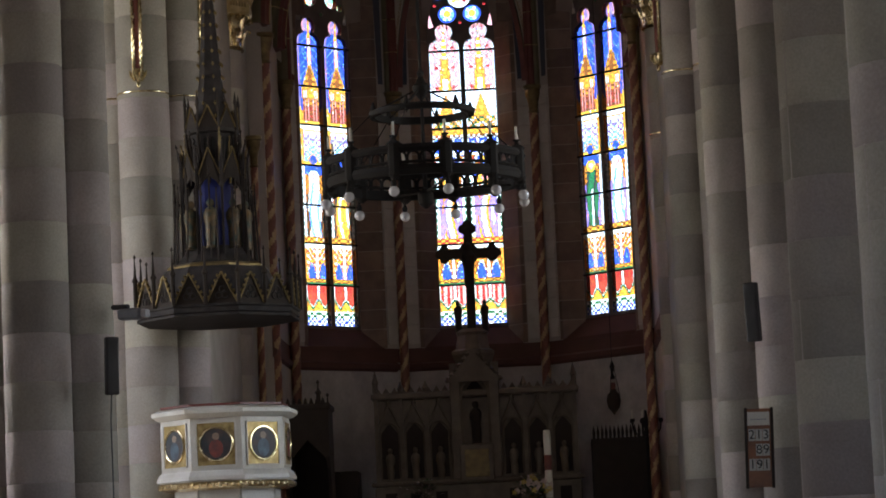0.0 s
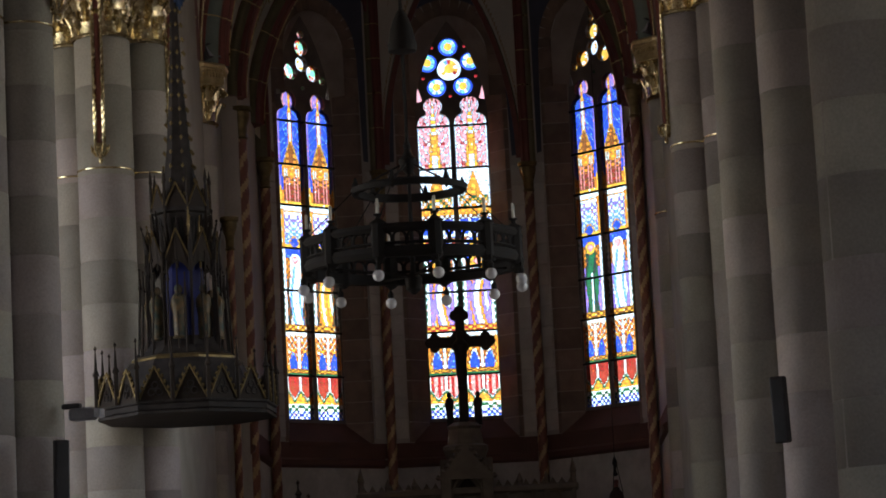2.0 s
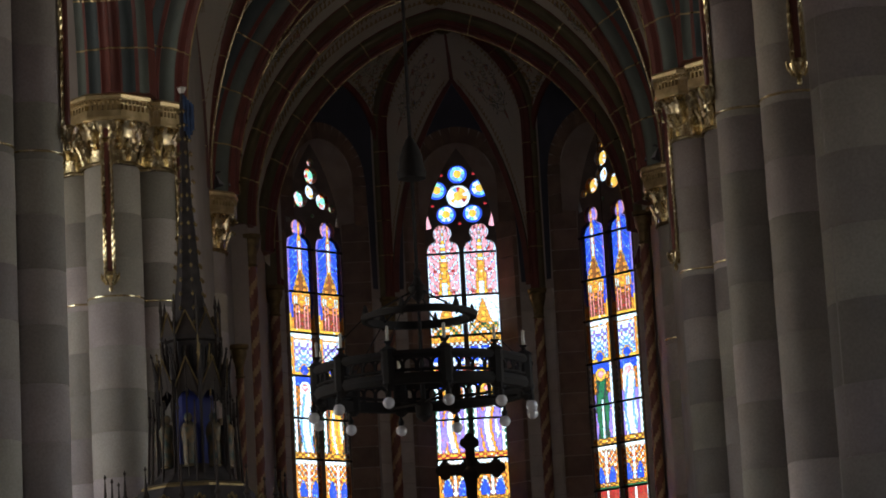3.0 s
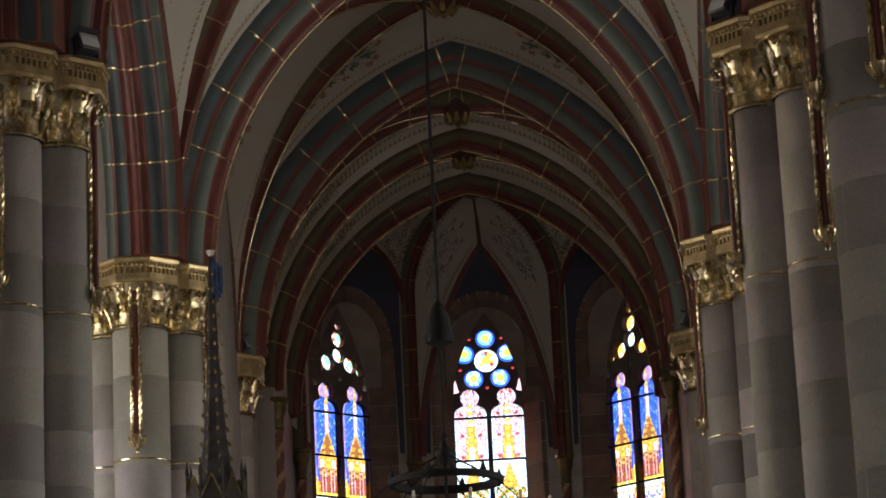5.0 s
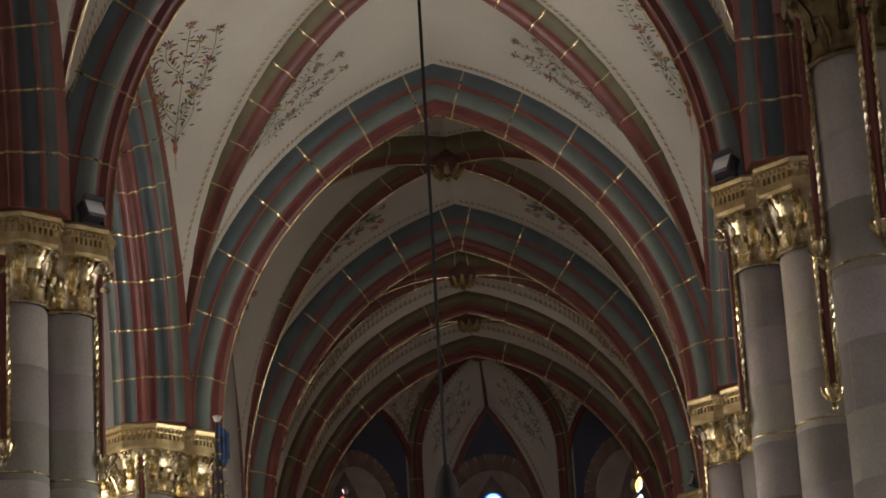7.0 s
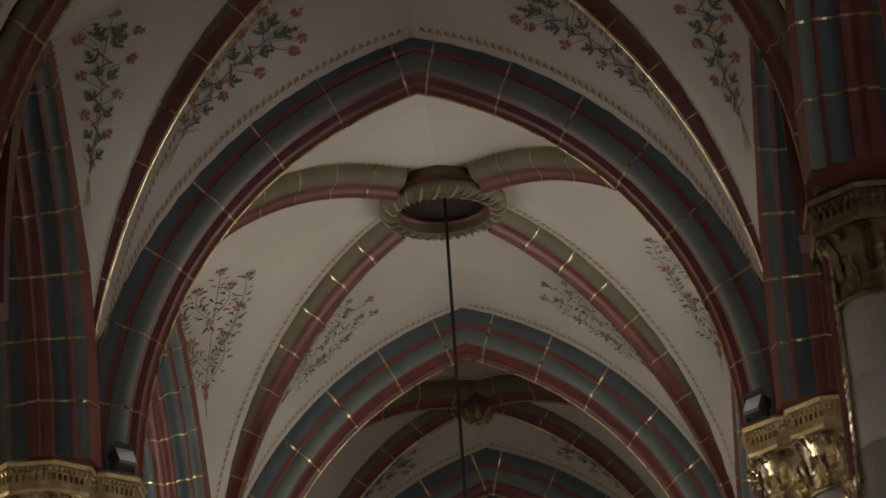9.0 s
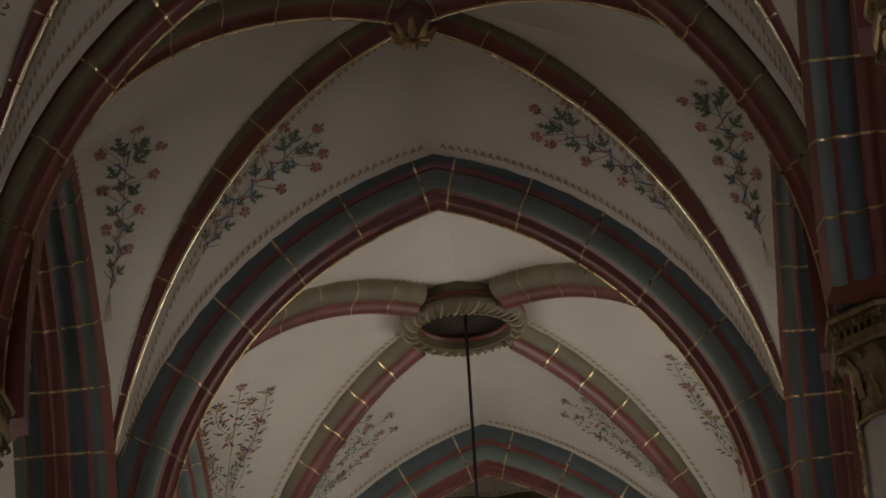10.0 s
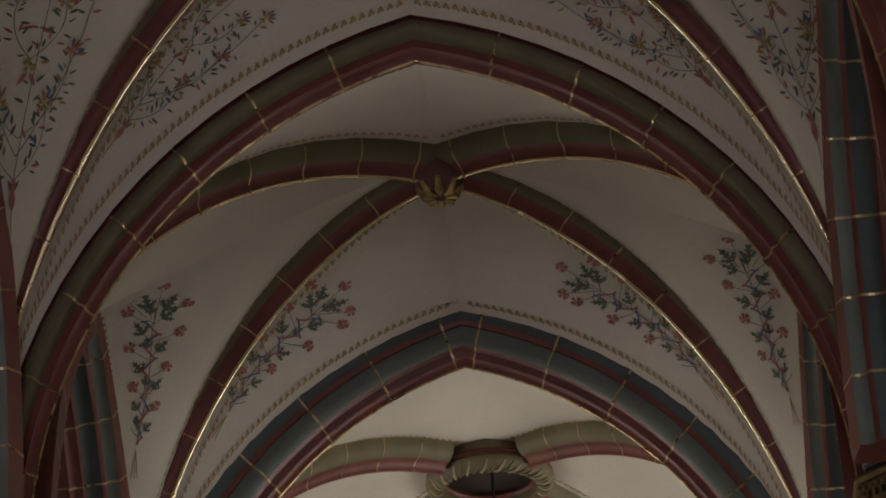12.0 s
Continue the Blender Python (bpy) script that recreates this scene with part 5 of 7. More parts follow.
def canopy():
    cx, cy, R, turn = -2.93, 34.4, 1.10, radians(-70)
    th = thing("pulpit_canopy", "carved grey wooden sounding board with gilt gables and a tall spire", "pulpit canopy")
    part("soffit", Shape().lathe([(R - 0.12, 4.62), (R - 0.02, 4.64), (R + 0.02, 4.70), (R + 0.02, 4.76), (R - 0.02, 4.80), (R, 4.92), (R + 0.03, 4.94), (R + 0.03, 4.98), (R - 0.1, 5.0)], 8, cx, cy, turn=turn), M_CANOPY, th)
    for mid, t, n, L in faces8(cx, cy, R + 0.02, turn):
        pl = lambda a, b, c: tuple(mid + t * a + n * c + Vector((0, 0, b)))
        s = Shape()
        m = 11
        for i in range(m):
            a = -L / 2 + L * (i + 0.5) / m
            s.prism([(a - L / m * 0.42, 4.64), (a + L / m * 0.42, 4.64), (a, 4.575)], lambda x, b, c: pl(x, b, c - 0.02), 0.02)
        part("fringe", s, M_CANOPY, th, "dark toothed wooden fringe")
        s = Shape().prism([(-L / 2, 4.80), (L / 2, 4.80), (L / 2, 4.90), (-L / 2, 4.90)], lambda a, b, c: pl(a, b, -0.01 + c), 0.008)
        part("frieze", s, M_CANOPY, th)
        for e in (-0.25, 0.25):
            x0 = e * L
            w = L * 0.24
            s = Shape()
            s.prism([(x0 - w, 4.99), (x0 + w, 4.99), (x0, 5.35)], lambda a, b, c: pl(a, b, -0.05 + c), 0.03)
            g = part("gable", s, M_DARKWOOD, th)
            s = Shape()
            for sg in (-1, 1):
                s.tube([pl(x0 + sg * w, 4.99, 0.0), pl(x0, 5.37, 0.0)], 0.014, 5)
                for q in range(1, 6):
                    f = q / 6
                    p = pl(x0 + sg * (w * (1 - f) + 0.02), 4.99 + 0.38 * f + 0.015, 0.0)
                    s.lathe([(0.004, p[2] - 0.02), (0.022, p[2]), (0.004, p[2] + 0.025)], 5, p[0], p[1])
            part("gilt_crocketing", s, M_OLDGOLD, g, "gilded crocketed edge")
            s = Shape()
            for k in range(3):
                a = math.pi / 2 + 2 * math.pi * k / 3
                s.tube([pl(x0 + 0.05 * math.cos(a) + 0.04 * math.cos(b), 5.11 + 0.05 * math.sin(a) + 0.04 * math.sin(b), -0.012) for b in [2 * math.pi * q / 10 for q in range(10)]], 0.010, 4, closed=True)
            part("trefoil", s, M_CANOPY, g)
        for e in (-0.5, 0.0):
            p = pl(e * L, 0, 0.01)
            s = Shape().lathe([(0.028, 4.98), (0.028, 5.34), (0.045, 5.36), (0.02, 5.42), (0.006, 5.66), (0.02, 5.68), (0.003, 5.72)], 6, p[0], p[1])
            part("pinnacle", s, M_DARKWOOD, th)
    part("deck", Shape().lathe([(R - 0.1, 4.98), (R - 0.2, 5.1), (0.80, 5.30), (0.74, 5.46), (0.74, 5.50)], 8, cx, cy, turn=turn), M_CANOPY, th)
    part("platform", Shape().lathe([(0.70, 5.48), (0.72, 5.52), (0.70, 5.58), (0.64, 5.60), (0.56, 5.68), (0.48, 5.80)], 8, cx, cy, turn=turn), M_CANOPY, th)
    part("platform_edge", Shape().lathe([(0.715, 5.50), (0.74, 5.53), (0.715, 5.56)], 8, cx, cy, turn=turn, cap=False), M_OLDGOLD, th)
    part("niche_core", Shape().lathe([(0.30, 5.6), (0.30, 6.75)], 8, cx, cy, turn=turn), M_NICHE, th, "ultramarine blue niche wall")
    o = octagon(cx, cy, 0.52, turn)
    for x, y in o:
        s = Shape().lathe([(0.035, 5.66), (0.022, 5.72), (0.022, 6.55), (0.04, 6.58), (0.032, 6.62), (0.03, 6.85), (0.045, 6.87), (0.006, 7.2), (0.018, 7.22), (0.003, 7.27)], 6, x, y)
        part("niche_column", s, M_CANOPY, th)
    for mid, t, n, L in faces8(cx, cy, 0.50, turn):
        pl = lambda a, b, c: tuple(mid + t * a + n * c + Vector((0, 0, b)))
        s = Shape().prism([(-L / 2, 6.52), (-L / 4, 6.66), (0, 6.72), (L / 4, 6.66), (L / 2, 6.52), (L / 2, 6.72), (0, 7.15), (-L / 2, 6.72)], lambda a, b, c: pl(a, b, c - 0.03), 0.03)
        g = part("niche_gable", s, M_DARKWOOD, th)
        s = Shape()
        for sg in (-1, 1):
            s.tube([pl(sg * L / 2, 6.72, 0.01), pl(0, 7.17, 0.01)], 0.013, 4)
        part("gilt_edge", s, M_OLDGOLD, g)
    part("upper_stage", Shape().lathe([(0.42, 6.75), (0.38, 6.9), (0.31, 7.0), (0.31, 7.42), (0.37, 7.44), (0.37, 7.50), (0.24, 7.52)], 8, cx, cy, turn=turn), M_CANOPY, th)
    for x, y in octagon(cx, cy, 0.365, turn):
        part("buttress", Shape().lathe([(0.03, 6.95), (0.022, 7.3), (0.028, 7.36), (0.004, 7.5)], 5, x, y), M_DARKWOOD, th)
    for mid, t, n, L in faces8(cx, cy, 0.37, turn):
        pl = lambda a, b, c: tuple(mid + t * a + n * c + Vector((0, 0, b)))
        s = Shape().prism([(-L / 2, 7.50), (L / 2, 7.50), (0, 7.76)], lambda a, b, c: pl(a, b, c - 0.025), 0.025)
        g = part("crown_gable", s, M_DARKWOOD, th)
        s = Shape()
        for sg in (-1, 1):
            s.tube([pl(sg * L / 2, 7.50, 0.005), pl(0, 7.77, 0.005)], 0.014, 4)
        part("gilt_edge", s, M_OLDGOLD, g)
        p = pl(-L / 2, 0, 0)
        part("crown_pinnacle", Shape().lathe([(0.022, 7.46), (0.018, 7.78), (0.028, 7.8), (0.003, 7.95)], 5, p[0], p[1]), M_DARKWOOD, th)
    part("spire", Shape().lathe([(0.25, 7.52), (0.15, 8.2), (0.075, 9.2), (0.035, 10.3), (0.02, 10.5)], 8, cx, cy, turn=turn), M_CANOPY, th)
    s = Shape()
    for x, y in octagon(0, 0, 1.0, turn):
        for q in range(16):
            z = 7.65 + q * 0.17
            r = 0.22 - (z - 7.52) * 0.064 if z > 9.2 else 0.23 - (z - 7.52) * 0.092
            r = max(r, 0.03) + 0.012
            s.lathe([(0.002, z - 0.03), (0.022, z), (0.002, z + 0.03)], 4, cx + x * r, cy + y * r)
    tagged(part("spire_crocketing", s, M_OLDGOLD, th), kind="stuff")
    flag = Shape()
    for q in range(5):
        x = cx + 0.03 + 0.026 * q
        flag.box(x - 0.016, x + 0.016, cy - 0.05 + 0.012 * (q % 2), cy - 0.03 + 0.012 * (q % 2), 9.86 + 0.05 * abs(q - 2), 10.40 - 0.03 * q, bevel=0.004)
    part("pennant", flag, M_PENNANT, th, "small blue cloth pennant")
    part("finial", Shape().lathe([(0.02, 10.42), (0.06, 10.48), (0.05, 10.56), (0.07, 10.66), (0.05, 10.76), (0.03, 10.80), (0.04, 10.85), (0.01, 10.92)], 8, cx, cy), M_MARBLE, th, "pale carved finial", smooth=True)
    # a thicket of slender shafts and pinnacles
    for i in range(16):
        a = turn + math.pi / 8 * (i + 0.5)
        for r, z0, z1, w in ((0.64, 5.55, 6.62, 0.016), (0.555, 5.62, 6.95, 0.014), (0.44, 6.62, 7.28, 0.018), (0.385, 6.80, 7.40, 0.014)):
            aa = a + (0.0 if r > 0.6 else math.pi / 16)
            x, y = cx + r * math.cos(aa), cy + r * math.sin(aa)
            zz = z1 + 0.10 * math.sin(i * 2.4 + r * 9)
            s = Shape().lathe([(w, z0), (w, zz - 0.30), (w * 1.9, zz - 0.28), (w * 1.3, zz - 0.25), (w * 0.5, zz - 0.05), (w * 1.1, zz - 0.03), (0.002, zz)], 5, x, y)
            part("slender_pinnacle", s, M_OLDGOLD if i % 5 == 0 and r < 0.5 else M_DARKWOOD, th)
    # flat black plates that stand for the shade in upright slots of the upper stage
    for mid, t, n, L in faces8(cx, cy, 0.31, turn):
        for e in (-0.2, 0.2):
            s = Shape().prism([(e * L - 0.03, 7.02), (e * L + 0.03, 7.02), (e * L + 0.03, 7.32), (e * L, 7.37), (e * L - 0.03, 7.32)], lambda a, b, c: tuple(mid + t * a + n * (c - 0.01) + Vector((0, 0, b))), 0.016)
            part("slot", s, M_IRON, th)
    # the stages sit lower and the lantern draws in
    for ob in th.children_recursive:
        for v in ob.data.vertices:
            k = np.interp(v.co.z, (5.45, 5.62, 6.9, 7.3), (1.0, 0.84, 0.84, 1.0)) if math.hypot(v.co.x - cx, v.co.y - cy) < 0.78 else 1.0
            v.co = (cx + (v.co.x - cx) * k, cy + (v.co.y - cy) * k, np.interp(v.co.z, (4.70, 4.99, 5.35, 5.55, 5.80, 6.50, 7.50, 7.77, 10.5), (4.70, 4.86, 5.25, 5.45, 5.70, 6.43, 7.30, 7.60, 10.5)))
    # figures in the niches
    for i, (mid, t, n, L) in enumerate(faces8(cx, cy, 0.44, turn)):
        statue(mid.x, mid.y, 5.66, 0.66, "small carved wooden statue standing in a niche of the canopy")


def statue(x, y, z, h, label, mt=None):
    prof = [(0.13, 0), (0.14, 0.03), (0.11, 0.05), (0.12, 0.25), (0.115, 0.45), (0.15, 0.62), (0.155, 0.72), (0.11, 0.80), (0.05, 0.84), (0.075, 0.88), (0.08, 0.94), (0.05, 0.99), (0.01, 1.0)]
    s = Shape()
    k = 14
    pts = [(x + h * r * (1 + 0.10 * math.sin(5 * j * 2 * math.pi / k + zz * 9)) * math.cos(2 * math.pi * j / k) * 0.92, y + h * r * math.sin(2 * math.pi * j / k) * 0.85, z + h * zz) for r, zz in prof for j in range(k)]
    s.add(pts, [(a * k + j, a * k + (j + 1) % k, (a + 1) * k + (j + 1) % k, (a + 1) * k + j) for a in range(len(prof) - 1) for j in range(k)] + [tuple(range(k - 1, -1, -1))])
    ob = part("statue", s, mt or M_STATUE, smooth=True)
    return tagged(ob, label, "statue", "statues")


pulpit()
canopy()

# ---- chancel furniture ----
M_REREDOS = material("grey brown carved wood", (0.20, 0.155, 0.11), (0.13, 0.10, 0.07), 5, 0.6)
M_CLOTH = material("white altar linen", (0.80, 0.80, 0.84), (0.72, 0.72, 0.77), 6, 0.8, bump=0.1)
M_WOOD = material("orange brown wood", (0.30, 0.12, 0.05), (0.2, 0.08, 0.035), 6, 0.45)
M_LEAF = material("foliage", (0.06, 0.11, 0.035), (0.04, 0.07, 0.025), 12, 0.6, spread=0.2)
M_PETAL = material("pale petals", (0.62, 0.50, 0.46), (0.5, 0.36, 0.34), 20, 0.6)
M_YELLOW = material("yellow petals", (0.65, 0.48, 0.10), None, 20, 0.6)


def reredos():
    cx, y0 = 0.12, 46.3
    th = thing("altarpiece", "carved grey-brown gothic altarpiece with a central niche", "altarpiece")
    part("back", Shape().box(cx - 1.76, cx + 1.76, y0, y0 + 0.4, 2.05, 4.30, bevel=0.02), M_REREDOS, th)
    part("altar_block", Shape().box(cx - 1.9, cx + 1.9, y0 - 0.75, y0, 1.19, 2.05, bevel=0.02), M_REREDOS, th)
    part("mensa", Shape().box(cx - 2.0, cx + 2.0, y0 - 0.8, y0, 2.05, 2.20, bevel=0.02), M_MARBLE, th)
    part("predella", Shape().box(cx - 1.8, cx + 1.8, y0 - 0.22, y0, 2.20, 2.78, bevel=0.02), M_REREDOS, th)
    part("ledge", Shape().box(cx - 1.86, cx + 1.86, y0 - 0.26, y0, 2.78, 2.86, bevel=0.02), M_REREDOS, th)
    part("cornice", Shape().box(cx - 1.82, cx + 1.82, y0 - 0.10, y0 + 0.42, 4.30, 4.42, bevel=0.025), M_REREDOS, th)
    for i in range(6):
        x = cx + (-1.52 + 0.44 * i if i < 3 else 0.64 + 0.44 * (i - 3))
        s = Shape().box(x - 0.10, x + 0.10, y0 - 0.225, y0 - 0.2, 2.42, 2.66)
        part("predella_panel", s, M_DARKWOOD, th)
        s = Shape()
        gothic_panel(s, lambda a, b, c: (x + a, y0 - 0.03, 2.95 + b), 0.17, 0.72, 0.025)
        part("tracery_arch", s, M_REREDOS, th)
        s = Shape().prism([(x - 0.155, 2.92), (x + 0.155, 2.92), (x + 0.155, 3.70), (x, 3.9), (x - 0.155, 3.70)], lambda a, b, c: (a, y0 - 0.012 + c, b), 0.010)
        part("niche_field", s, M_DARKWOOD, th)
        s = Shape()
        for e in (-1, 1):
            s.tube([(x + e * 0.21, y0 - 0.05, 3.78), (x, y0 - 0.05, 4.22)], 0.028, 5)
        s.lathe([(0.03, 4.2), (0.045, 4.25), (0.004, 4.4)], 6, x, y0 - 0.05)
        part("gable", s, M_REREDOS, th)
        statue(x, y0 - 0.09, 2.87, 0.58, "small grey carved figure in the altarpiece", M_REREDOS)
        part("bracket", Shape().box(x - 0.12, x + 0.12, y0 - 0.2, y0, 2.83, 2.872), M_REREDOS, th)
    for i in range(7):
        x = cx + (-1.74, -1.30, -0.86, 0, 0.86, 1.30, 1.74)[i]
        if i == 3:
            continue
        s = Shape().box(x - 0.035, x + 0.035, y0 - 0.09, y0, 2.86, 4.32)
        part("post", s, M_REREDOS, th)
        s = Shape().lathe([(0.06, 4.40), (0.05, 4.44), (0.045, 4.58 if i in (0, 6) else 4.46), (0.06, 4.60 if i in (0, 6) else 4.48), (0.005, 4.82 if i in (0, 6) else 4.62)], 6, x, y0)
        part("pinnacle", s, M_REREDOS, th)
    s = Shape()
    for i in range(24):
        x = cx - 1.7 + 3.4 * i / 23
        if abs(x - cx) > 0.45:
            s.prism([(x - 0.06, 4.42), (x + 0.06, 4.42), (x + 0.03, 4.47), (x, 4.52), (x - 0.03, 4.47)], lambda a, b, c: (a, y0 + c, b), 0.03)
    tagged(part("cresting", s, M_REREDOS, th), kind="stuff")
    # middle tower with the niche
    s = Shape()
    for e in (-1, 1):
        s.box(cx + e * 0.34 - 0.09, cx + e * 0.34 + 0.09, y0 - 0.18, y0 + 0.4, 2.86, 4.66, bevel=0.015)
    s.box(cx - 0.43, cx + 0.43, y0 + 0.1, y0 + 0.4, 2.86, 4.9)
    part("tower", s, M_REREDOS, th)
    s = Shape()
    gothic_panel(s, lambda a, b, c: (cx + a, y0 - 0.12, 3.5 + b), 0.25, 0.78, 0.03)
    part("niche_arch", s, M_REREDOS, th)
    s = Shape().prism([(-0.25, 3.5), (0.25, 3.5), (0.25, 4.3), (0, 4.62), (-0.25, 4.3)], lambda a, b, c: (cx + a, y0 + 0.085 + c, b), 0.01)
    part("niche_back", s, M_DARKWOOD, th)
    part("tabernacle", Shape().box(cx - 0.30, cx + 0.30, y0 - 0.30, y0 + 0.1, 2.80, 3.46, bevel=0.02), M_REREDOS, th)
    part("tabernacle_door", Shape().box(cx - 0.21, cx + 0.21, y0 - 0.315, y0 - 0.30, 2.88, 3.36, bevel=0.005), M_OLDGOLD, th, "dull gilt door")
    s = Shape().prism([(-0.46, 4.55), (0.46, 4.55), (0.0, 5.10)], lambda a, b, c: (cx + a, y0 - 0.2 + c, b), 0.1)
    for sg in (-1, 1):
        for q in range(6):
            f = q / 6
            p = (cx + sg * 0.46 * (1 - f), 4.58 + 0.55 * f)
            s.lathe([(0.01, p[1] - 0.04), (0.055, p[1]), (0.01, p[1] + 0.06)], 6, p[0], y0 - 0.15)
    part("crocketed_gable", s, M_REREDOS, th)
    part("pedestal", Shape().lathe([(0.34, 4.9), (0.36, 4.96), (0.40, 5.04), (0.40, 5.10), (0.32, 5.14), (0.28, 5.38), (0.31, 5.43), (0.2, 5.5)], 8, cx, y0 + 0.2, turn=math.pi / 8), M_REREDOS, th)
    statue(cx, y0 - 0.05, 3.46, 0.75, "dark carved figure in the central niche", M_DARKWOOD)
    for e, xx in ((-1, -0.11), (1, 0.36)):
        statue(xx, y0 + 0.2, 5.46, 0.55, "dark statue standing beside the altar cross", M_DARKWOOD)


def altar_cross():
    cx, y = 0.12, 46.5
    th = thing("altar_cross", "large dark wooden cross with trefoil ends", "cross")
    part("upright", Shape().box(cx - 0.075, cx + 0.075, y - 0.04, y + 0.04, 5.5, 7.30, bevel=0.01), M_DARKWOOD, th)
    part("arm", Shape().box(cx - 0.44, cx + 0.44, y - 0.045, y + 0.045, 6.75, 6.93, bevel=0.01), M_DARKWOOD, th)
    for x, z in ((cx, 7.28), (cx - 0.42, 6.84), (cx + 0.42, 6.84)):
        s = Shape()
        for k in range(4):
            a = math.pi / 2 * k
            s.prism([(x + 0.075 * math.cos(a) + p, z + 0.075 * math.sin(a) + q) for p, q in circle(0, 0, 0.088, 10)], lambda a, b, c: (a, y - 0.03 - 0.002 * k + c, b), 0.06)
        part("trefoil_end", s, M_DARKWOOD, th)
    s = Shape().prism(circle(cx, 6.84, 0.19, 20), lambda a, b, c: (a, y - 0.02 + c, b), 0.04)
    part("nimbus", s, M_DARKWOOD, th)
    s = Shape().lathe([(0.05, 6.1), (0.09, 6.3), (0.10, 6.6), (0.14, 6.78), (0.06, 6.88), (0.07, 6.98), (0.02, 7.03)], 10, cx, y - 0.08)
    part("carving", s, M_DARKWOOD, th, "plain carved shape", smooth=True)


def front_altar():
    th = thing("altar_table", "altar table covered with white linen", "table")
    part("table_body", Shape().box(-0.9, 0.55, 39.7, 40.5, 1.19, 2.17, bevel=0.02), M_MARBLE, th)
    s = Shape().box(-1.08, 0.70, 39.6, 40.6, 2.17, 2.23, bevel=0.015)
    s.box(-1.09, 0.71, 39.585, 39.6, 1.85, 2.225)
    part("linen", s, M_CLOTH, th, "white linen cloth")


def candle_and_flowers():
    th = thing("paschal_candle", "tall white candle with painted band on a stand", "candle")
    part("stand", Shape().lathe([(0.16, 1.19), (0.15, 1.24), (0.03, 1.30), (0.03, 2.1), (0.07, 2.2), (0.08, 2.30)], 12, 1.36, 40.0), M_OLDGOLD, th, smooth=True)
    part("wax", Shape().lathe([(0.055, 2.30), (0.055, 3.30), (0.045, 3.33)], 14, 1.36, 40.0), M_CANDLE, th, smooth=True)
    part("painted_band", Shape().lathe([(0.057, 2.72), (0.057, 2.95)], 14, 1.36, 40.0, cap=False), M_RED, th)
    r = random.Random(11)
    th = thing("flower_arrangement", "green plants with pale and yellow flowers beside the altar candle", "flowers")
    part("vase", Shape().lathe([(0.12, 1.19), (0.14, 1.25), (0.10, 1.5), (0.16, 1.75)], 12, 1.12, 39.9), M_MARBLE, th, smooth=True)
    leaves, pet, yel = Shape(), Shape(), Shape()
    for i in range(420):
        a, rr = r.uniform(0, 6.28), abs(r.gauss(0, 0.17))
        z = r.uniform(1.70, 2.52) 
        p = Vector((1.12 + rr * math.cos(a) * 1.2, 39.9 + rr * math.sin(a), z))
        d = Vector((math.cos(a), math.sin(a), r.uniform(-0.3, 0.8))).normalized() * r.uniform(0.06, 0.13)
        w = d.cross(Vector((0, 0, 1))).normalized() * 0.022
        leaves.add([p, p + d * 0.5 + w, p + d, p + d * 0.5 - w], [(0, 1, 2, 3)])
    for i in range(46):
        a, rr = r.uniform(0, 6.28), r.uniform(0, 0.30)
        p = (1.12 + rr * math.cos(a), 39.9 + rr * math.sin(a) * 0.7, 2.60 - rr * 0.5 + r.uniform(-0.06, 0.05))
        t = r.random()
        sh = yel if t < 0.2 else pet
        for k in range(5):
            b = 2 * math.pi * k / 5
            q = [(p[0], p[1], p[2]), (p[0] + 0.035 * math.cos(b - 0.5), p[1] - 0.015, p[2] + 0.035 * math.sin(b - 0.5)), (p[0] + 0.05 * math.cos(b), p[1] - 0.02, p[2] + 0.05 * math.sin(b)), (p[0] + 0.035 * math.cos(b + 0.5), p[1] - 0.015, p[2] + 0.035 * math.sin(b + 0.5))]
            sh.add(q, [(0, 1, 2, 3)])
    part("leaves", leaves, M_LEAF, th)
    part("pale_blossoms", pet, M_PETAL, th)
    part("yellow_blossoms", yel, M_YELLOW, th)
    for j, x in enumerate((-0.8, 1.05)):
        th = thing("altar_bouquet", "vase with a loose bouquet on the altar", "flowers", "altar bouquets")
        part("vase", Shape().lathe([(0.05, 2.2), (0.08, 2.3), (0.05, 2.42), (0.09, 2.5)], 10, x, 45.8), M_OLDGOLD, th, smooth=True)
        leaves, pet = Shape(), Shape()
        for i in range(160):
            a, rr = r.uniform(0, 6.28), abs(r.gauss(0, 0.14))
            p = Vector((x + rr * math.cos(a) * 1.5, 45.8 + rr * math.sin(a), r.uniform(2.5, 2.85)))
            d = Vector((math.cos(a), math.sin(a), r.uniform(0, 0.8))).normalized() * 0.09
            w = d.cross(Vector((0, 0, 1))).normalized() * 0.02
            (leaves if i % 3 else pet).add([p, p + d * 0.5 + w, p + d, p + d * 0.5 - w], [(0, 1, 2, 3)])
        part("leaves", leaves, M_LEAF, th)
        part("blossoms", pet, M_PETAL, th)


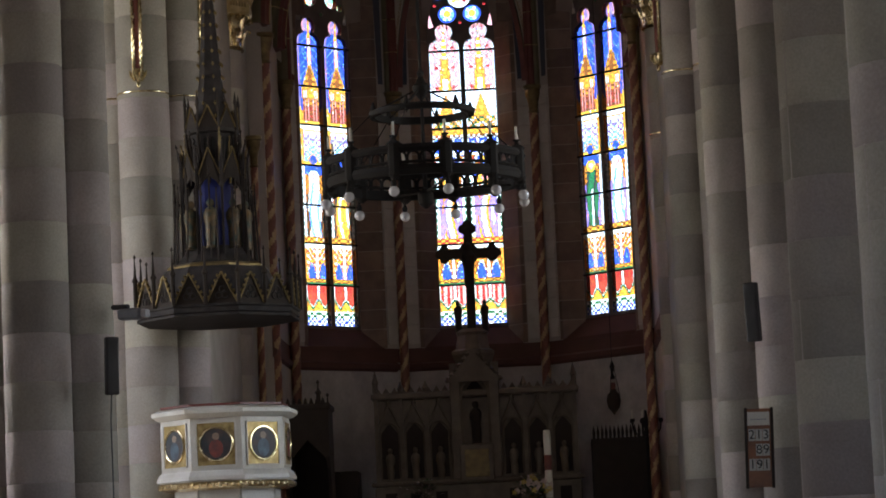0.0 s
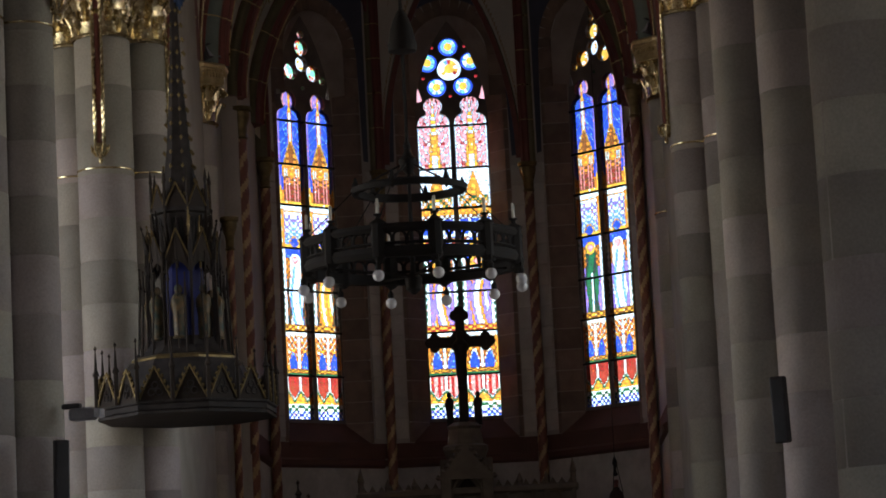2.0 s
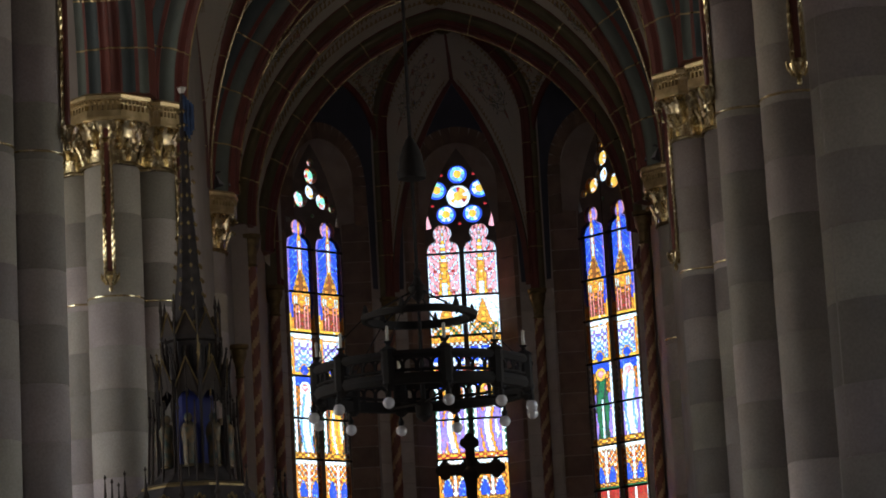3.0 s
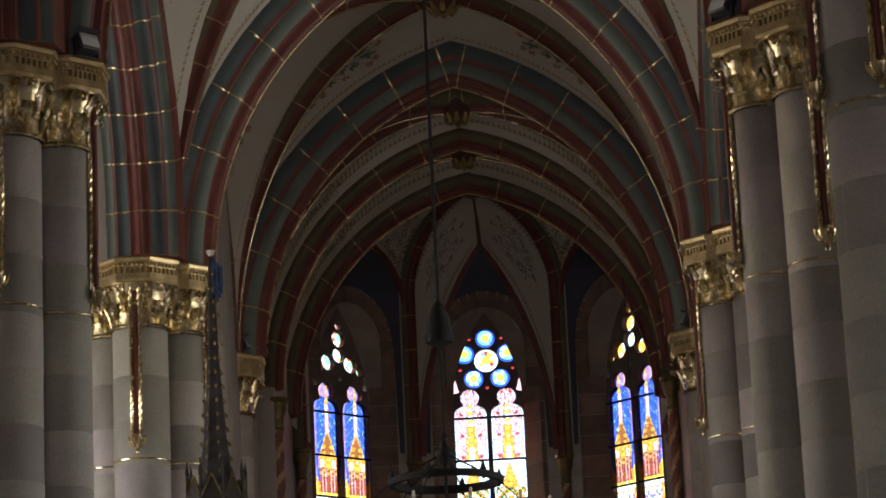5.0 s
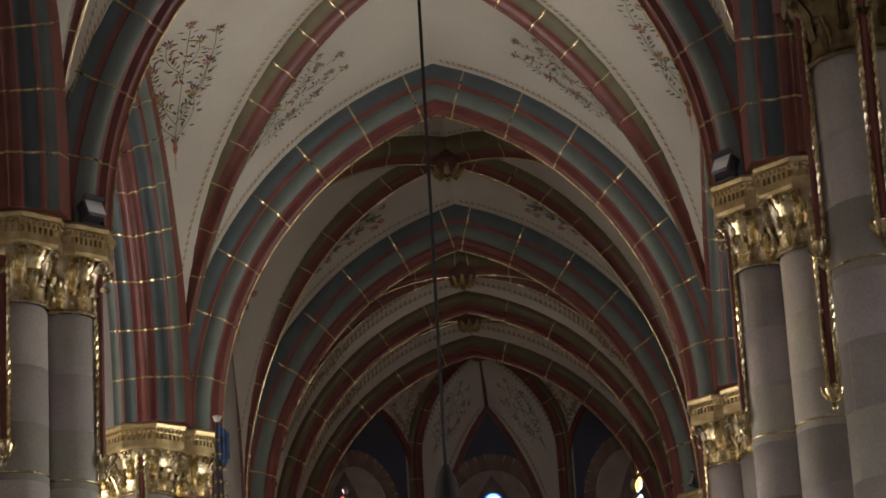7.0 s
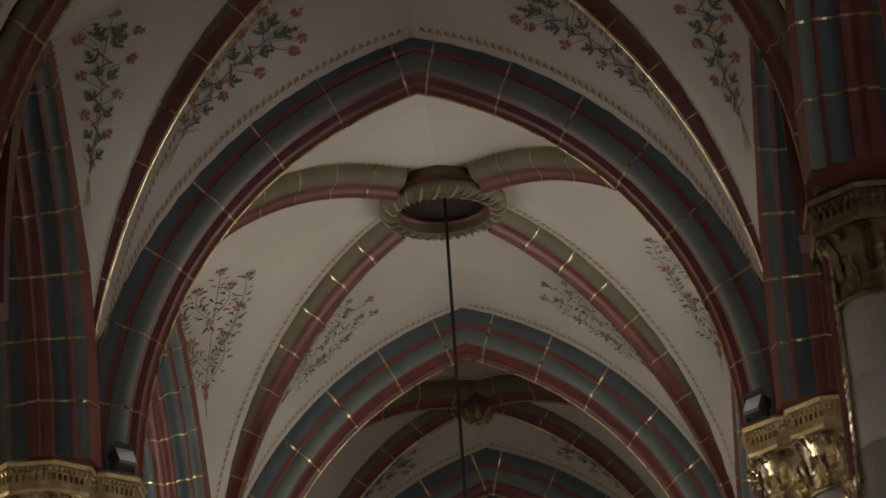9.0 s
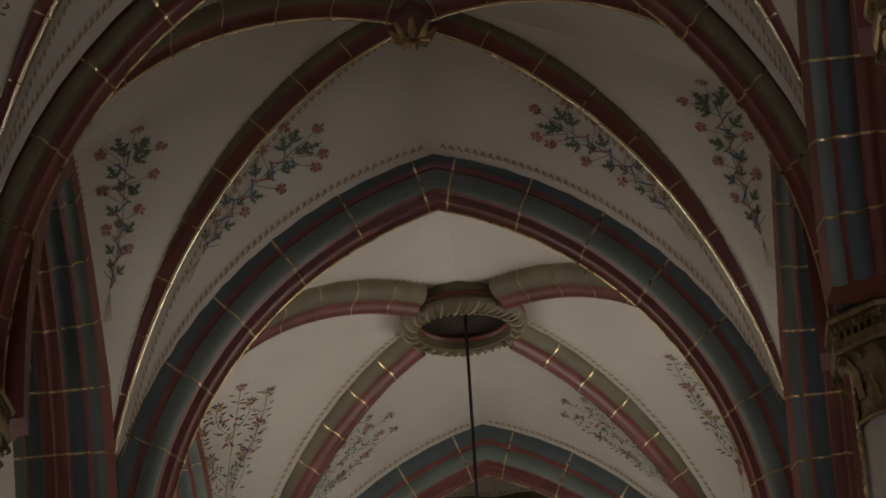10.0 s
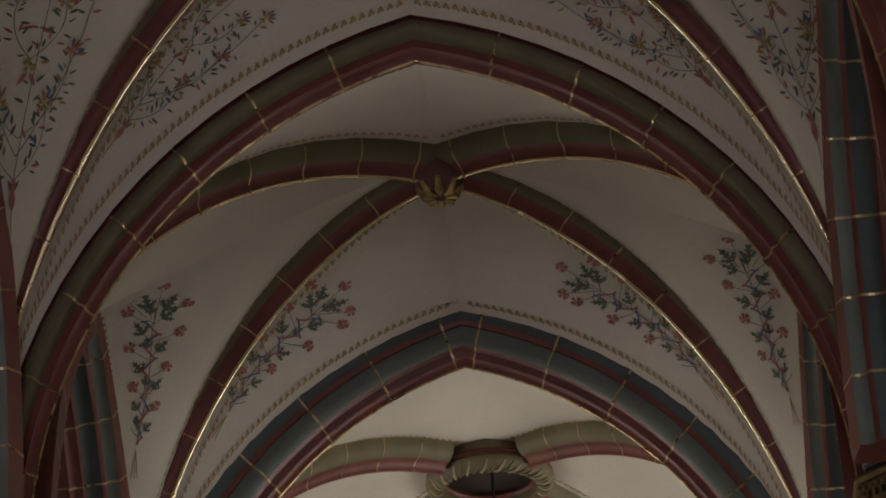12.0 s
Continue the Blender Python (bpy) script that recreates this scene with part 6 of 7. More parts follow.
def stall():
    th = thing("priests_stall", "tall black carved wooden stall with pinnacles", "stall")
    x0, x1, y0, y1 = -2.62, -1.96, 39.9, 40.8
    part("back_panel", Shape().box(x0, x1, y1 - 0.06, y1, 1.19, 3.80), M_DARKWOOD, th)
    for x in (x0, x1 - 0.05):
        s = Shape().prism([(y0 + 0.25, 1.19), (y1, 1.19), (y1, 3.85), (y0, 3.80), (y0, 3.1), (y0 + 0.15, 2.9), (y0 + 0.3, 2.4)], lambda a, b, c: (x + c, a, b), 0.05)
        part("side_panel", s, M_DARKWOOD, th)
    part("hood", Shape().box(x0 - 0.03, x1 + 0.03, y0 - 0.02, y1 + 0.02, 3.80, 3.90, bevel=0.02), M_DARKWOOD, th)
    part("seat", Shape().box(x0 + 0.05, x1 - 0.05, y0 + 0.3, y1 - 0.06, 1.60, 1.66, bevel=0.01), M_DARKWOOD, th)
    s = Shape().prism([(x0, 3.12), (x0 + 0.06, 3.05), (x0 + 0.33, 3.35), (x1 - 0.06, 3.05), (x1, 3.12), (x1, 3.82), (x0, 3.82)], lambda a, b, c: (a, y0 - 0.01 + c, b), 0.04)
    part("front_valance", s, M_DARKWOOD, th)
    for i in range(7):
        x = x0 + 0.05 + i * 0.09
        part("cresting_leaf", Shape().prism([(x - 0.035, 3.9), (x + 0.035, 3.9), (x + 0.02, 3.96), (x, 4.0), (x - 0.02, 3.96)], lambda a, b, c: (a, y0 + c, b), 0.03), M_DARKWOOD, th)
    for x, h in ((x1 - 0.14, 4.26), (x1 + 0.0, 4.06)):
        part("pinnacle", Shape().lathe([(0.04, 3.88), (0.03, h - 0.22), (0.055, h - 0.20), (0.015, h - 0.14), (0.012, h - 0.06), (0.03, h - 0.04), (0.003, h)], 6, x, y0 + 0.02), M_DARKWOOD, th)
    th = thing("kneeling_bench", "orange-brown wooden bench in front of the stall", "bench")
    part("desk_top", Shape().box(-2.45, -1.62, 37.7, 38.1, 2.30, 2.36, bevel=0.01), M_WOOD, th)
    part("front_board", Shape().box(-2.42, -1.65, 37.75, 37.79, 1.19, 2.30), M_WOOD, th)
    for x in (-2.42, -1.69):
        part("side_board", Shape().box(x, x + 0.04, 37.79, 38.1, 1.19, 2.30), M_WOOD, th)
    th = thing("choir_stall", "low dark choir stalls along the apse wall", "stall", "choir stalls")
    part("body", Shape().box(-3.1, -1.9, 45.2, 45.9, 1.19, 3.05, bevel=0.02), M_DARKWOOD, th)
    th = thing("choir_stall", "low dark choir stalls along the apse wall", "stall", "choir stalls")
    part("body", Shape().box(2.1, 3.15, 45.0, 45.9, 1.19, 3.40, bevel=0.02), M_DARKWOOD, th)
    for i in range(14):
        part("cresting_leaf", Shape().lathe([(0.02, 3.4), (0.03, 3.5), (0.004, 3.62)], 5, 2.15 + 0.07 * i, 45.1), M_DARKWOOD, th)


def sanctuary_lamp():
    x, y = 2.54, 46.0
    th = thing("sanctuary_lamp", "dark hanging sanctuary lamp on chains", "lamp")
    part("bowl", Shape().lathe([(0.01, 3.84), (0.03, 3.88), (0.10, 3.96), (0.125, 4.08), (0.11, 4.18), (0.06, 4.24), (0.05, 4.28)], 14, x, y), M_DARKWOOD, th, smooth=True)
    part("glass_cup", Shape().lathe([(0.035, 4.28), (0.045, 4.36), (0.04, 4.40)], 12, x, y), M_ROBE, th, "red glass cup", smooth=True)
    part("smoke_bell", Shape().lathe([(0.02, 4.46), (0.045, 4.48), (0.015, 4.56), (0.03, 4.62), (0.045, 4.68), (0.01, 4.78)], 12, x, y), M_IRON, th, smooth=True)
    for i in range(3):
        a = 2 * math.pi * i / 3
        part("chain", Shape().tube([(x + 0.11 * math.cos(a), y + 0.11 * math.sin(a), 4.18), (x + 0.02 * math.cos(a), y + 0.02 * math.sin(a), 4.7)], 0.006, 5), M_IRON, th)
    part("cord", Shape().tube([(x, y, 4.75), (x, y, 14.8)], 0.006, 5), M_IRON, th)


def candelabrum():
    x, y = 3.02, 44.3
    th = thing("candelabrum", "black iron candelabrum with many arms", "candelabrum")
    part("stem", Shape().lathe([(0.2, 1.19), (0.18, 1.24), (0.03, 1.35), (0.025, 3.5), (0.05, 3.55), (0.02, 3.8)], 10, x, y), M_IRON, th, smooth=True)
    for i in range(7):
        a = 2 * math.pi * i / 7
        c, d = math.cos(a), math.sin(a)
        part("arm", Shape().tube([(x, y, 3.35), (x + 0.14 * c, y + 0.14 * d, 3.36), (x + 0.24 * c, y + 0.24 * d, 3.48), (x + 0.25 * c, y + 0.25 * d, 3.6)], 0.013, 5), M_IRON, th)
        part("cup", Shape().lathe([(0.01, 3.58), (0.04, 3.62), (0.035, 3.66)], 8, x + 0.25 * c, y + 0.25 * d), M_IRON, th)
        part("taper", Shape().lathe([(0.012, 3.66), (0.012, 3.8)], 8, x + 0.25 * c, y + 0.25 * d), M_CANDLE, th)


reredos()
altar_cross()
front_altar()
candle_and_flowers()
stall()
sanctuary_lamp()
candelabrum()

# ---- fittings on the piers ----
M_GREYBOX = material("grey enamel", (0.30, 0.30, 0.33), (0.24, 0.24, 0.27), 6, 0.45)
M_DARKBOX = material("dark grey enamel", (0.06, 0.055, 0.06), None, 6, 0.5)
M_LENS = material("lamp glass", (0.88, 0.90, 0.97), (0.80, 0.84, 0.94), 5, 0.10, 0.6, bump=0.0)
M_CARD = material("white number card", (0.62, 0.60, 0.55), (0.54, 0.52, 0.47), 8, 0.7)
M_INK = material("black ink", (0.015, 0.015, 0.015), None, 8, 0.6)


def floodlight(x, y, z, turn):
    th = thing("floodlight", "dark metal floodlight standing on a capital", "floodlight", "floodlights", at=pose(x, y, z, 0, 0, turn))
    tilt = pose(0, 0, 0.16, -25)
    part("housing", Shape().box(-0.13, 0.13, -0.06, 0.08, -0.10, 0.10, bevel=0.02), M_DARKBOX, th, at=tilt)
    part("glass", Shape().box(-0.11, 0.11, -0.068, -0.058, -0.08, 0.08), M_LENS, th, "pale front glass", at=tilt)
    part("visor", Shape().box(-0.13, 0.13, -0.13, -0.06, 0.095, 0.105), M_DARKBOX, th, at=tilt)
    for e in (-1, 1):
        part("yoke", Shape().box(e * 0.14 - 0.008, e * 0.14 + 0.008, -0.02, 0.02, 0.0, 0.18), M_DARKBOX, th)
    part("foot", Shape().box(-0.15, 0.15, -0.05, 0.05, 0.0, 0.015), M_DARKBOX, th)


for x, y in ((-3.2, 26.9), (3.2, 26.9), (-3.25, 41.3), (3.25, 41.3), (-3.62, 21.4), (3.62, 21.4)):
    floodlight(x, y, SPRING, 48 if x < 0 else -48)


def loudspeaker(x, y, z, turn, lean):
    th = thing("column_loudspeaker", "narrow dark grey column loudspeaker fixed to a pier", "loudspeaker", "loudspeakers", at=pose(x, y, z, lean, 0, turn))
    part("cabinet", Shape().box(-0.07, 0.07, -0.05, 0.05, -0.31, 0.31, bevel=0.012), M_DARKBOX, th)
    part("grille", Shape().box(-0.055, 0.055, -0.058, -0.048, -0.29, 0.29, bevel=0.004), M_DARKBOX, th, "dark cloth grille")
    for e in (-0.2, 0.2):
        part("bracket", Shape().box(-0.02, 0.02, 0.05, 0.16, e - 0.02, e + 0.02), M_DARKBOX, th)


loudspeaker(-3.20, 26.72, 3.57, 25, 4)
loudspeaker(3.60, 26.30, 3.77, -25, 4)
th = thing("pier_cable", "thin dark cable running down a pier", "cable")
part("cable", Shape().tube([(-3.22, 26.78, 3.3), (-3.24, 26.80, 3.0), (-3.23, 26.8, 0.4)], 0.008, 5), M_DARKBOX, th)

th = thing("projector_lamp", "pale grey spotlight on a bracket beside a pier", "spotlight", at=pose(-3.02, 27.0, 4.15, 0, 0, 75))
part("housing", Shape().box(-0.08, 0.08, -0.13, 0.13, -0.07, 0.05, bevel=0.02), M_GREYBOX, th)
part("snout", Shape().box(-0.06, 0.06, -0.20, -0.13, -0.055, 0.035, bevel=0.01), M_LENS, th)
part("mount", Shape().box(-0.03, 0.03, 0.02, 0.22, 0.05, 0.10, bevel=0.01), M_DARKBOX, th)


def hymn_board():
    th = thing("hymn_board", "narrow brown wooden hymn board with white number cards", "hymn board", at=pose(3.60, 26.44, 2.36, 0, 1.5, -8))
    part("board", Shape().box(-0.13, 0.13, 0, 0.03, -0.41, 0.41, bevel=0.006), M_WOOD, th)
    s = Shape()
    for e in (-1, 1):
        s.box(e * 0.135 - 0.015, e * 0.135 + 0.015, -0.012, 0.03, -0.42, 0.42, bevel=0.004)
    part("frame_stile", s, M_DARKWOOD, th)
    part("heading_card", Shape().box(-0.118, 0.112, -0.008, 0.0, 0.235, 0.375), M_MARBLE, th, "white heading card with faint writing")
    s = Shape()
    for i in range(5):
        s.box(-0.085 + 0.035 * i, -0.06 + 0.035 * i, -0.009, -0.006, 0.292, 0.302)
    part("writing_bar", s, M_GREYBOX, th)
    for row, (txt, z) in enumerate((("213", 0.135), (" 89", -0.02), ("191", -0.175))):
        for i, ch in enumerate(txt):
            if ch == " ":
                continue
            x = -0.075 + 0.073 * i
            card = part("number_card", Shape().box(x - 0.034, x + 0.034, -0.006, 0.0, z - 0.062, z + 0.062), M_CARD, th)
            cu = bpy.data.curves.new("digit", "FONT")
            cu.body, cu.size, cu.extrude, cu.align_x, cu.align_y = ch, 0.135, 0.001, "CENTER", "CENTER"
            tmp = bpy.data.objects.new("digit", cu)
            me = bpy.data.meshes.new_from_object(tmp)
            me.materials.clear()
            me.materials.append(M_INK)
            bpy.data.objects.remove(tmp)
            part("digit", me, None, card, at=pose(x, -0.009, z, 90))


hymn_board()

# ---- painted decoration of the vault cells ----
M_PGREEN = material("painted green", (0.14, 0.17, 0.11), (0.10, 0.125, 0.085), 8, 0.85, bump=0.02)
M_PRED = material("painted red", (0.44, 0.18, 0.14), (0.33, 0.12, 0.09), 8, 0.85, bump=0.02)
M_PBLUE = material("painted blue", (0.15, 0.18, 0.30), (0.11, 0.12, 0.22), 8, 0.85, bump=0.02)
M_POCHRE = material("painted ochre", (0.40, 0.28, 0.12), (0.32, 0.21, 0.085), 8, 0.85, bump=0.02)
SPRAY = [M_PGREEN, M_PRED, M_PBLUE, M_POCHRE]
DECO = thing("vault_painting", "painted flower sprays and dotted borders on the vault cells", "wall painting", "", "structure")


class Cell:
    """Metres along and across a vault cell, laid on its surface."""

    def __init__(self, T, R, dome=0.10, shift=0.0):
        self.vc, self.p0 = 0.5, None
        self.T, self.R, self.dome = T, R, dome
        mid = [a.lerp(b, 0.5) for a, b in zip(T, R)]
        self.s = [0.0]
        for a, b in zip(mid, mid[1:]):
            self.s.append(self.s[-1] + (b - a).length)
        self.low = Vector((0, (T[0].y + R[-1].y) / 2, 9.0))

    def at(self, u, v):
        m = len(self.T) - 1
        x = min(max(u, 0), 0.9999) * m
        j = int(x)
        f = x - j
        p = self.T[j].lerp(self.T[j + 1], f).lerp(self.R[j].lerp(self.R[j + 1], f), v)
        return p + Vector((0, 0, self.dome * 4 * v * (1 - v) * u))

    def u_of(self, s):
        for j in range(len(self.s) - 1):
            if s <= self.s[j + 1]:
                return (j + (s - self.s[j]) / (self.s[j + 1] - self.s[j])) / (len(self.s) - 1)
        return 1.0

    def width(self, u):
        return (self.at(u, 1) - self.at(u, 0)).length

    def anchor(self, s):
        """Lays metres s (from here on) and w square to each other on the cell."""
        self.s0, self.u0 = s, self.u_of(s)
        u, v = self.u0, self.vc
        self.p0 = self.at(u, v)
        self.es = (self.at(u + 0.02, v) - self.at(u - 0.02, v)).normalized()
        dv = self.at(u, v + 0.02) - self.at(u, v - 0.02)
        self.ew = (dv - self.es * dv.dot(self.es)).normalized()

    def point(self, s, w, off=0.012):
        if self.p0 is None:
            u = self.u_of(s)
            v = min(max(0.5 + w / max(self.width(u), 0.05), 0.03), 0.97)
        else:
            goal = self.p0 + self.es * (s - self.s0) + self.ew * w
            u, v = self.u0, self.vc
            for _ in range(3):
                p = self.at(u, v)
                a = (self.at(u + 0.01, v) - self.at(u - 0.01, v)) * 50
                b = (self.at(u, v + 0.01) - self.at(u, v - 0.01)) * 50
                d = goal - p
                aa, ab, bb, ad, bd = a.dot(a), a.dot(b), b.dot(b), a.dot(d), b.dot(d)
                det = aa * bb - ab * ab or 1e-9
                u = min(max(u + (ad * bb - bd * ab) / det, 0.02), 0.98)
                v = min(max(v + (bd * aa - ad * ab) / det, 0.06), 0.94)
        p = self.at(u, v)
        n = (self.at(u + 0.01, v) - self.at(u - 0.01, v)).cross(self.at(u, v + 0.02) - self.at(u, v - 0.02))
        if n.length < 1e-9:
            n = Vector((0, 0, -1))
        n.normalize()
        if n.dot(self.low - p) < 0:
            n = -n
        return p + n * off


def leaf_shape(sh, c, s, w, ang, L, mi, lobes=2):
    """A lobed painted leaf."""
    ca, sa = math.cos(ang), math.sin(ang)
    prof = [(0, 0.0), (0.20, 0.20), (0.22, 0.06), (0.44, 0.30), (0.46, 0.08), (0.70, 0.24), (0.72, 0.07), (1.0, 0.0)] if lobes else [(0, 0), (0.3, 0.17), (0.65, 0.16), (1, 0)]
    o = prof + [(a, -b) for a, b in prof[-2:0:-1]]
    pts = [c.point(s + L * (a * ca - 0.8 * b * sa), w + L * (a * sa + 0.8 * b * ca), 0.012) for a, b in o]
    m = len(pts)
    k = len(prof)
    sh.add(pts, [(i, i + 1, m - i - 1, (m - i) % m) for i in range(1, k - 2)] + [(0, 1, m - 1), (k - 2, k - 1, k)], mi)


def flower_shape(sh, c, s, w, r, mi, rn):
    for k in range(5):
        a = 2 * math.pi * k / 5 + rn.uniform(-0.3, 0.3)
        pts = [c.point(s + rr * math.cos(t), w + rr * math.sin(t), 0.013) for rr, t in ((0, 0), (r * 0.92, a - 0.36), (r * rn.uniform(0.75, 1.1), a), (r * 0.92, a + 0.36))]
        sh.add(pts, [(0, 1, 2, 3)], mi)


def strip(sh, c, line, width, mi, off=0.010):
    for (s0, w0), (s1, w1) in zip(line, line[1:]):
        l = math.hypot(s1 - s0, w1 - w0) or 1
        nx, ny = -(w1 - w0) / l * width / 2, (s1 - s0) / l * width / 2
        sh.add([c.point(s0 + nx, w0 + ny, off), c.point(s1 + nx, w1 + ny, off), c.point(s1 - nx, w1 - ny, off), c.point(s0 - nx, w0 - ny, off)], [(0, 1, 2, 3)], mi)


def sprig(sh, c, s, w, ang, L, rn, mi=0):
    """Three lobed leaves on one stalk."""
    ca, sa = math.cos(ang), math.sin(ang)
    strip(sh, c, [(s, w), (s + L * 0.5 * ca, w + L * 0.5 * sa)], 0.009, mi)
    leaf_shape(sh, c, s + L * 0.35 * ca, w + L * 0.35 * sa, ang, L * 0.68, mi)
    for e in (-1, 1):
        leaf_shape(sh, c, s + L * 0.3 * ca, w + L * 0.3 * sa, ang + e * rn.uniform(0.6, 0.9), L * 0.5, mi)


def carnation(sh, c, s, w, r, rn):
    """A ragged red blossom with a green calyx."""
    flower_shape(sh, c, s, w, r, 1, rn)
    for k in range(3):
        a = rn.uniform(0, 6.28)
        flower_shape(sh, c, s + r * 0.6 * math.cos(a), w + r * 0.6 * math.sin(a), r * 0.45, 1, rn)


def bouquet(c, seed, s0, L, ribbon):
    """A tied spray of carnations and lobed leaves with a winding ribbon."""
    rn = random.Random(seed)
    sh = Shape()
    axis = lambda q: 0.05 * math.sin(q * 5)
    for e in (-0.045, 0.0, 0.04):
        strip(sh, c, [(s0 - 0.34, e), (s0 - 0.05, 0.0)], 0.010, 3)
    strip(sh, c, [(s0 + L * q / 12, axis(q / 12)) for q in range(12)], 0.010, 0)
    for q in range(7):
        f = (q + 0.4) / 7
        e = 1 if q % 2 else -1
        s, w = s0 + L * f * 0.88, axis(f)
        out = 0.10 + 0.26 * f
        tip = (s + 0.10 + 0.06 * f, w + e * out * rn.uniform(0.85, 1.1))
        strip(sh, c, [(s, w), ((s + tip[0]) / 2, w + (tip[1] - w) * 0.6), tip], 0.008, 0)
        if q:
            carnation(sh, c, tip[0], tip[1], 0.064 + 0.014 * f, rn)
        sprig(sh, c, s + 0.03, w - e * 0.02, -e * rn.uniform(0.6, 0.95), 0.18 + 0.15 * f, rn)
        if q % 2 == 0:
            sprig(sh, c, s + 0.08, w + e * 0.03, e * rn.uniform(0.1, 0.3), 0.16 + 0.08 * f, rn)
    for e in (-1, 0, 1):
        tip = (s0 + L * (1.0 if e else 1.14), axis(1) + e * 0.32)
        strip(sh, c, [(s0 + L * 0.82, axis(0.8)), tip], 0.008, 0)
        carnation(sh, c, tip[0], tip[1], 0.080, rn)
        if e:
            sprig(sh, c, s0 + L * 0.88, axis(0.9) + e * 0.05, e * 0.40, 0.34, rn)
    if ribbon:
        n = 72
        line = [(s0 + L * 0.86 * q / n + 0.035 * math.sin(q * 0.86), axis(q / n) + (0.045 + 0.09 * q / n) * math.sin(q * 0.43)) for q in range(n + 1)]
        for k in range(0, n, 6):
            strip(sh, c, line[k:k + 7], 0.021, 2 if (k // 6) % 2 else 1, 0.016)
    return sh


def stem(a, b, bow, n=12):
    """A bowed line from a to b."""
    dx, dy = b[0] - a[0], b[1] - a[1]
    return [(a[0] + dx * i / n - dy * bow * 4 * (i / n) * (1 - i / n), a[1] + dy * i / n + dx * bow * 4 * (i / n) * (1 - i / n)) for i in range(n + 1)]


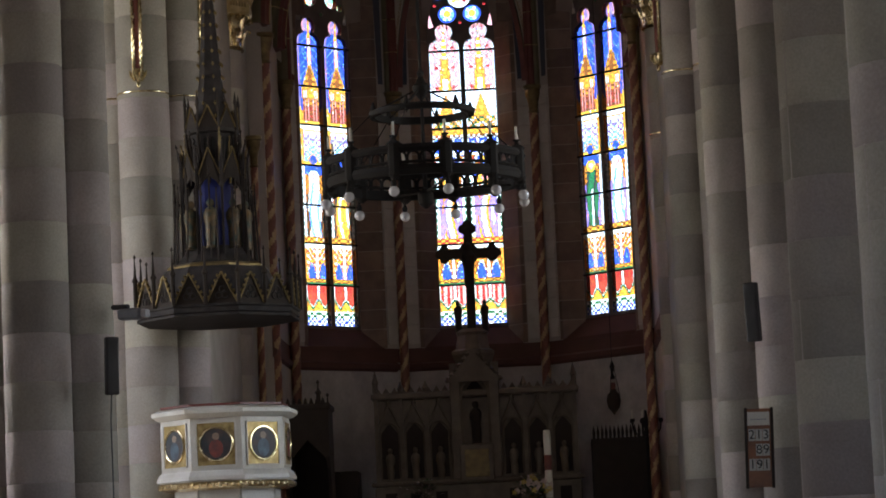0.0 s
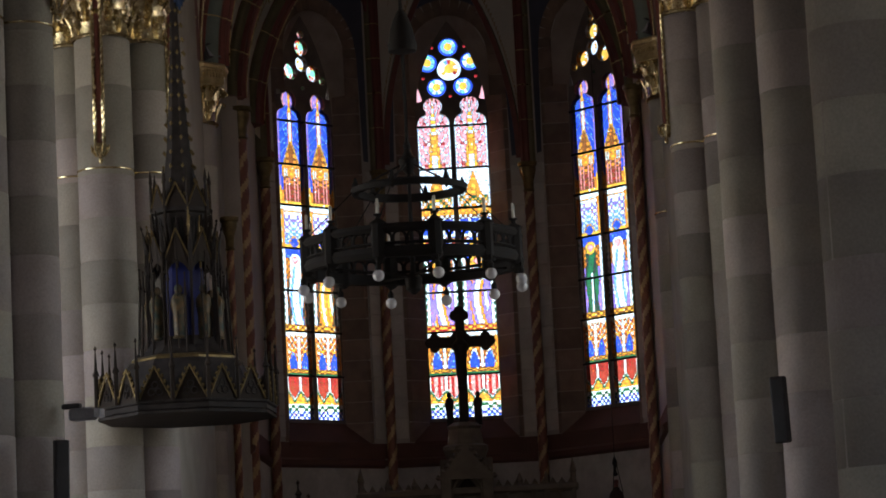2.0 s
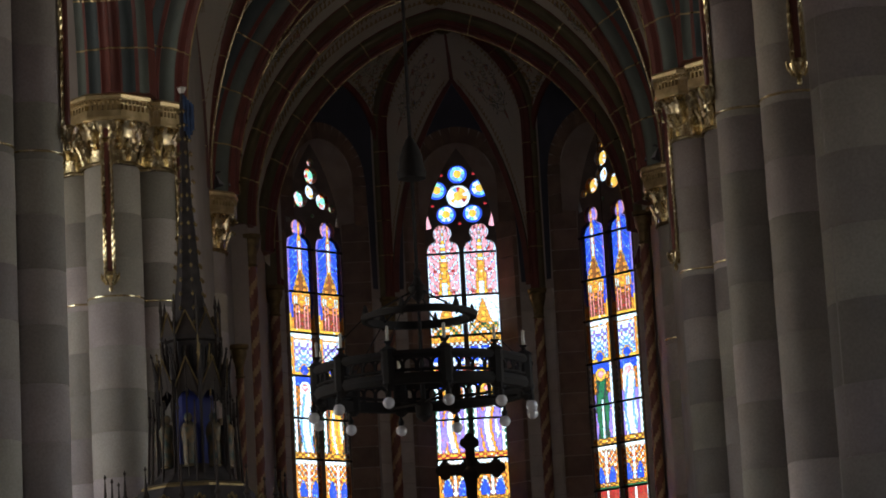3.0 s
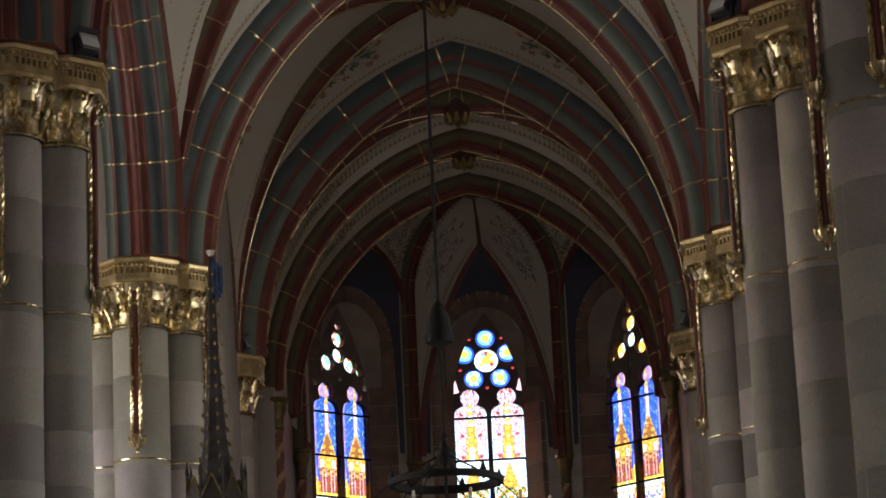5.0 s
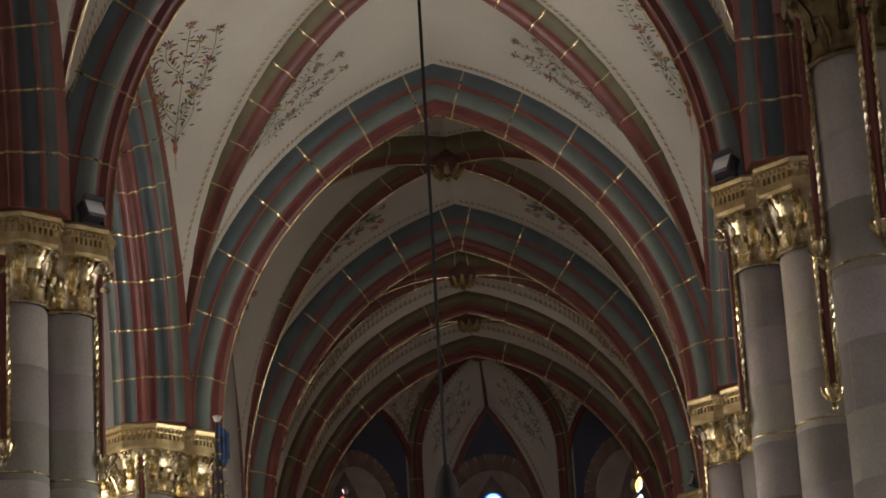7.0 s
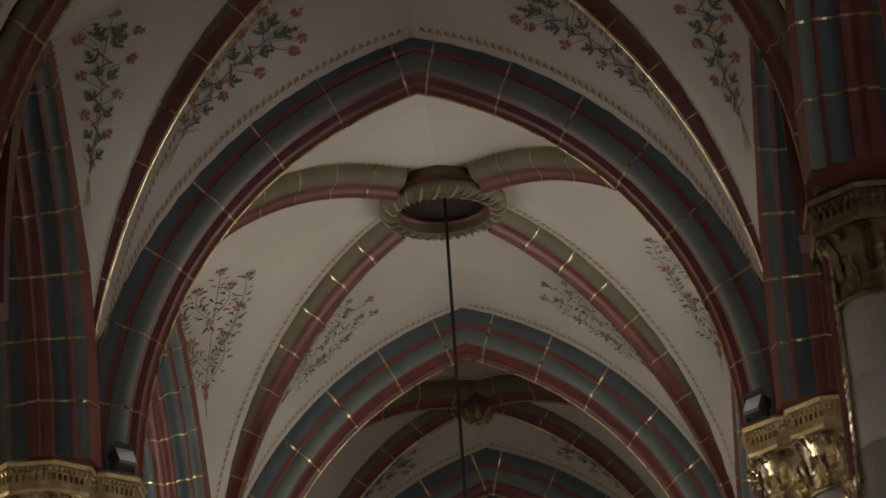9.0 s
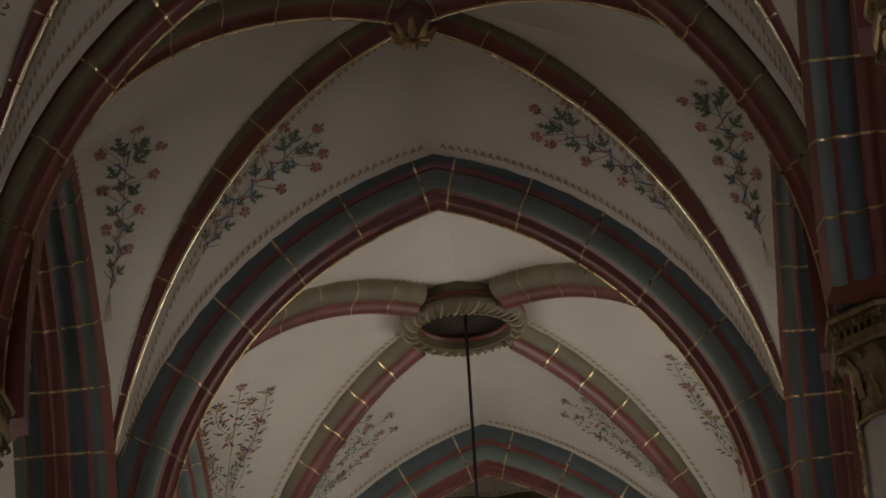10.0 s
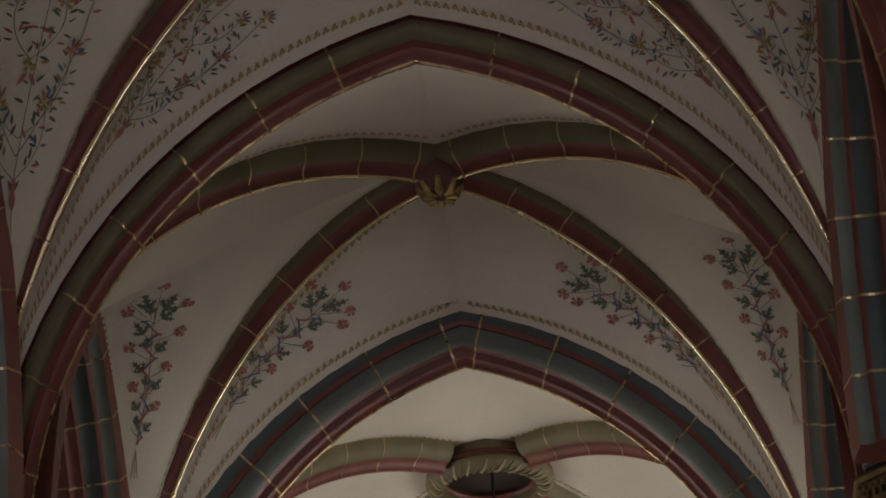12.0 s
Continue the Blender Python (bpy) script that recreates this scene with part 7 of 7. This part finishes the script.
def scroll(c, seed, s0, L):
    """A light upright plant: a red calyx, thin bowed stems, scattered small leaves and many-coloured blossoms."""
    rn = random.Random(seed)
    sh = Shape()
    k = L / 1.7
    strip(sh, c, [(s0 - 0.50 * k, 0), (s0 - 0.22 * k, 0)], 0.012, 3)
    for e in (-1, 1):
        leaf_shape(sh, c, s0 - 0.30 * k, 0, e * 0.12, 0.15 * k, 1, 0)
        leaf_shape(sh, c, s0 - 0.16 * k, 0, e * 0.50, 0.11 * k, 0, 0)
    strip(sh, c, [(s0 - 0.22 * k, 0), (s0 - 0.06 * k, 0)], 0.034 * k, 1, 0.014)
    blossoms = [(-0.06, 0.0, 1.00, 0.03, 0.02, 1)]
    for e in (-1, 1):
        blossoms += [(0.06, 0.0, 0.90, e * 0.36, e * 0.10, 3), (0.14, 0.0, 0.56, e * 0.32, e * 0.16, 1), (0.50, 0.0, 0.80, e * 0.18, e * 0.16, 2), (-0.04, 0.0, 0.30, e * 0.19, e * 0.18, 2)]
    for f0, w0, f1, w1, bow, mi in blossoms:
        line = stem((s0 + L * f0, w0), (s0 + L * f1, w1 * k), bow)
        strip(sh, c, line, 0.008, 0)
        run = 0.0
        for (a0, b0), (a1, b1) in zip(line, line[1:]):
            ang = math.atan2(b1 - b0, a1 - a0)
            run += math.hypot(a1 - a0, b1 - b0)
            for g in (-1, 1):
                if rn.random() < 0.6:
                    d = rn.uniform(0.012, 0.055) * k
                    t = ang + g * rn.uniform(0.7, 1.4)
                    leaf_shape(sh, c, a1 + d * math.cos(t), b1 + d * math.sin(t), t + rn.uniform(-0.4, 0.4), rn.uniform(0.065, 0.10) * k, rn.choice([0, 0, 1, 3, 2, 0, 0]), 0)
        s, w = line[-1]
        flower_shape(sh, c, s, w, 0.066 * k, mi if mi != 2 else 3, rn)
        for q in range(4):
            t = math.atan2(w1, 0.4) + (q - 1.5) * 0.5
            leaf_shape(sh, c, s + 0.03 * k * math.cos(t), w + 0.03 * k * math.sin(t), t, 0.09 * k, (1, 2, 2, 1)[q] if mi != 1 else (2, 1, 1, 2)[q], 0)
    for e in (-1, 1):
        leaf_shape(sh, c, s0 + L * 0.66, e * 0.02, e * 1.9, 0.12 * k, 1, 0)
        leaf_shape(sh, c, s0 + L * 0.44, e * 0.01, e * 2.6, 0.13 * k, 1, 0)
    flower_shape(sh, c, s0 + L * 0.47, 0, 0.06 * k, 3, rn)
    return sh


def dots(c, sh, rib_gap, gap=0.088, size=0.066):
    """A row of small painted trefoils along both edges of a cell."""
    for v0, sg, e in ((0.0, 1, 0.16), (1.0, -1, rib_gap)):
        s = 0.6
        while s < c.s[-1] - 0.05:
            W = c.width(c.u_of(s))
            if W > e + 0.10:
                w = (v0 - 0.5) * W + sg * e
                h = size / 2
                for a, b, r in ((-0.55, -0.3, 0.62), (0.55, -0.3, 0.62), (0.0, 0.65, 0.72)):
                    x, y = s + a * h, w + sg * b * h
                    sh.add([c.point(x - r * h, y), c.point(x, y - r * h), c.point(x + r * h, y), c.point(x, y + r * h)], [(0, 1, 2, 3)], 3)
            s += gap


border = Shape()
for i, (T, R, where, y0) in enumerate(CELLS):
    c = Cell(T, R, 0.04 if where == "apse" else 0.10)
    total = c.s[-1]
    dots(c, border, 0.47 if where.startswith("side") else 0.22 if where == "apse" else 0.43)
    c.vc = 0.19 if where == "side" else 0.5
    start, size = (0.66, total * 0.24) if where == "apse" else (0.63 if where == "side" else 0.54, 1.65) if y0 in (21.6, 35.9) else (0.45, 0.9) if y0 in (41.5, 43.9) else (0.63 if where == "side" else 0.57, 1.95 if where == "side" else 1.6)
    if where != "apse":
        c.anchor(total * start)
    if where in ("back", "side_near"):
        continue
    if where != "apse" and y0 in (21.6, 35.9):
        part("spray", bouquet(c, i, total * start, size, True), SPRAY, DECO)
    else:
        part("spray", scroll(c, i, total * start, size), SPRAY, DECO)
tagged(part("border_dots", border, SPRAY, DECO), kind="stuff")
